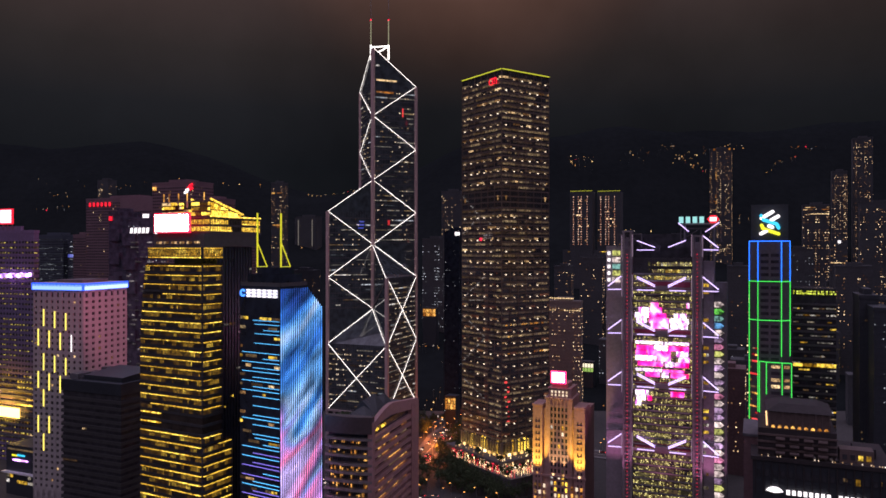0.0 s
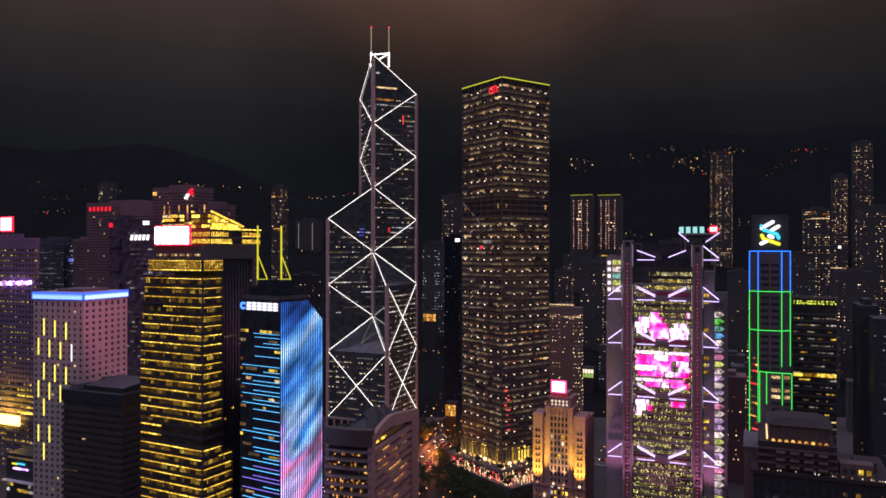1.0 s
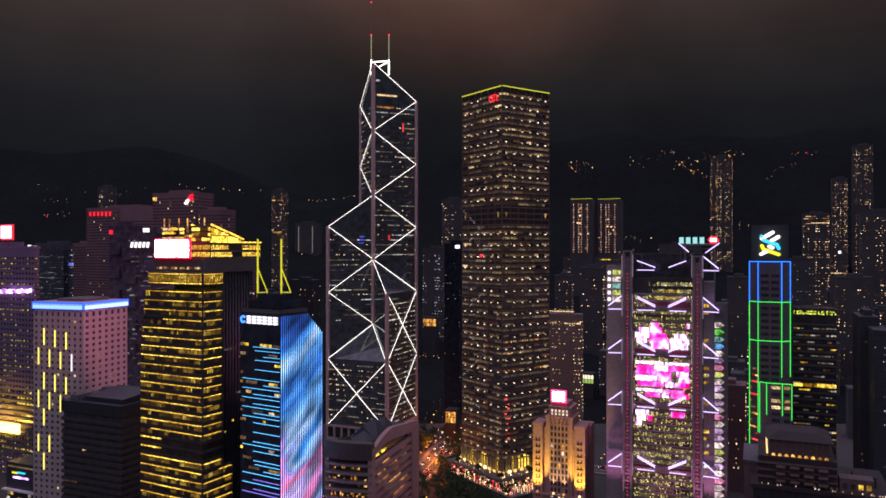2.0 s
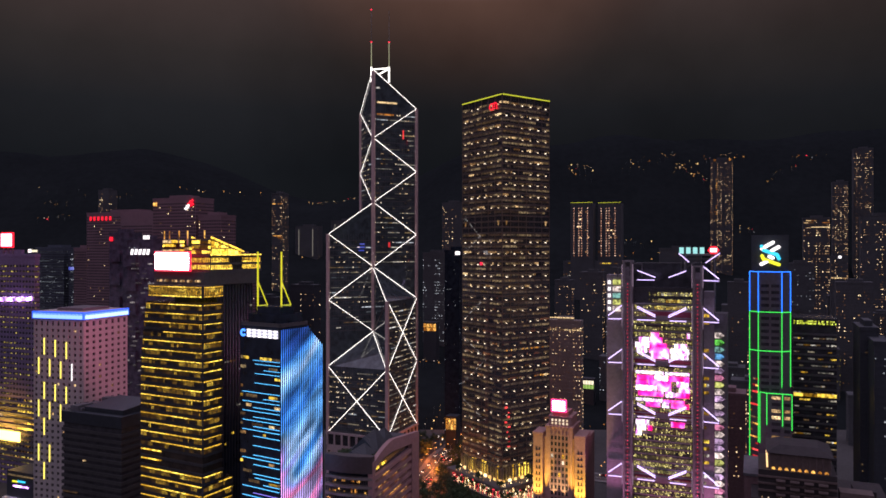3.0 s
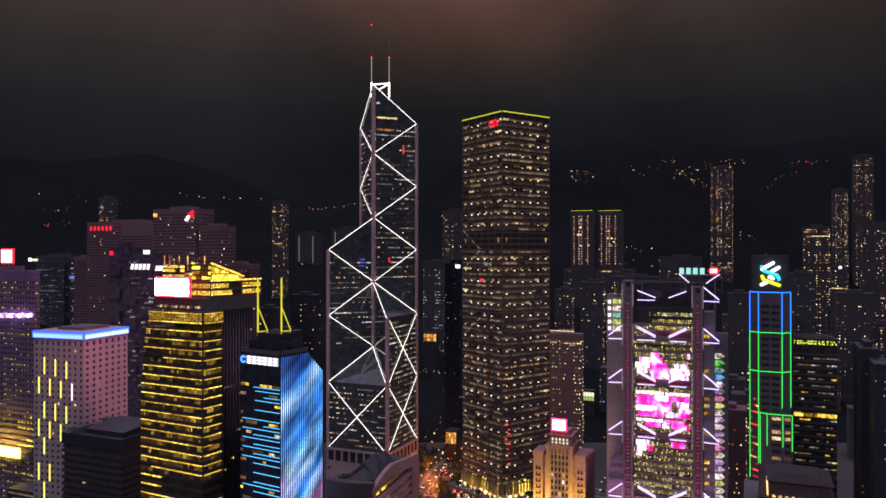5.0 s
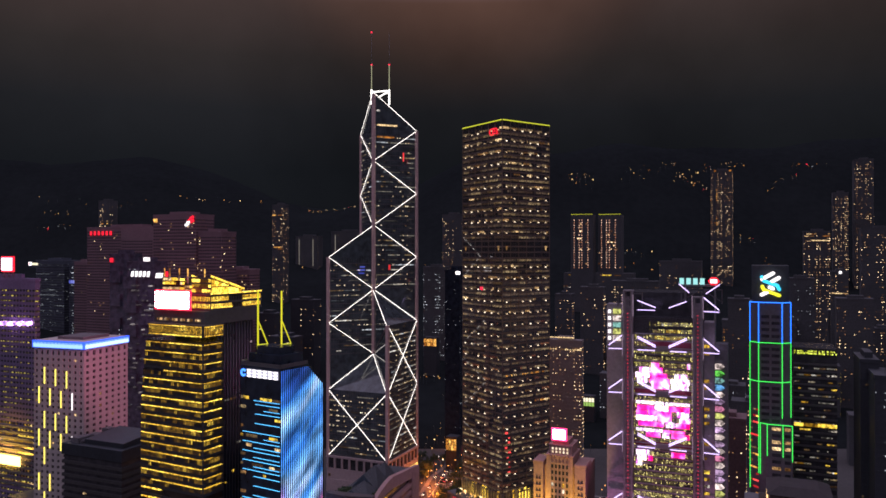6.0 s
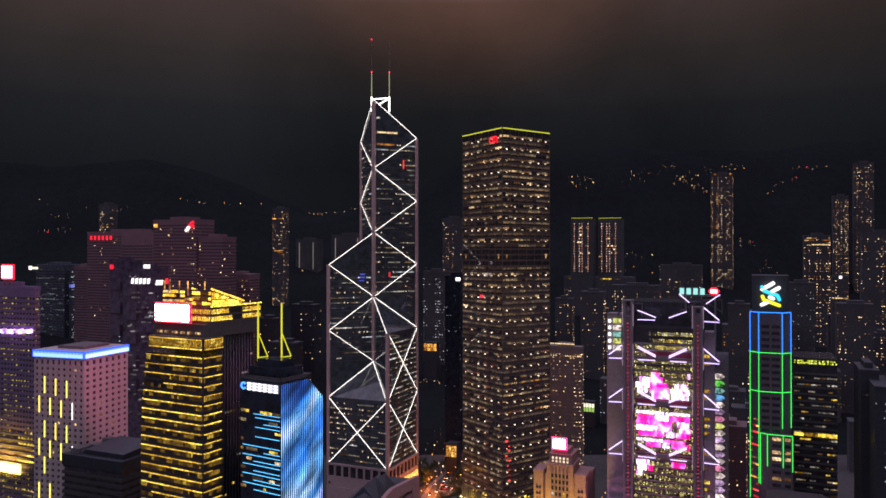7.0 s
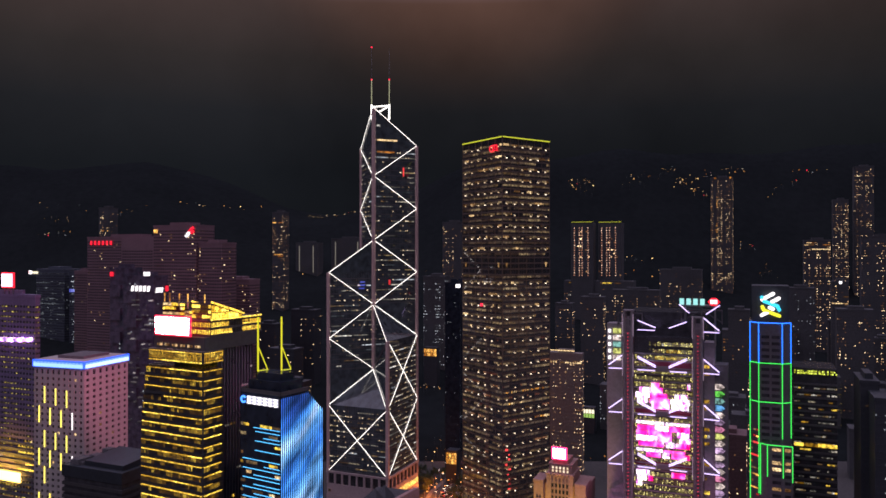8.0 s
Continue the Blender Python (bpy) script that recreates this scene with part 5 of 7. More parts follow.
def build_club():
    th = site("office_building", (-31.2, 322.0), 73.3, "rose stone club building with deep bow-shaped bands", "office building")
    W, D, H, FH = 63.0, 22.6, 93.0, 3.75
    bm = bmesh.new()
    box(bm, 1.6, W, 1.6, D - 1, 0, 85)
    part("wall", bm, MAT["glass_blue"], th)
    m = face_a()
    for x0, x1, top in ((0, 2.6, H - 4.5), (W - 11, W, 86.6)):
        bm = bmesh.new()
        box(bm, x0, x1, -0.5, 2.0, 0, top, m)
        part("corner_pier", bm, MAT["club_stone"], th)
    bands = [81.6 - FH * i for i in range(20)]
    for z in bands:
        bm = bmesh.new()
        box(bm, 2.6, W - 11, -0.2, 1.8, z - 1.95, z, m)
        part("floor_band", bm, MAT["club_stone"], th)
    # arched head of the side, one curved slab over an open gallery
    bm = bmesh.new()
    n, x0, x1 = 24, 2.6, W
    lo, hi = [], []
    for i in range(n + 1):
        k = i / n
        x = x0 + (x1 - x0) * k
        zl = 84.0 + 3.2 * math.sqrt(max(0, 1 - (1 - min(1, k / 0.3)) ** 2)) - 7.0 * max(0, k - 0.35)
        zh = 88.4 + 4.2 * math.sin(min(1, k / 0.38) * math.pi / 2) - 8.0 * max(0, k - 0.38)
        for y in (-0.3, 1.8):
            lo.append(bm.verts.new(m @ Vector((x, y, zl))))
            hi.append(bm.verts.new(m @ Vector((x, y, zh))))
    for i in range(n):
        a, b = 2 * i, 2 * i + 2
        bm.faces.new((lo[a], lo[b], hi[b], hi[a])), bm.faces.new((lo[a + 1], hi[a + 1], hi[b + 1], lo[b + 1]))
        bm.faces.new((hi[a], hi[b], hi[b + 1], hi[a + 1])), bm.faces.new((lo[a], lo[a + 1], lo[b + 1], lo[b]))
    part("arched_head", bm, MAT["club_stone"], th)
    for x in (6, 8.5, 10, 15, 17, 19):
        bm = bmesh.new()
        box(bm, x, x + 0.9, 1.0, 1.5, 83.2, 84.2, m)
        part("gallery_lamp", bm, MAT["win_strip"], th)
    lit_rows(th, face_a(4, 1.6), W - 18, 26, [z + 0.2 for z in bands[1:14]], 1.1, [MAT["win_orange"], MAT["win_orange"], MAT["win_dim"]], 0.42, 0.85, 5, 0.3)
    # bow-fronted bands of the entrance face
    m = face_b(D)
    tops = [81.6 - FH * i for i in range(20)]
    for z in tops:
        bm = bmesh.new()
        pts = [(i * D / 10, -1.5 * math.sin(math.pi * i / 10)) for i in range(11)]
        prism(bm, [(y, D - x) for x, y in pts] + [(2.0, 0), (2.0, D)], z - 1.1, z)
        part("bow_band", bm, MAT["bronze"], th)
    for z in tops[1:]:
        lit_mass(th, m @ Matrix.Translation((1.5, 1.0, 0)), D - 3, 22, [z + 0.2, z + 1.1], 0.8, MAT["win_orange"], 0.20, 0.7, 0.3)
    bars(th, m @ Matrix.Translation((0, 0.5, 0)), D, 26, 6, H - 11, 0.2, 0.2, "dark")
    bm = bmesh.new()
    pts = [(i * D / 10, -1.7 * math.sin(math.pi * i / 10) - 0.2) for i in range(11)]
    prism(bm, [(y, D - x) for x, y in pts] + [(3.0, 0), (3.0, D)], 83.6, 91.0)
    part("fascia", bm, MAT["fascia_brown"], th, "plain mauve-brown top fascia")
    bm = bmesh.new()
    box(bm, 3.0, W - 1, 1.8, D, 85, 86.2)
    part("roof", bm, MAT["roof"], th)
    # dark faceted roof lights and sheds
    for x0, x1, y0, y1, h in ((4, 20, 3, 20, 5.6), (20, 36, 5, 20, 8.4), (37, 50, 8, 18, 6.0)):
        bm = bmesh.new()
        mid = (y0 + y1) / 2
        lo = [bm.verts.new((x, y, 86.2)) for x, y in ((x0, y0), (x1, y0), (x1, y1), (x0, y1))]
        top = [bm.verts.new((x0 + 2.5, mid + 1.5, 86.2 + h * 0.82)), bm.verts.new((x1 - 1.5, mid, 86.2 + h))]
        bm.faces.new((lo[0], lo[1], top[1], top[0])), bm.faces.new((lo[2], lo[3], top[0], top[1]))
        bm.faces.new((lo[1], lo[2], top[1])), bm.faces.new((lo[3], lo[0], top[0])), bm.faces.new(lo[::-1])
        part("roof_light", bm, MAT["roof_slate"], th, "dark faceted roof light")
        for k in range(1, 5):
            q = k / 5
            b = Vector((x0 + 2.5 + (x1 - x0 - 4) * q, mid + 1.5 * (1 - q), 86.3 + h * (0.82 + 0.18 * q)))
            part("rib", tube_bm(Vector((x0 + (x1 - x0) * q, y0, 86.3)), b, 0.14, 5), MAT["dark"], th)
    random.seed(31)
    bm = bmesh.new()
    for k in range(900):
        x, y = random.uniform(3.5, 16), random.choice((random.uniform(2, 4), random.uniform(16, D - 1)))
        z = 86.3 + random.uniform(0, 3.0)
        q = random.uniform(0.25, 0.5)
        r = Euler((random.uniform(0, 3), random.uniform(0, 3), 0)).to_matrix()
        bm.faces.new([bm.verts.new(Vector((x, y, z)) + r @ Vector(p)) for p in ((-q, -q, 0), (q, -q, 0.1), (q, q, 0), (-q, q, -0.1))])
    part("roof_planting", bm, MAT["leaf"], th, "dark roof garden shrubs", kind="stuff")


def build_old_bank():
    th = site("bank_building", (87.6, 445.0), 67, "old rose stone bank with yellow floodlit wings and a roof screen", "bank building")
    D, W = 34.7, 28.0
    m = face_b(D)

    def block(name, x0, x1, y0, y1, z0, z1, mat="stone", parent=None, label=""):
        bm = bmesh.new()
        box(bm, x0, x1, y0, y1, z0, z1, m)
        return part(name, bm, MAT[mat], parent or th, label)
    block("wall", 2, 33, 2.0, W, 0, 66)
    centre = block("centre_bay", 8.5, 25, 0.6, 20, 0, 73)
    top = block("tower_top", 10, 24, 2, 18, 73, 79)
    block("tower_top", 12, 22, 3, 15, 79, 82)
    block("cornice", 8.0, 25.5, 0.2, 20.4, 72.2, 73.2)
    block("cornice", 9.6, 24.4, 1.6, 18.4, 78.4, 79.2)
    for x0, x1 in ((0.5, 6.5), (26.5, 33)):
        wing = block("wing", x0, x1, -0.2, 14, 0, 68)
        block("cornice", x0 - 0.3, x1 + 0.3, -0.6, 14.4, 67.2, 68.6, "stone", wing)
        for z in steps(8, 64, 3.8):
            for k in (0.30, 0.62):
                x = x0 + (x1 - x0) * k
                block("window", x, x + 0.75, -0.36, -0.1, z, z + 1.9, "glass", wing)
            block("sill", x0 + 1.4, x1 - 1.4, -0.5, -0.1, z - 0.35, z - 0.1, "stone", wing)
    # five columns of tall windows between slim piers
    for i in range(6):
        x = 11.2 + i * 2.3
        block("pilaster", x - 0.4, x + 0.4, 0.0, 0.7, 22, 72, "stone", centre)
    for i in range(5):
        x = 11.7 + i * 2.3
        for z in steps(8, 70, 3.8):
            lit_low = random.random() < (0.75 if z < 24 else 0.14)
            block("window", x, x + 1.2, 0.35, 0.65, z, z + 2.2, random.choice(("win_bank_top", "win_pale", "win_strip")) if lit_low else "glass", centre)
            block("spandrel", x - 0.1, x + 1.3, 0.25, 0.62, z + 2.5, z + 3.5, "stone", centre)
        for z in (74.0, 76.0):
            block("window", x, x + 1.0, 1.7, 2.05, z, z + 1.3, "win_bank_top", top)
    # rim widened and coloured to imitate the screen's magenta halo
    rim = block("screen_rim", 11.6, 21.2, 1.0, 1.9, 81.9, 89.6, "panel_rose_halo", None, "rose lit screen rim imitating the halo round the screen")
    block("screen", 12.6, 20.2, 0.6, 1.1, 82.8, 88.7, "panel_warm", rim, "warm white bright screen")
    for x, out, z0, z1, watts, cone, colour in ((3.4, -9.0, 18, 50, 190000, 42, (1.0, 0.66, 0.07)), (29.8, -9.0, 18, 50, 190000, 42, (1.0, 0.66, 0.07)), (13.6, -3.6, 25.8, 52, 30000, 44, (1.0, 0.76, 0.32)), (20.0, -3.6, 25.8, 52, 30000, 44, (1.0, 0.76, 0.32))):
        p0 = th.matrix_world @ (m @ Vector((x, out, z0)))
        p1 = th.matrix_world @ (m @ Vector((x, 0.4, z1)))
        lamp("facade_floodlight", p0, p1, watts, colour, cone, 0.5)
        block("flood_lamp", x - 0.5, x + 0.5, -1.0, -0.4, 25.6, 26.6, "spark_warm")
    for z in (9.0, 13.2, 17.4):
        for i in range(11):
            if 2 < i < 8:
                continue
            x = 1.4 + i * 2.9
            block("base_window", x, x + 1.3, -0.75, -0.3, z, z + 2.2, random.choice(("win_orange", "win_warm", "win_bank_top")))
    block("string_course", 0, 34, -1.1, -0.2, 24.6, 25.6)


MAT["club_stone"] = surface("dull_rose_stone", (0.35, 0.195, 0.185), 0.7, vary=0.25)
MAT["roof_slate"] = surface("dark_slate_glass", (0.022, 0.027, 0.034), 0.5, vary=0.4, large=0.15)
MAT["fascia_brown"] = surface("mauve_brown_panel", (0.070, 0.050, 0.050), 0.6, vary=0.25)
MAT["win_bank_top"] = lit("lit_bank_top", (1.0, 0.75, 0.45), (1.0, 0.85, 0.6), 0.7, 1.1, 1.0)
MAT["crown_blue"] = neon("crown_blue", (0.02, 0.11, 1.0), 1.5, True)
MAT["crown_mid"] = neon("crown_mid", (0.16, 0.30, 1.0), 1.6)
MAT["crown_core"] = lit("crown_core", (0.22, 0.48, 1.0), (0.45, 0.72, 1.0), 1.2, 1.6, 1.0)
MAT["yellow_bar"] = neon("yellow_bar", (1.0, 0.85, 0.12), 1.8)
MAT["panel_warm"] = neon("warm_panel", (1.0, 0.50, 0.50), 9.0, True)
MAT["panel_rose_halo"] = neon("rose_halo_rim", (1.0, 0.04, 0.18), 2.6, True)
build_punched_tower()
build_band_block()
build_club()
build_old_bank()

# ---- hotel, offices at the other end ----
def build_hotel():
    th = site("hotel_building", (174.5, 285.0), 67, "dark slab hotel with a terraced roof and a white lit sign", "hotel")
    D, W, H = 50.0, 40.0, 78.0
    bm = bmesh.new()
    box(bm, 0, W, 0, D, 0, H)
    part("wall", bm, MAT["dark_block"], th)
    m = face_b(D)
    for z in steps(10, 64, 3.4):
        bm = bmesh.new()
        box(bm, 0, D, -0.8, 0, z, z + 1.2, m)
        part("balcony_band", bm, MAT["brown_roof"], th)
    bm = bmesh.new()
    box(bm, -0.8, W, -0.8, D + 0.8, H, H + 1.6)
    part("parapet", bm, MAT["brown_roof"], th)
    # arched roof storey with a hipped roof
    bm = bmesh.new()
    box(bm, 3, 26, D - 29, D - 6, H + 13.0, H + 20.0)
    part("roof_storey", bm, MAT["brown_stone"], th)
    bm = bmesh.new()
    lo = [(2, D - 30), (27, D - 30), (27, D - 5), (2, D - 5)]
    hi = [(8, D - 25), (22, D - 25), (22, D - 10), (8, D - 10)]
    a, b = [[bm.verts.new((*p, z)) for p in q] for q, z in ((lo, H + 20.0), (hi, H + 22.4))]
    for i in range(4):
        bm.faces.new((a[i], a[(i + 1) % 4], b[(i + 1) % 4], b[i]))
    bm.faces.new(b), bm.faces.new(a[::-1])
    part("hipped_roof", bm, MAT["brown_roof"], th)
    for i in range(10):
        bm = bmesh.new()
        x = 6.2 + i * 2.45
        box(bm, x, x + 0.7, 2.4, 3.2, H + 13.0, H + 19.8, m)
        part("pilaster", bm, MAT["brown_stone"], th)
    for i in range(9):
        bm = bmesh.new()
        x = 6.8 + i * 2.45
        arc = [(x + 0.95 + 0.75 * math.cos(radians(q)), H + 13.2 + 1.0 * math.sin(radians(q))) for q in range(0, 181, 20)]
        fr, bk = [[bm.verts.new(m @ Vector((p, y, z))) for p, z in arc] for y in (2.7, 3.05)]
        bm.faces.new(fr), bm.faces.new(bk[::-1])
        for k in range(len(arc)):
            j = (k + 1) % len(arc)
            bm.faces.new((fr[k], fr[j], bk[j], bk[k]))
        part("arch_lamp", bm, MAT["win_orange"], th, "orange lit arch head")
    part("edge_tube", tube_bm((2.6, D - 5.4, H + 14), (26, D - 5.4, H + 15), 0.3), MAT["spark_warm"], th)
    lit_rows(th, m, D, 24, [H - 5.5], 1.6, [MAT["win_yellow"], MAT["win_dim"]], 0.15, 0.7, 2)
    bm = bmesh.new()
    box(bm, 1.5, 28, D - 31, D - 2, H + 1.6, H + 13.0)
    part("terrace", bm, MAT["brown_roof"], th)
    for k in range(3):
        bm = bmesh.new()
        box(bm, 0.9 - 0.0, 1.55, D - 31.2, D - 1.8, H + 4.2 + k * 2.9, H + 5.0 + k * 2.9)
        part("terrace_ledge", bm, MAT["brown_stone"], th)
        for i in range(4):
            y = D - 26 + i * 5.2
            part("awning", tube_bm((0.2, y - 1.7, H + 3.4 + k * 2.9), (0.2, y + 1.7, H + 3.4 + k * 2.9), 0.75, 8), MAT["brown_stone"], th)
    # plant on the roof
    bm = bmesh.new()
    box(bm, 2, 9, 6, 18, H + 1.6, H + 7)
    pent = part("penthouse", bm, MAT["brown_stone"], th, "low rose penthouse with lit windows")
    for i in range(4):
        bm = bmesh.new()
        box(bm, 1.8, 2.05, 7 + i * 2.8, 8.6 + i * 2.8, H + 3.0, H + 5.0)
        part("window", bm, MAT["win_yellow" if i < 2 else "glass"], pent)
    for i in range(5):
        part("duct", tube_bm((1.2, 20 + i * 2.0 - 1.0, H + 2.6), (11, 20 + i * 2.0 + 0.6, H + 2.6), 0.55, 8), MAT["steel"], th)
    for i in range(16):
        bm = bmesh.new()
        x = 1.5 + i * 3.0
        box(bm, x, x + 1.6, -0.3, 0.05, H - 6.5, H - 4.0, m)
        part("window", bm, MAT["win_yellow" if i in (12,) else "glass"], th)
        bm = bmesh.new()
        box(bm, x - 0.7, x - 0.3, -0.9, 0, H - 14, H - 0.5, m)
        part("fin", bm, MAT["brown_roof"], th)
    random.seed(44)
    for i in range(18):
        x, y, q = random.uniform(0.2, 1.2), random.uniform(2, D - 2), 0.16
        bm = bmesh.new()
        box(bm, x - q, x + q, y - q, y + q, H + 1.6, H + 2.1)
        part("terrace_lamp", bm, MAT["spark"], th)
    for x0, x1, y0, y1, h in ((12, 22, 4, 12, 4), (28, 38, 22, 40, 3)):
        bm = bmesh.new()
        box(bm, x0, x1, y0, y1, H + 1.6, H + 1.6 + h)
        part("plant_room", bm, MAT["brown_roof"], th)
    # bars in place of the lettering and a fan-shaped badge
    for i in range(14):
        if i == 8:
            continue
        bm = bmesh.new()
        box(bm, 12.6 + i * 2.1, 13.9 + i * 2.1, -1.3, -0.9, 65.1, 67.0, m)
        part("sign_bar", bm, MAT["sign_white"], th, "white lit sign letter shape")
    bm = bmesh.new()
    c = bm.verts.new(m @ Vector((8.2, -1.2, 65.3)))
    arc = [bm.verts.new(m @ Vector((8.2 + 3.4 * math.cos(radians(15 + i * 15)), -1.2, 65.3 + 2.6 * math.sin(radians(15 + i * 15))))) for i in range(11)]
    for a, b in zip(arc, arc[1:]):
        bm.faces.new((c, a, b))
    part("sign_fan", bm, MAT["sign_white"], th, "white fan badge")


def build_slab():
    th = site("office_building", (138.1, 320.0), 67, "narrow slab block with a dull rose end wall", "office building")
    bm = bmesh.new()
    box(bm, 0, 30, 0, 6.5, 0, 83)
    part("wall", bm, MAT["rose_dark"], th)
    for z in steps(8, 80, 3.6):
        bm = bmesh.new()
        box(bm, -0.25, 0, 1.0, 2.4, z, z + 1.8)
        part("window", bm, MAT["glass"], th)
    bm = bmesh.new()
    box(bm, -0.4, 30, -0.4, 6.9, 83, 84.2)
    part("parapet", bm, MAT["concrete_dark"], th)


def build_dark_office():
    th = site("office_building", (227.5, 425.0), 67, "dark glass office with yellow lit floors", "office building")
    D, W, H = 22.5, 30.0, 141.8
    bm = bmesh.new()
    box(bm, 0, W, 0, D, 0, H)
    part("wall", bm, MAT["glass"], th)
    m = face_b(D)
    for z in steps(20, H - 2, 4.0):
        bm = bmesh.new()
        box(bm, -0.2, D + 0.2, -0.4, 0, z, z + 1.2, m)
        part("floor_band", bm, MAT["dark"], th)
    lit_mass(th, m, D, 26, [H - 2.0, H - 3.4, H - 3.0], 0.8, MAT["win_lime"], 0.9, 0.8, 0.5, "light_strip")
    lit_rows(th, m, D, 18, [96.0], 2.2, [MAT["win_yellow"]], 1.0, 0.95, 9, 0.5, "light_strip")
    lit_rows(th, m, D, 30, [z + 1.8 for z in steps(60, H - 6, 4.0)], 0.9, [MAT["win_yellow"], MAT["win_dim"], MAT["win_pale"], MAT["win_brown_dim"], MAT["win_brown_dim"]], 0.5, 0.85, 5, 0.3)


MAT["brown_stone"] = surface("brown_stone", (0.12, 0.085, 0.078), 0.8, vary=0.3)
MAT["brown_roof"] = surface("brown_roof_tiles", (0.030, 0.024, 0.025), 0.85, vary=0.4, large=0.1)
MAT["rose_dark"] = surface("dull_rose_plaster", (0.17, 0.10, 0.105), 0.85, vary=0.3)
MAT["hill_amber"] = lit("amber_lamp", (1.0, 0.36, 0.05), (1.0, 0.70, 0.26), 0.4, 2.2, 1.6)
MAT["win_lime"] = lit("lit_lime", (0.55, 0.62, 0.02), (0.75, 0.90, 0.12), 0.6, 1.7)
build_hotel()
build_slab()
build_dark_office()

# ---- towers farther off ----
def far_tower(corner, W, D, top, label, wall="far_wall", glow="win_far", chance=0.12, fh=3.6, bay=3.0, height=1.2, turn=67, crown=True, fill=0.45):
    z = ground_height(*corner) - 3
    th = site("tower_block", corner, turn, label, "tower block", "towers behind the square")
    bm = bmesh.new()
    box(bm, 0, W, 0, D, z, top)
    part("wall", bm, MAT[wall], th)
    if crown:
        bm = bmesh.new()
        box(bm, W * 0.2, W * 0.8, D * 0.25, D * 0.7, top, top + 4)
        part("roof_block", bm, MAT[wall], th)
        bm = bmesh.new()
        box(bm, -0.3, W + 0.3, -0.3, D + 0.3, top - 1.2, top + 0.9)
        part("parapet", bm, MAT[wall], th)
    rows = steps(z + 5, top - 3, fh)
    bm = bmesh.new()
    for m, ln in ((face_a(), W), (face_b(D), D)):
        for q in rows:
            box(bm, 0, ln, -0.12, 0, q, q + 1.0, m)
    part("floor_band", bm, MAT[wall], th, kind="stuff")
    if wall in ("far_lilac", "far_blue", "far_rose"):
        bm = bmesh.new()
        for m, ln in ((face_a(), W), (face_b(D), D)):
            n = max(3, int(ln / 3.2))
            for q in rows:
                for i in range(n):
                    box(bm, (i + 0.2) * ln / n, (i + 0.8) * ln / n, -0.14, 0.0, q + 1.2, q + 2.8, m)
        part("dark_window", bm, MAT["glass"], th, kind="stuff")
    for m, ln in ((face_a(), W), (face_b(D), D)):
        lit_mass(th, m, ln, max(4, int(ln / (bay * 0.62))), [q + 1.3 for q in rows], height * 0.78, MAT[glow], chance * random.uniform(0.8, 1.3), fill * 0.95, 0.3)
    return th


def bar_sign(th, m, x, z, count, wide, gap, tall, mat, y=-0.8, slant=0.0, label="lit sign letter shapes"):
    """Lettering as plain bars of its size and colour."""
    for i in range(count):
        bm = bmesh.new()
        x0 = x + i * (wide + gap)
        box(bm, x0, x0 + wide, y, y + 0.4, z, z + tall, m)
        for v in bm.verts:
            if slant and (v.co.z > z + tall / 2):
                v.co += (m.to_3x3() @ Vector((slant, 0, 0)))
        part("sign_bar", bm, MAT[mat], th, label)


MAT["far_wall"] = surface("far_concrete", (0.060, 0.063, 0.068), 0.85, vary=0.35)
MAT["far_rose"] = surface("rose_stone_cladding", (0.205, 0.122, 0.142), 0.8, vary=0.25)
# haze and the lilac band's glow are put into this wall colour
MAT["far_lilac"] = surface("lilac_haze_cladding", (0.190, 0.140, 0.250), 0.7, vary=0.25)
MAT["far_blue"] = surface("blue_grey_cladding", (0.062, 0.074, 0.098), 0.5, vary=0.3)
MAT["win_cool_dim"] = lit("lit_cool_dim", (0.20, 0.24, 0.28), (0.40, 0.46, 0.48), 0.06, 0.5, 1.4, 0.6)
MAT["dusk_glass"] = glazing("dusk_glass", (0.085, 0.078, 0.112), 0.08, 0.5, 0.02, 2.0)
MAT["win_faint"] = lit("lit_faint", (0.22, 0.18, 0.22), (0.50, 0.46, 0.44), 0.08, 0.7, 2.2, 0.8)
MAT["win_far"] = lit("lit_far", (0.95, 0.32, 0.05), (1.0, 0.80, 0.44), 0.12, 2.9, 2.4)
MAT["win_far_cool"] = lit("lit_far_cool", (0.40, 0.48, 0.50), (0.8, 0.9, 0.95), 0.08, 1.1, 2.0)
MAT["win_far_yellow"] = lit("lit_far_yellow", (0.55, 0.35, 0.04), (0.9, 0.75, 0.15), 0.05, 0.8, 2.0, 0.5)
MAT["band_lilac"] = lit("lilac_band", (0.45, 0.20, 1.0), (0.95, 0.50, 1.0), 3.0, 6.0, 1.0, 0.2, True)
MAT["sign_pinkwhite"] = neon("pink_white_sign", (1.0, 0.45, 0.55), 3.0)
MAT["billboard"] = neon("yellow_billboard", (1.0, 0.66, 0.12), 6.0, True)
MAT["sign_pale"] = neon("pale_yellow_sign", (1.0, 0.92, 0.62), 1.1)
MAT["sign_green"] = neon("green_sign", (0.35, 0.6, 0.12), 0.8)


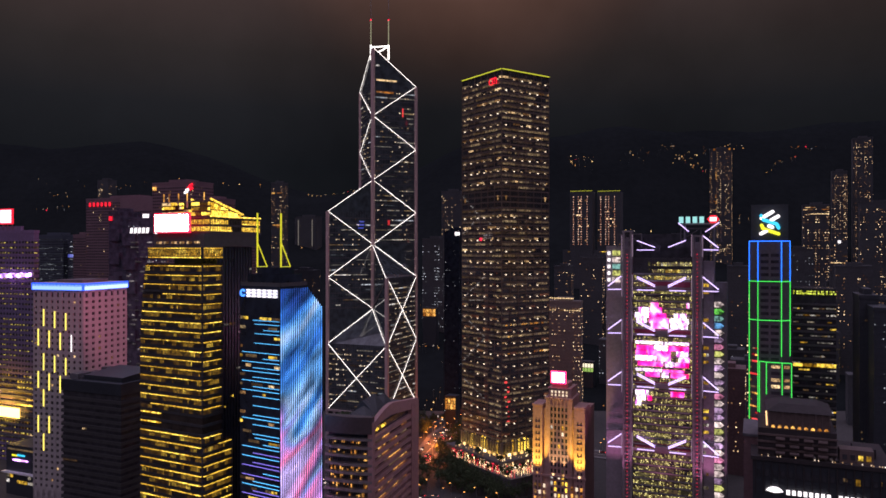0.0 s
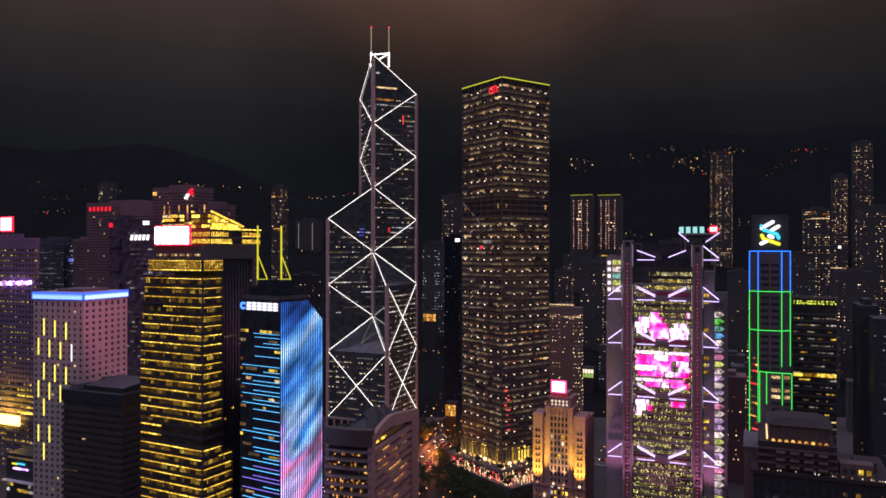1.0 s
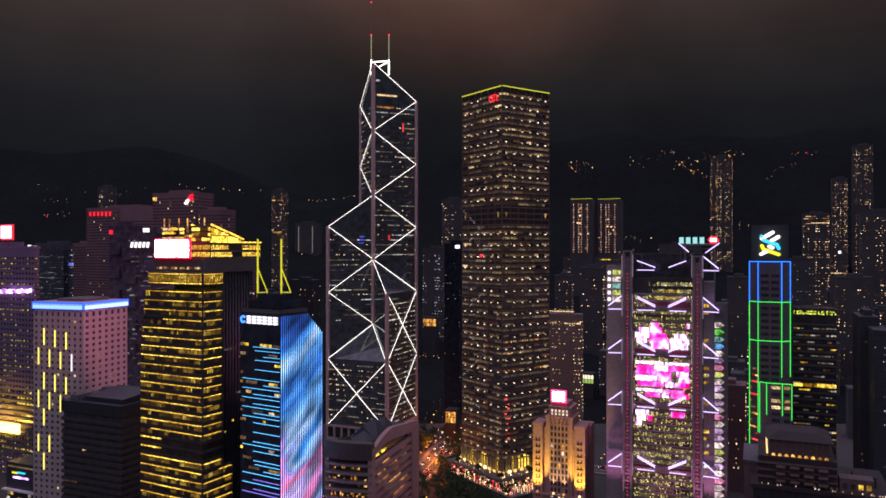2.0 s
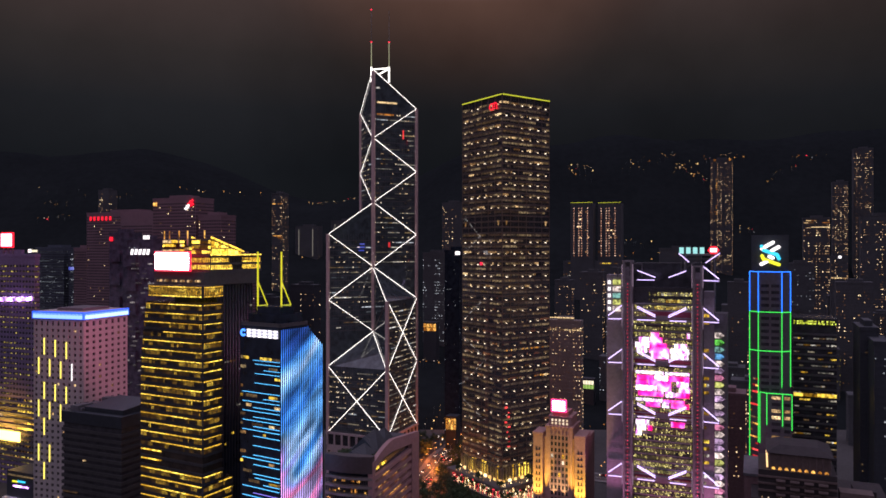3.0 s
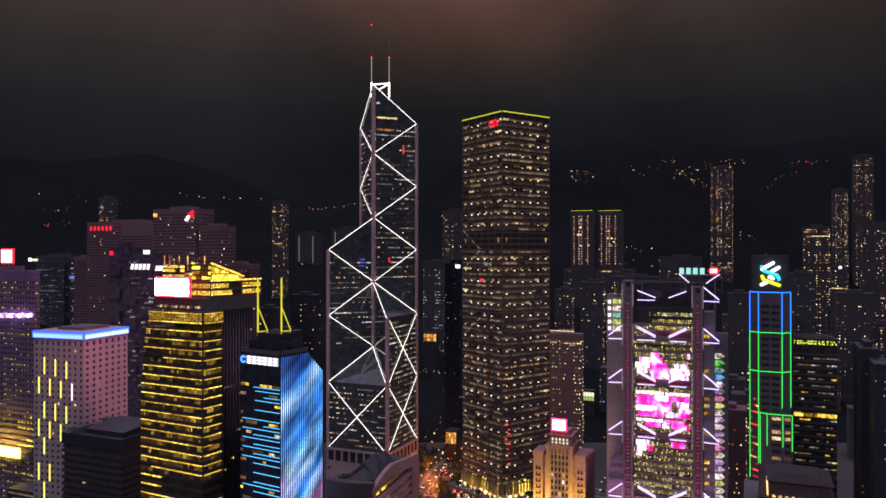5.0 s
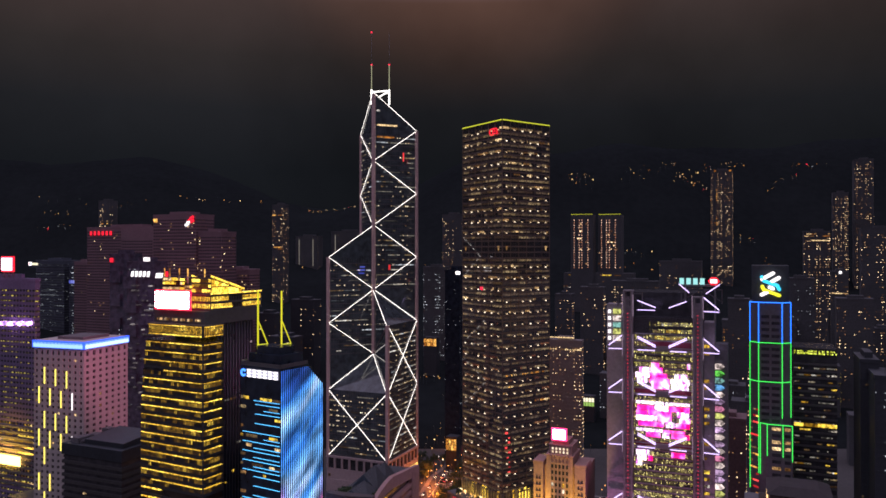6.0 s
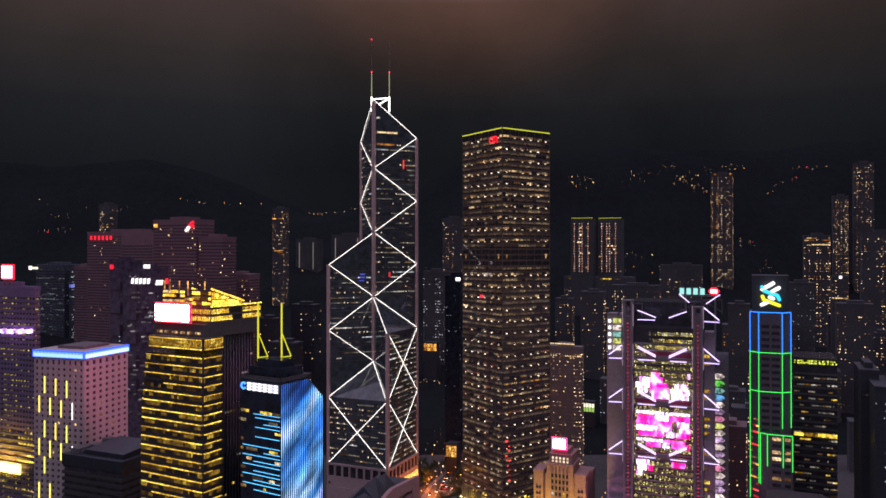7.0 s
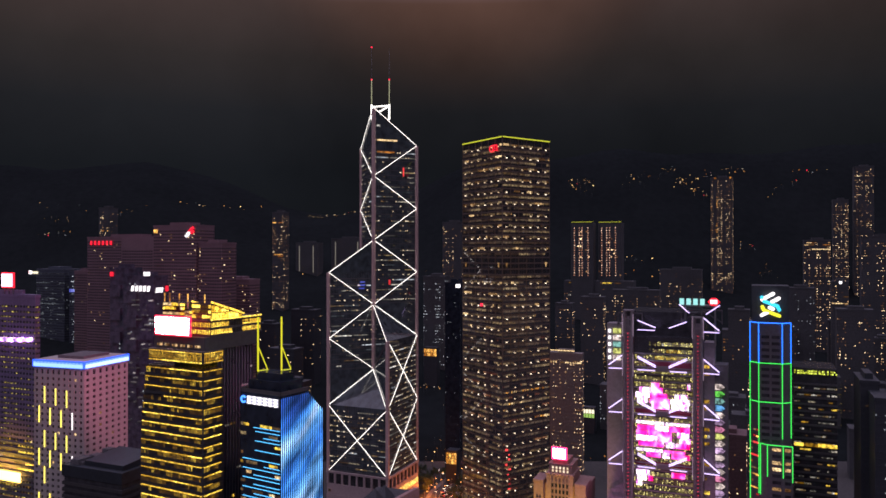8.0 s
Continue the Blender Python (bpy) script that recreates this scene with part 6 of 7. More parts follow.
def build_rear_blocks():
    """Low and middling blocks that fill the foot of the hill."""
    state = random.getstate()
    random.seed(77)
    for col in range(15):
        for row in range(3):
            y = 620 + row * 150 + random.uniform(-40, 40)
            x = -40 + col * 52 * (y / 700) + random.uniform(-14, 14)
            if x < 150 and y < 760 or x < 60 and y < 900 or abs(x / y - 0.2) < 0.035:
                continue
            g = ground_height(x, y)
            top = g + random.uniform(32, 62) + (18 if row == 2 else 0)
            key, q = random.choice((("win_far", 0.16), ("win_far", 0.10), ("win_dim", 0.25), ("win_far_cool", 0.12), ("win_orange", 0.07), ("win_far_yellow", 0.25)))
            th = far_tower((x, y), random.uniform(16, 24), random.uniform(20, 40), top, random.choice(("grey apartment block with scattered lit windows", "dark mid-rise block with a few warm windows")), "far_wall", key, q, 3.3, 2.6, 1.3)
            if random.random() < 0.35:
                bm = bmesh.new()
                box(bm, 6, 7.4, -0.8, -0.2, top - 2, top - 0.8, face_b(18))
                part("wall_lamp", bm, MAT["spark_warm"], th)
    random.setstate(state)


def build_far_towers():
    random.seed(21)
    # broad tower with the lilac band
    th = far_tower((-299.0, 537.0), 4, 60, 178, "broad office tower with yellow floors and a lilac light band", "far_lilac", "win_far_yellow", 0.34, 3.8, 2.0, 1.1, fill=0.8)
    m = face_b(60)
    bow = [(23 + i * 3.8, -2.4 * math.sin(math.pi * i / 9) - 0.4) for i in range(10)]
    for (xa, ya), (xb, yb) in zip(bow, bow[1:]):
        part("light_band", tube_bm(m @ Vector((xa, ya, 144.0 + xa * 0.03)), m @ Vector((xb, yb, 144.4 + xb * 0.035)), 1.35 + 0.25 * math.sin(xa), 8), MAT["band_lilac"], th)
    bm = bmesh.new()
    box(bm, 24.5, 37.5, -0.5, 0.6, 183.5, 195, m)
    sg = part("roof_sign", bm, MAT["sign_red"], th, "red-edged square sign")
    bm = bmesh.new()
    box(bm, 25.0, 36.3, -0.9, -0.4, 184.5, 194, m)
    part("sign_face", bm, MAT["sign_pinkwhite"], sg)
    for x in (26, 31, 36):
        bm = bmesh.new()
        box(bm, x, x + 0.5, 0.2, 0.7, 178, 184, m)
        part("sign_post", bm, MAT["steel"], th)
    bm = bmesh.new()
    box(bm, 20, 47, -2.4, -1.6, 40.5, 47.5, m)
    part("billboard", bm, MAT["billboard"], th, "bright yellow billboard")
    # yellow fill added in front of the wall for the billboard's glow; no lamp known
    lamp("added_yellow_fill", th.matrix_world @ (m @ Vector((34, -16, 46))), th.matrix_world @ (m @ Vector((36, 0, 52))), 60000, (1.0, 0.58, 0.07), 110, 2.0)
    # ledges and dense lit rows added to carry the billboard's glow
    for z in steps(26, 76, 4.2):
        bm = bmesh.new()
        box(bm, 0, 60, -1.6, 0, z, z + 1.6, m)
        part("ledge", bm, MAT["concrete_dark"], th)
    lit_rows(th, m, 60, 30, [28, 32.3, 36.5, 49.4, 53.5, 57.6, 61.8, 66.0, 70.2], 1.8, [MAT["win_warm"], MAT["win_yellow"], MAT["win_yellow"], MAT["win_amber"]], 0.62, 0.8, 8)
    # dark twin towers with signs
    th = far_tower((-236.3, 600.0), 14, 30, 190, "dark glass office tower with a white roof sign", "dusk_glass", "win_far_cool", 0.03, 4.0, 3.0)
    m = face_b(30)
    for k in range(5):
        bm = bmesh.new()
        box(bm, -1.6, 12, -2.4, 0.2, 88 + k * 20, 98 + k * 20, m)
        box(bm, 16, 31, -2.4, 0.2, 98 + k * 20, 108 + k * 20, m)
        part("oriel", bm, MAT["dusk_glass"], th)
    lit_rows(th, m, 30, 20, steps(70, 174, 4.0), 1.2, [MAT["win_faint"]], 0.22, 0.8, 4, 2.6)
    lit_rows(th, face_a(), 14, 9, steps(70, 174, 4.0), 1.2, [MAT["win_faint"]], 0.3, 0.8, 4, 0.3)
    bar_sign(th, m, 7.0, 178.0, 5, 2.4, 1.9, 4.4, "sign_white", -2.9, 1.0, "white lit sign letter shapes")
    bar_sign(th, m, 19.0, 190.6, 4, 1.0, 0.8, 3.2, "sign_white", -1.0, 0.0, "white lit sign letter shapes")
    bar_sign(th, face_a(), 0.2, 177.0, 4, 1.3, 0.7, 3.8, "sign_white", -1.0, 0.8, "white lit sign letter shapes")
    bm = bmesh.new()
    box(bm, 11.8, 14.0, -1.0, -0.2, 177.6, 182, face_a())
    part("roof_badge", bm, MAT["sign_red"], th, "red badge beside the sign")
    th = far_tower((-268.0, 625.0), 14, 22, 196, "dark glass office tower, mostly unlit", "dusk_glass", "win_far_cool", 0.03, 4.0, 3.0)
    m = face_b(22)
    bm = bmesh.new()
    box(bm, 1, 4, -1.0, -0.2, 189.5, 193, m)
    part("roof_badge", bm, MAT["sign_red"], th, "red roof badge")
    for k in range(5):
        bm = bmesh.new()
        box(bm, 2, 14, -2.2, 0.2, 92 + k * 20, 102 + k * 20, m)
        part("oriel", bm, MAT["dusk_glass"], th)
    # hotel
    th = far_tower((-356.4, 905.0), 30, 114, 229, "broad rose stone hotel tower with a red roof sign", "far_rose", "win_far", 0.035, 3.6, 3.2)
    bar_sign(th, face_b(114), 6.0, 219.5, 6, 3.0, 3.8, 5.0, "sign_red", -1.0, 0.0, "red lit sign letter shapes")
    bm = bmesh.new()
    box(bm, 60, 114, -1.2, 0, 120, 229, face_b(114))
    part("wing_wall", bm, MAT["far_rose"], th)
    bm = bmesh.new()
    for z in steps(124, 216, 3.6):
        for i in range(13):
            box(bm, 62 + i * 3.9, 64.3 + i * 3.9, -1.35, -1.1, z, z + 1.7, face_b(114))
    part("dark_window", bm, MAT["glass"], th, kind="stuff")
    # badge tower
    th = far_tower((-276.9, 820.0), 30, 62, 240, "rose stone tower with a red and white badge", "far_rose", "win_far", 0.05, 3.6, 3.2)
    m = face_b(62)
    for dx, dz, key in ((0, 0, "sign_white"), (2.2, 2.6, "sign_white"), (4.2, 5.0, "sign_red"), (7.0, 7.6, "sign_red"), (7.4, 3.6, "sign_red")):
        part("badge_stroke", tube_bm(m @ Vector((48 + dx, -0.8, 228 + dz)), m @ Vector((52 + dx, -0.8, 230 + dz)), 1.5, 8), MAT[key], th)
    bm = bmesh.new()
    box(bm, 1, 6, -0.9, -0.2, 232, 236, m)
    part("badge", bm, MAT["win_orange"], th)
    far_tower((-245.5, 810.0), 25, 33, 220, "rose stone tower block, few windows lit", "far_rose", "win_far", 0.06, 3.6, 3.2)
    # low blocks between the tall towers at the foot of the hill
    for x, y, d, top in ((-128, 660, 24, 92), (-150, 735, 30, 112), (-196, 850, 26, 126), (-160, 905, 34, 138)):
        far_tower((x, y), 16, d, top, "dark mid-rise block with a few warm windows", "dark_block", "win_far", 0.025, 3.4, 2.6, 1.1)
    # residential and office blocks up the slope
    th = far_tower((-548.0, 1060.0), 30, 58, 185, "blue-grey office block with bluish lit floors", "far_blue", "win_cool_dim", 0.22, 3.8, 2.6, 1.0, fill=0.8)
    m = face_b(58)
    lit_rows(th, m, 58, 22, steps(112, 176, 7.6), 1.1, [MAT["win_cool_dim"]], 0.6, 0.8, 6)
    bm = bmesh.new()
    box(bm, -15, -9, -1.0, -0.2, 178, 183.0, m)
    badge = part("roof_badge", bm, MAT["sign_white"], th, "white roof badge with a red bar")
    bm = bmesh.new()
    box(bm, -14.2, -9.8, -1.25, -0.95, 179.8, 181.2, m)
    part("badge_bar", bm, MAT["sign_red"], badge)
    bm = bmesh.new()
    box(bm, -16, 0.2, -0.2, 2, 176, 178, m)
    part("badge_ledge", bm, MAT["far_blue"], th)
    bar_sign(th, m, -7.5, 178.6, 5, 1.8, 0.6, 3.2, "sign_pale", -0.8, 0.0, "pale yellow lit sign letter shapes")
    far_tower((-486.2, 1000.0), 20, 24, 184, "grey office block, unlit", "far_rose", "win_dim", 0.03)
    th = far_tower((-505.0, 1040.0), 20, 36, 182, "grey office block with a blue sign", "far_blue", "win_far_cool", 0.2, fill=0.7)
    bar_sign(th, face_b(36), 0.6, 153, 6, 2.4, 0.8, 4.4, "reflect_sign_blue", -0.8, 0.0, "blue lit sign letter shapes")
    th = far_tower((-616.0, 1350.0), 20, 26, 292, "slim residential tower with orange lamps part way up", "far_wall", "win_far", 0.14)
    lit_rows(th, face_b(26), 26, 8, [249, 254], 1.8, [MAT["win_orange"], MAT["win_warm"]], 0.7, 0.6, 2)
    far_tower((-238.2, 900.0), 20, 52, 176, "low tower block, few windows lit", "far_rose", "win_far", 0.06)
    th = far_tower((14.5, 672.0), 20, 14.6, 181, "slim dark tower with a white corner lamp", "glass_blue", "win_far_cool", 0.05, 3.6, 1.6, 0.8)
    bm = bmesh.new()
    box(bm, 11.2, 15.2, -1.2, 0.2, 177.5, 180.5, face_b(14.6))
    part("corner_lamp", bm, MAT["sign_white"], th, "bright white corner lamp")
    th = far_tower((124.8, 665.0), 8, 31.5, 117, "rose mid-rise hotel with warm paired windows", "bronze", "win_far", 0.22, 3.4, 1.9, 0.9, fill=0.45)
    m = face_b(31.5)
    bm = bmesh.new()
    box(bm, 1, 25, -0.9, -0.4, 119.6, 120.4, m)
    part("roof_light", bm, MAT["win_warm"], th, "warm lit roofline tube")
    lit_rows(th, m, 31.5, 14, [108.5], 1.4, [MAT["win_warm"]], 0.9, 0.6, 2)
    for x, d in ((238.0, 36.0), (283.0, 37.0)):
        th = site("tower_block", (x, 1170.0), 67, "residential tower with dotted columns of light and lit roofline", "tower block", "towers behind the square")
        bm = bmesh.new()
        box(bm, 0, 22, 0, d, 90, 257)
        part("wall", bm, MAT["far_wall"], th)
        m = face_b(d)
        bm = bmesh.new()
        for cx in (5, 13, 17.5, 27):
            for z in steps(172, 254, 4.0):
                box(bm, cx, cx + 1.1, -0.6, 0, z, z + 1.3, m)
        part("stair_window", bm, MAT["dots"], th, kind="stuff")
        lit_mass(th, m, d, 8, steps(172, 250, 5.8), 2.0, MAT["win_far"], 0.14, 0.5)
        bm = bmesh.new()
        box(bm, 0.5, d - 0.5, -0.8, 0, 257.7, 258.2, m)
        part("roof_light", bm, MAT["lime_tube"], th)
    th = site("podium_block", (296.0, 1150.0), 67, "long low podium with a row of pale lamps", "podium block")
    bm = bmesh.new()
    box(bm, 0, 30, 0, 110, 80, 164)
    part("wall", bm, MAT["far_wall"], th)
    m = face_b(110)
    lit_rows(th, m, 110, 30, [160.0], 1.6, [MAT["win_warm"], MAT["win_yellow"]], 0.5, 0.7, 4)
    lit_rows(th, m, 60, 20, [140.0], 1.5, [MAT["win_pale"]], 0.7, 0.5, 1)
    lit_mass(th, m, 110, 30, steps(90, 156, 4.0), 1.4, MAT["win_far"], 0.07, 0.5)
    th = far_tower((503.1, 1280.0), 22, 36, 340, "tall slim residential tower with orange roof lamps", "far_wall", "win_far", 0.34, 3.6, 3.0)
    for x in (6, 31):
        bm = bmesh.new()
        box(bm, x, x + 3, -1.0, 0.5, 338, 341, face_b(36))
        part("roof_lamp", bm, MAT["win_orange"], th)
    lit_mass(th, face_b(36), 12, 4, steps(230, 310, 3.6), 1.6, MAT["win_orange"], 0.5, 0.5)
    far_tower((743.4, 1270.0), 25, 30, 358, "tall slim residential tower, yellow top lights", "far_wall", "win_far", 0.30, 3.6, 3.0)
    far_tower((699.5, 1270.0), 20, 24, 300, "tall slim residential tower, some windows lit", "far_wall", "win_far", 0.26)
    th = far_tower((531.4, 1010.0), 22, 33, 226, "residential tower with orange lit floors", "far_wall", "win_far", 0.22)
    lit_rows(th, face_b(33), 33, 10, [222, 219, 213], 1.2, [MAT["win_orange"], MAT["win_warm"]], 0.6, 0.8, 4)
    th = far_tower((479.2, 870.0), 15, 18, 174, "residential tower with yellow lit floors", "far_wall", "win_far", 0.2)
    bm = bmesh.new()
    box(bm, 8, 11, -1.0, 0.4, 172, 175, face_b(18))
    part("roof_lamp", bm, MAT["sign_white"], th)
    lit_rows(th, face_b(18), 18, 6, [163.5, 156, 148], 1.4, [MAT["win_warm"]], 0.8, 0.8, 3)
    th = far_tower((-273.1, 1250.0), 16, 23, 278, "tall slim residential tower with orange stair lights", "far_wall", "win_far", 0.20)
    lit_rows(th, face_b(23), 23, 8, [205, 202, 260], 1.6, [MAT["win_orange"]], 0.8, 0.7, 3)
    for corner, d, top in (((-246.4, 1430.0), 50, 228), ((-144.0, 1300.0), 64, 234)):
        th = far_tower(corner, 20, d, top, "residential block with upright lines of light", "far_wall", "win_dim", 0.05)
        for x in (8, d - 10):
            bm = bmesh.new()
            box(bm, x, x + 0.9, -0.9, 0, top - 58, top - 6, face_b(d))
            part("light_line", bm, MAT["pale_line"], th)
    for x, y, d, top, key, q in ((0.7, 950, 30, 178, "win_far_cool", 0.16), (28.1, 1180, 33, 258, "win_far", 0.10), (166.9, 960, 22, 142, "win_far", 0.14), (195.2, 900, 28, 154, "win_far", 0.16), (130, 1010, 26, 118, "win_far", 0.12)):
        far_tower((x, y), 18, d, top, "dim apartment block with scattered warm windows", "far_wall", key, q)
    for x, y, d, top, key, q in ((293.1, 1000, 64, 157, "win_far", 0.10), (368.3, 1050, 58, 184, "win_far", 0.10), (332.9, 800, 22, 146, "win_far", 0.08), (454.2, 900, 32, 165, "win_far_cool", 0.14), (659.1, 1050, 55, 232, "win_far", 0.30), (468.3, 800, 36, 146, "win_far", 0.10)):
        far_tower((x, y), 18, d, top, "dim apartment block with scattered warm windows", "far_wall", key, q)
    far_tower((214.0, 520.0), 20, 26, 79, "dim rose office block with scattered warm windows", "rose_dark", "win_far", 0.14, 3.4, 2.2, 1.0)
    build_rear_blocks()
    far_tower((236.0, 398.0), 30, 9, 139, "dark unlit office slab", "dark_block", "win_dim", 0.03)
    far_tower((247.0, 368.0), 30, 27, 134, "dark blue-grey office tower with few lit windows", "dark_block", "win_far_cool", 0.10, 3.6, 2.0, 0.8, fill=0.35)
    # small lit buildings low down
    for corner, d, z0, z1, key, label in (((11.0, 640.0), 10, 25, 35, "win_orange", "low hall with orange lit glass"), ((-9.0, 895.0), 17, 83, 92, "win_orange", "small house with an orange lit front"), ((157.6, 770.0), 12.5, 36, 45, "sign_green", "low kiosk with a green lit board")):
        th = site("pavilion", corner, 67, label, "pavilion")
        bm = bmesh.new()
        box(bm, 0, 10, 0, d, ground_height(*corner) - 2, z1 + 1.5)
        part("wall", bm, MAT["dark_block"], th)
        for i in range(4):
            for k in range(2):
                bm = bmesh.new()
                box(bm, 0.4 + i * d / 4, (i + 1) * d / 4 - 0.2, -0.3, 0, z0 + k * (z1 - z0) / 2, z0 + (k + 1) * (z1 - z0) / 2 - 0.5, face_b(d))
                part("lit_pane", bm, MAT["sign_pale" if key == "sign_green" and k else key], th)


MAT["dots"] = lit("stair_dots", (1.0, 0.40, 0.22), (1.0, 0.70, 0.48), 0.5, 1.6)
MAT["pale_line"] = neon("pale_line", (0.85, 0.8, 0.65), 0.22)
build_far_towers()


def hill_lamps():
    """Lamps of roads and houses along the wooded slope."""
    random.seed(8)
    ridge_roads = [((-843, 1552), (-795, 1552), 5), ((-820, 1504), (-777, 1516), 6), ((-890, 1590), (-692, 1580), 5), ((-692, 1580), (-430, 1795), 13), ((-345, 1840), (-230, 1850), 12), ((266, 1600), (323, 1592), 11), ((274, 1576), (315, 1568), 7), ((388, 1572), (437, 1572), 4), ((493, 1580), (590, 1628), 14), ((480, 1612), (512, 1630), 9), ((620, 1640), (672, 1624), 9), ((762, 1608), (830, 1608), 9), ((505, 1600), (560, 1560), 16), ((400, 1590), (470, 1600), 8), ((690, 1560), (760, 1580), 8)]
    slope_houses = [((553, 1420), (590, 1404), 9), ((334, 1376), (395, 1364), 8), ((573, 1340), (600, 1338), 6), ((-336, 1436), (-199, 1404), 5), ((-30, 1400), (6, 1340), 6), ((-35, 1152), (-3, 1028), 8), ((270, 1344), (425, 1328), 14), ((-30, 1060), (30, 1040), 8)]
    low_streets = [((-4, 690), (22, 760), 8), ((2, 820), (40, 900), 9), ((12, 630), (34, 690), 6), ((150, 600), (262, 640), 12), ((300, 540), (420, 600), 10), ((120, 700), (180, 690), 8), ((-24, 640), (4, 660), 9), ((-20, 700), (8, 780), 8), ((-60, 900), (0, 880), 9)]
    rows = ridge_roads + slope_houses + low_streets
    posts = bmesh.new()
    for mat, share in (("spark", 0.25), ("hill_amber", 0.85), ("win_cool", 0.3), ("red_dot", 0.06)):
        bm = bmesh.new()
        for (ax, ay), (bx, by), n in rows:
            for i in range(n):
                if random.random() > share:
                    continue
                k = (i + random.uniform(-0.4, 0.4)) / max(1, n - 1)
                x, y = ax + (bx - ax) * k + random.gauss(0, 4), ay + (by - ay) * k + random.gauss(0, 6)
                z = ground_height(x, y) + random.uniform(4, 9)
                r = random.choice((0.22, 0.26, 0.32, 0.4, 0.45, 0.8))
                r *= 0.3 + y / 2300
                beam(posts, (x, y, z - 12), (x, y, z - r), 0.12, 4)
                box(bm, x - r, x + r, y - r, y + r, z - r, z + r)
        tagged(new("hillside_lamps", mesh_of("hillside_lamps", bm, MAT[mat])), {"spark": "small white lamps along hillside roads and houses", "hill_amber": "small amber lamps along hillside roads and houses", "win_cool": "faint cool lamps of hillside houses", "red_dot": "small red warning lamps on the hillside"}[mat], "lamps", kind="stuff")
    tagged(new("hillside_posts", mesh_of("hillside_posts", posts, MAT["dark_block"])), "thin dark posts of the hillside lamps", "posts", kind="stuff")


hill_lamps()

# ---- streets ----
ROAD_A = [(-110, 518), (-40, 497), (10, 476), (36, 456), (52, 424), (84, 384), (134, 360)]
ROAD_B = [(-70, 517), (-38, 528), (-17, 548), (-8, 584), (-2, 618), (14, 660), (34, 730), (66, 810)]
ROAD_C = [(-4, 612), (40, 596), (90, 575), (140, 552), (200, 528)]


def along(path, step):
    """Places and directions at even steps along a polyline."""
    out, left = [], 0.0
    for (ax, ay), (bx, by) in zip(path, path[1:]):
        d = math.hypot(bx - ax, by - ay)
        t = left
        while t < d:
            out.append((ax + (bx - ax) * t / d, ay + (by - ay) * t / d, math.atan2(by - ay, bx - ax)))
            t += step
        left = t - d
    return out


def ribbon(name, path, a, b, lift, mat, label, category, thick=0.3):
    """A strip from a to b metres beside a path, lying on the ground."""
    bm = bmesh.new()
    last = None
    for x, y, t in along(path, 6.0):
        nx, ny = -math.sin(t), math.cos(t)
        pts = [(x + nx * a, y + ny * a), (x + nx * b, y + ny * b)]
        ring = [bm.verts.new((p, q, ground_height(x, y) + h)) for (p, q), h in ((pts[0], lift - thick), (pts[1], lift - thick), (pts[1], lift), (pts[0], lift))]
        if last:
            for i in range(4):
                bm.faces.new((last[i], last[(i + 1) % 4], ring[(i + 1) % 4], ring[i]))
        last = ring
    tagged(new(name, mesh_of(name, bm, MAT[mat])), label, category, kind="structure")


for path in (ROAD_A, ROAD_B, ROAD_C):
    ribbon("road", path, -7, 7, 0.12, "road", "worn asphalt road under orange lamps", "road")
    for a, b in ((-10.5, -7), (7, 10.5)):
        ribbon("pavement", path, a, b, 0.28, "pave", "grey paved footway with a kerb", "pavement", 0.5)
    ribbon("lane_line", path, -0.15, 0.15, 0.13, "paint", "painted white lane line", "road marking", 0.02)


def street_lamp():
    th = tagged(new("street_lamp"), "steel street lamp with an orange sodium lantern", "street lamp", "street lamps")
    part("pole", tube_bm((0, 0, 0), (0, 0, 10), 0.14, 8), MAT["steel"], th)
    part("arm", tube_bm((0, 0, 9.9), (2.2, 0, 10.4), 0.08, 6), MAT["steel"], th)
    bm = bmesh.new()
    box(bm, 1.9, 2.8, -0.22, 0.22, 10.25, 10.5)
    part("lantern", bm, MAT["street"], th)
    return th


def car(paint):
    th = tagged(new("car"), {"car_dark": "dark car with its lights on", "car_white": "pale car with its lights on", "car_red": "red taxi with its lights on"}[paint] + " on the road", "car", "cars on the roads")
    bm = bmesh.new()
    prism(bm, [(-2.2, -0.85), (2.1, -0.85), (2.25, -0.5), (2.25, 0.5), (2.1, 0.85), (-2.2, 0.85)], 0.3, [0.95, 0.85, 0.8, 0.8, 0.85, 0.95])
    part("body", bm, MAT[paint], th)
    bm = bmesh.new()
    lo = [(-1.7, -0.75), (1.0, -0.75), (1.0, 0.75), (-1.7, 0.75)]
    hi = [(-1.3, -0.6), (0.3, -0.6), (0.3, 0.6), (-1.3, 0.6)]
    a = [bm.verts.new((x, y, 0.9)) for x, y in lo]
    b = [bm.verts.new((x, y, 1.45)) for x, y in hi]
    for i in range(4):
        bm.faces.new((a[i], a[(i + 1) % 4], b[(i + 1) % 4], b[i]))
    bm.faces.new(b)
    part("cabin", bm, MAT["glass"], th)
    for x in (-1.35, 1.35):
        for y in (-0.85, 0.85):
            part("wheel", tube_bm((x, y - 0.1, 0.32), (x, y + 0.1, 0.32), 0.32, 10), MAT["rubber"], th)
    for y in (-0.6, 0.6):
        bm = bmesh.new()
        box(bm, 2.2, 2.35, y - 0.25, y + 0.25, 0.55, 0.8)
        part("headlight", bm, MAT["head"], th)
        bm = bmesh.new()
        box(bm, -2.3, -2.15, y - 0.28, y + 0.28, 0.6, 0.9)
        part("tail_light", bm, MAT["tail"], th)
    return th


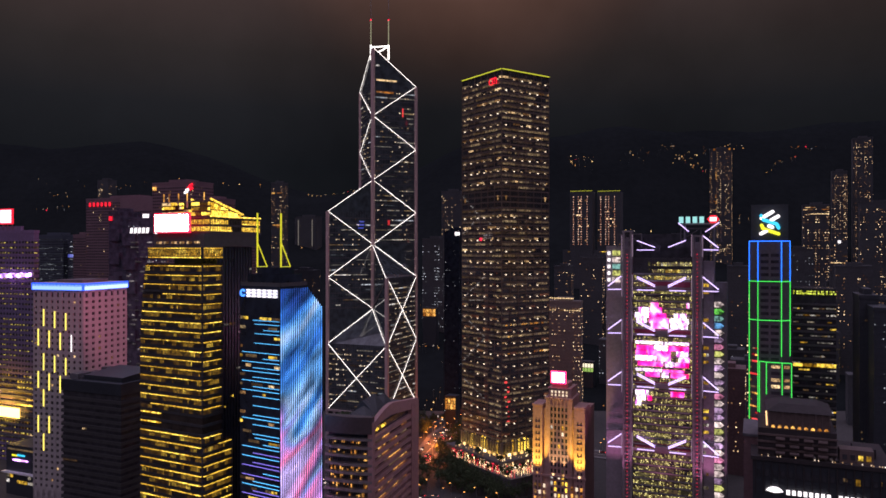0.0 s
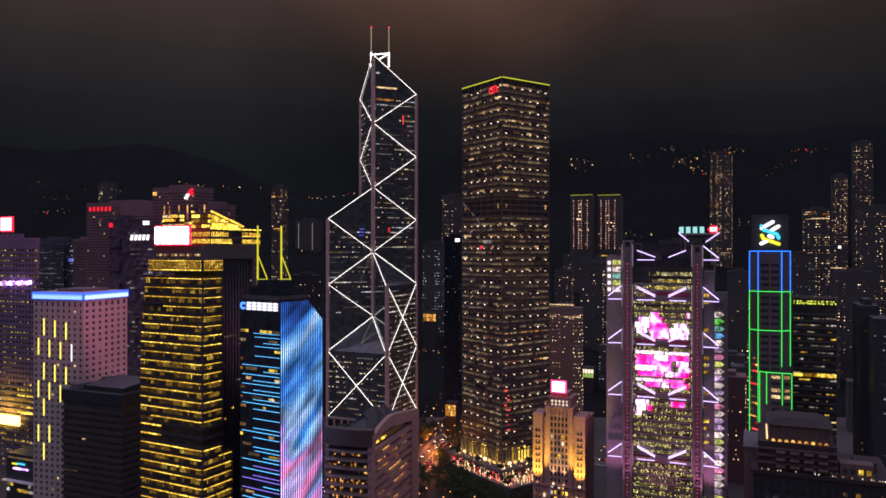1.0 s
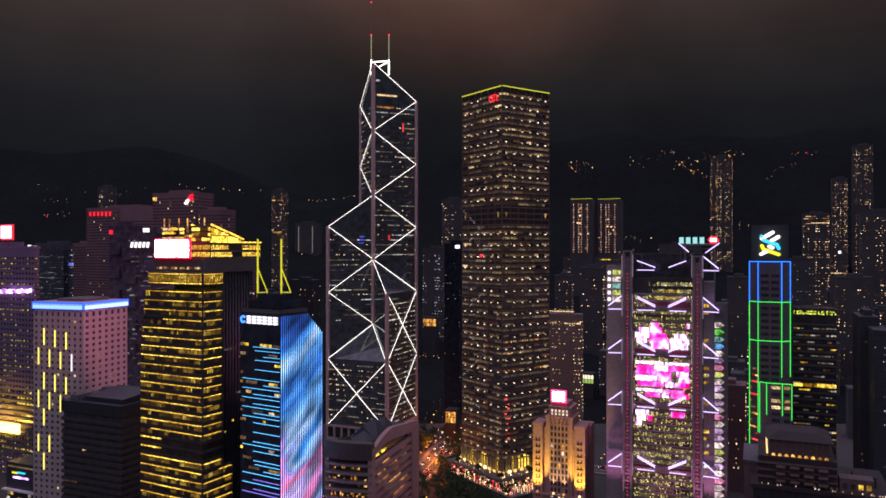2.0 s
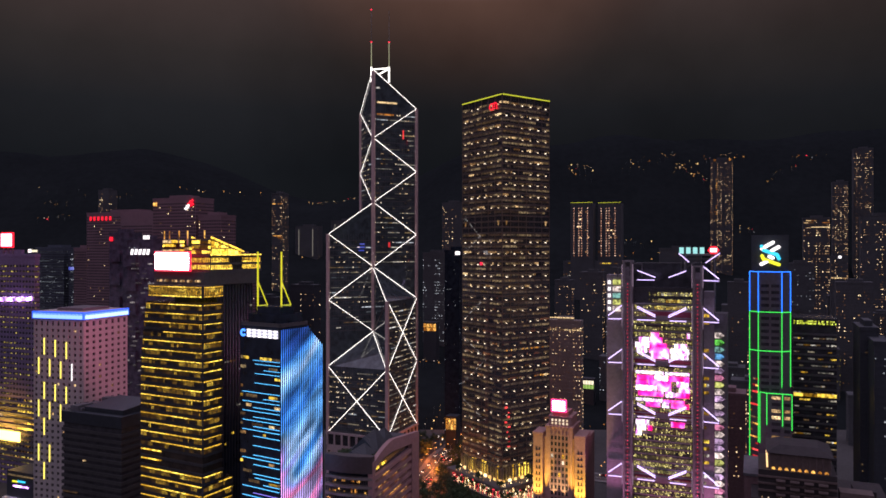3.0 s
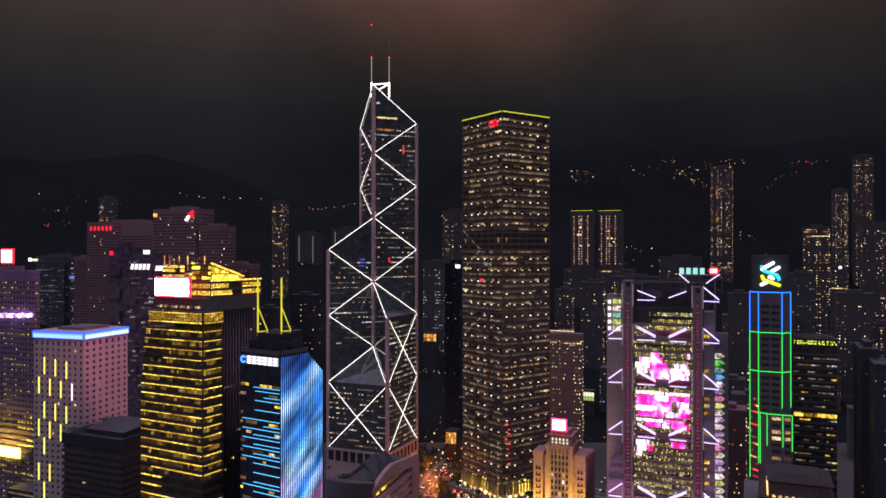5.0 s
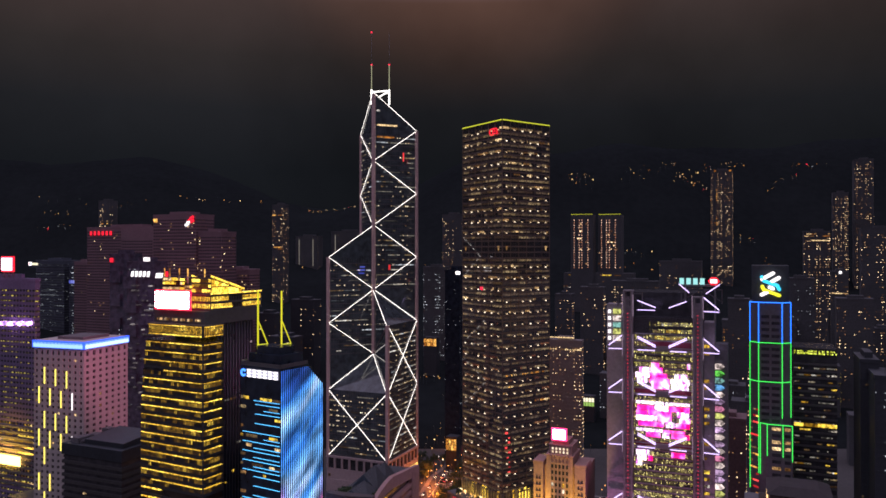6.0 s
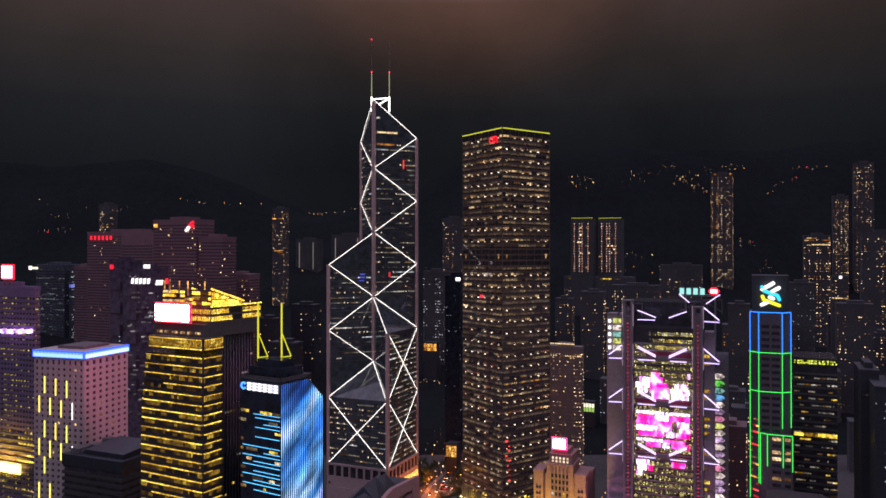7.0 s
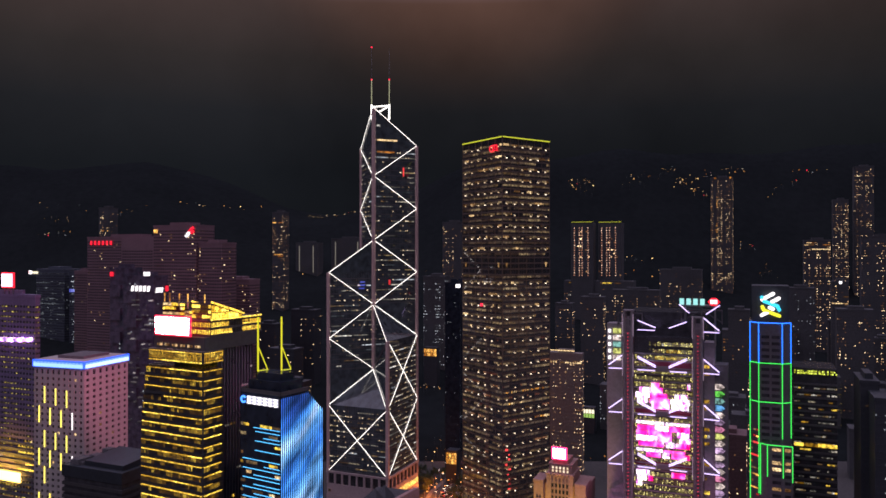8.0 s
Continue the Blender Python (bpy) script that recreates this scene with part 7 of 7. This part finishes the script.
def tree(seed, tall, wide):
    random.seed(seed)
    th = tagged(new("tree"), "dark broad-leaved street tree in lamp light", "tree", "trees of the square")
    bm = bmesh.new()
    prev = None
    for i in range(5):
        z, r = tall * 0.5 * i / 4, 0.35 * (1 - 0.15 * i)
        ring = [bm.verts.new((r * math.cos(2 * math.pi * k / 7) + 0.1 * i * math.sin(seed), r * math.sin(2 * math.pi * k / 7), z)) for k in range(7)]
        if prev:
            for k in range(7):
                bm.faces.new((prev[k], prev[(k + 1) % 7], ring[(k + 1) % 7], ring[k]))
        prev = ring
    tips = []
    for k in range(6):
        t = 2 * math.pi * k / 6 + random.uniform(-0.3, 0.3)
        tip = Vector((wide * 0.6 * math.cos(t), wide * 0.6 * math.sin(t), tall * random.uniform(0.55, 0.9)))
        beam(bm, (0, 0, tall * 0.42), tip, 0.12, 5)
        tips.append(tip)
    part("trunk", bm, MAT["bark"], th)
    bm = bmesh.new()
    for k in range(420):
        c = random.choice(tips) + Vector((random.gauss(0, wide * 0.24), random.gauss(0, wide * 0.24), random.gauss(0, tall * 0.11)))
        s = random.uniform(0.25, 0.6)
        q = Euler((random.uniform(0, 3), random.uniform(0, 3), random.uniform(0, 6))).to_matrix()
        vs = [bm.verts.new(c + q @ Vector(p)) for p in ((-s, -s * 0.5, 0), (s, -s * 0.5, 0.1), (s * 0.7, s * 0.6, 0), (-s * 0.7, s * 0.6, -0.1))]
        bm.faces.new(vs)
    part("crown", bm, MAT["leaf"], th)
    return th


def lay_streets():
    lampost = street_lamp()
    first = True
    k = 0
    for path in (ROAD_A, ROAD_B, ROAD_C):
        for x, y, t in along(path, 17.0):
            for side in (-1, 1):
                k += 1
                nx, ny = -math.sin(t) * 8.0 * side, math.cos(t) * 8.0 * side
                m = pose(x + nx, y + ny, ground_height(x, y) + 0.28, 0, 0, math.degrees(t) - 90 * side)
                if first:
                    lampost.matrix_world, first = m, False
                else:
                    copy_thing(lampost, m)
                if path is ROAD_B and y < 720 and x + nx > -13 and k % 2 == 0 and math.hypot(x + nx - 8, y + ny - 645) > 40:
                    glow_lamp("lantern_light", (x + nx * 0.7, y + ny * 0.7, ground_height(x, y) + 9.6), 15000, (1.0, 0.24, 0.03), 0.6)
    for x, y in ((-2, 572), (-6, 548)):
        glow_lamp("lantern_light", (x, y, ground_height(x, y) + 9.6), 13000, (1.0, 0.24, 0.03), 0.6)
    random.seed(3)
    makes = [car("car_dark"), car("car_white"), car("car_red")]
    used = set()
    for path in (ROAD_A, ROAD_B, ROAD_C):
        for x, y, t in along(path, 9.0):
            for lane in (-5.0, -1.8, 1.8, 5.0):
                if random.random() < (0.72 if path is ROAD_B else 0.55):
                    continue
                nx, ny = -math.sin(t) * lane, math.cos(t) * lane
                m = pose(x + nx + random.uniform(-1.5, 1.5), y + ny, ground_height(x, y) + 0.12, 0, 0, math.degrees(t) + (0 if lane < 0 else 180))
                i = random.choice((0, 0, 1, 2, 2))
                if i in used:
                    copy_thing(makes[i], m)
                else:
                    makes[i].matrix_world = m
                    used.add(i)
    random.seed(4)
    kinds = [tree(1, 11, 4.2), tree(2, 9, 3.6), tree(5, 13, 5.0)]
    spots = []
    while len(spots) < 78:
        x, y = random.uniform(-34, 60), random.uniform(470, 660)
        if any(math.hypot(x - a, y - b) < 5.5 for a, b in spots):
            continue
        if min(math.hypot(x - a, y - b) for path in (ROAD_A, ROAD_B, ROAD_C) for a, b, t in along(path, 4.0)) < 11.6:
            continue
        dx, dy = x - 40.9, y - 511.0
        lx, ly = dx * 0.819 + dy * 0.574, -dx * 0.574 + dy * 0.819
        if -19 < lx < 54 and -32 < ly < 54:
            continue
        dx, dy = x + 42, y - 547.5
        lx, ly = dx * 0.391 + dy * 0.921, -dx * 0.921 + dy * 0.391
        if -6 < lx < 58 and -6 < ly < 58:
            continue
        dx, dy = x - 87.6, y - 445
        lx, ly = dx * 0.391 + dy * 0.921, -dx * 0.921 + dy * 0.391
        if -7 < lx < 34 and -6 < ly < 42:
            continue
        if y < 505 and x > 10 and random.random() < 0.6:
            continue
        spots.append((x, y))
    for i, (x, y) in enumerate(spots):
        m = pose(x, y, ground_height(x, y) - 0.05, 0, 0, random.uniform(0, 360))
        if i < 3:
            kinds[i].matrix_world = m
        else:
            copy_thing(kinds[i % 3], m)


lay_streets()


def terrace_trees():
    """Trees and small lamps round the podium terrace of the square tower."""
    random.seed(14)
    kinds = [tree(7, 5.4, 2.4), tree(9, 4.4, 2.0)]
    base = pose(40.9, 511.0, 19.9, 0, 0, 35)
    spots = [(-8.2, -8.2), (-8.2, 40), (40, -8.2), (-8.4, 16), (18, -8.4)]
    for i, (x, y) in enumerate(spots):
        m = base @ pose(x, y, 0, 0, 0, random.uniform(0, 360))
        if i < 2:
            kinds[i].matrix_world = m
        else:
            copy_thing(kinds[i % 2], m)
    low = [(-12 + random.uniform(-1.5, 1.0), -22 + i * 6.5) for i in range(10)] + [(-10 + i * 5.2, -18 + random.uniform(-7, 5)) for i in range(11)]
    for i, (x, y) in enumerate(low):
        copy_thing(kinds[i % 2], base @ pose(x, y, -5.93, 0, 0, random.uniform(0, 360)))
    tall = [tree(12, 15, 5.2), tree(13, 13, 4.6)]
    rim = [(-20 + random.uniform(-2.5, 0.5), -30 + i * 6.0) for i in range(13)] + [(-16 + i * 9.5, -34 + random.uniform(-1.0, 1.0)) for i in range(6)] + [(-27 + random.uniform(-2, 2), -24 + i * 7.5) for i in range(7)]
    for i, (x, y) in enumerate(rim):
        p = base @ Vector((x, y, 0))
        m = pose(p.x, p.y, ground_height(p.x, p.y) - 0.05, 0, 0, random.uniform(0, 360))
        if i < 2:
            tall[i].matrix_world = m
        else:
            copy_thing(tall[i % 2], m)
    bm = bmesh.new()
    for i in range(46):
        x, y = random.choice(((random.uniform(-9, 46), random.uniform(-9, -2)), (random.uniform(-9, -2), random.uniform(-9, 46))))
        p = base @ Vector((x, y, random.uniform(0.1, 1.2)))
        q = random.uniform(0.1, 0.24)
        box(bm, p.x - q, p.x + q, p.y - q, p.y + q, 19.9, p.z + q * 2)
    tagged(new("garden_lamps", mesh_of("garden_lamps", bm, MAT["spark_warm"])), "small warm garden lamps on the podium terrace", "lamps", kind="stuff")


terrace_trees()


def square_lights():
    """Strings of red, amber and white lanterns over the forecourt terrace."""
    random.seed(17)
    base = pose(40.9, 511.0, 14.0, 0, 0, 35)
    for mat, n, label in (("red_dot", 90, "small red lanterns on short posts on the forecourt"), ("spark_warm", 190, "small amber lanterns on short posts on the forecourt"), ("spark", 110, "small white lamps on short posts on the forecourt")):
        bm = bmesh.new()
        for k in range(n):
            x, y = random.choice(((random.uniform(-14, 44), random.uniform(-26, -11)), (random.uniform(-14, 44), random.uniform(-26, -11)), (random.uniform(-14.5, -11), random.uniform(-24, 42))))
            h, q = random.uniform(0.5, 5.5), random.choice((0.12, 0.15, 0.2, 0.3))
            box(bm, x - q, x + q, y - q, y + q, h, h + 2 * q, base)
            box(bm, x - 0.05, x + 0.05, y - 0.05, y + 0.05, 0, h, base)
        tagged(new("forecourt_lanterns", mesh_of("forecourt_lanterns", bm, MAT[mat])), label, "lanterns", kind="stuff")


square_lights()


def build_kiosk():
    th = site("pavilion", (-262.0, 480.0), 67, "low pavilion with coloured sign lines and a lit canopy", "pavilion")
    bm = bmesh.new()
    box(bm, 0, 18, 0, 34, 0, 34)
    part("wall", bm, MAT["dark_block"], th)
    m = face_b(34)
    for x, w, z, key in ((6, 5, 27, "sign_yellow"), (11, 7, 27.4, "sign_skyblue"), (7, 14, 24, "band_lilac"), (2, 24, 31, "win_dim")):
        bm = bmesh.new()
        box(bm, x, x + w, -0.6, -0.1, z, z + 1.0, m)
        part("sign_line", bm, MAT[key], th)
    bm = bmesh.new()
    box(bm, -1, 30, -3, 0, 16, 16.8, m)
    part("canopy", bm, MAT["white_frame"], th)
    lit_rows(th, m, 34, 10, [9, 12.5], 2.4, [MAT["win_pale"], MAT["win_yellow"]], 0.6, 0.8, 3)


build_kiosk()
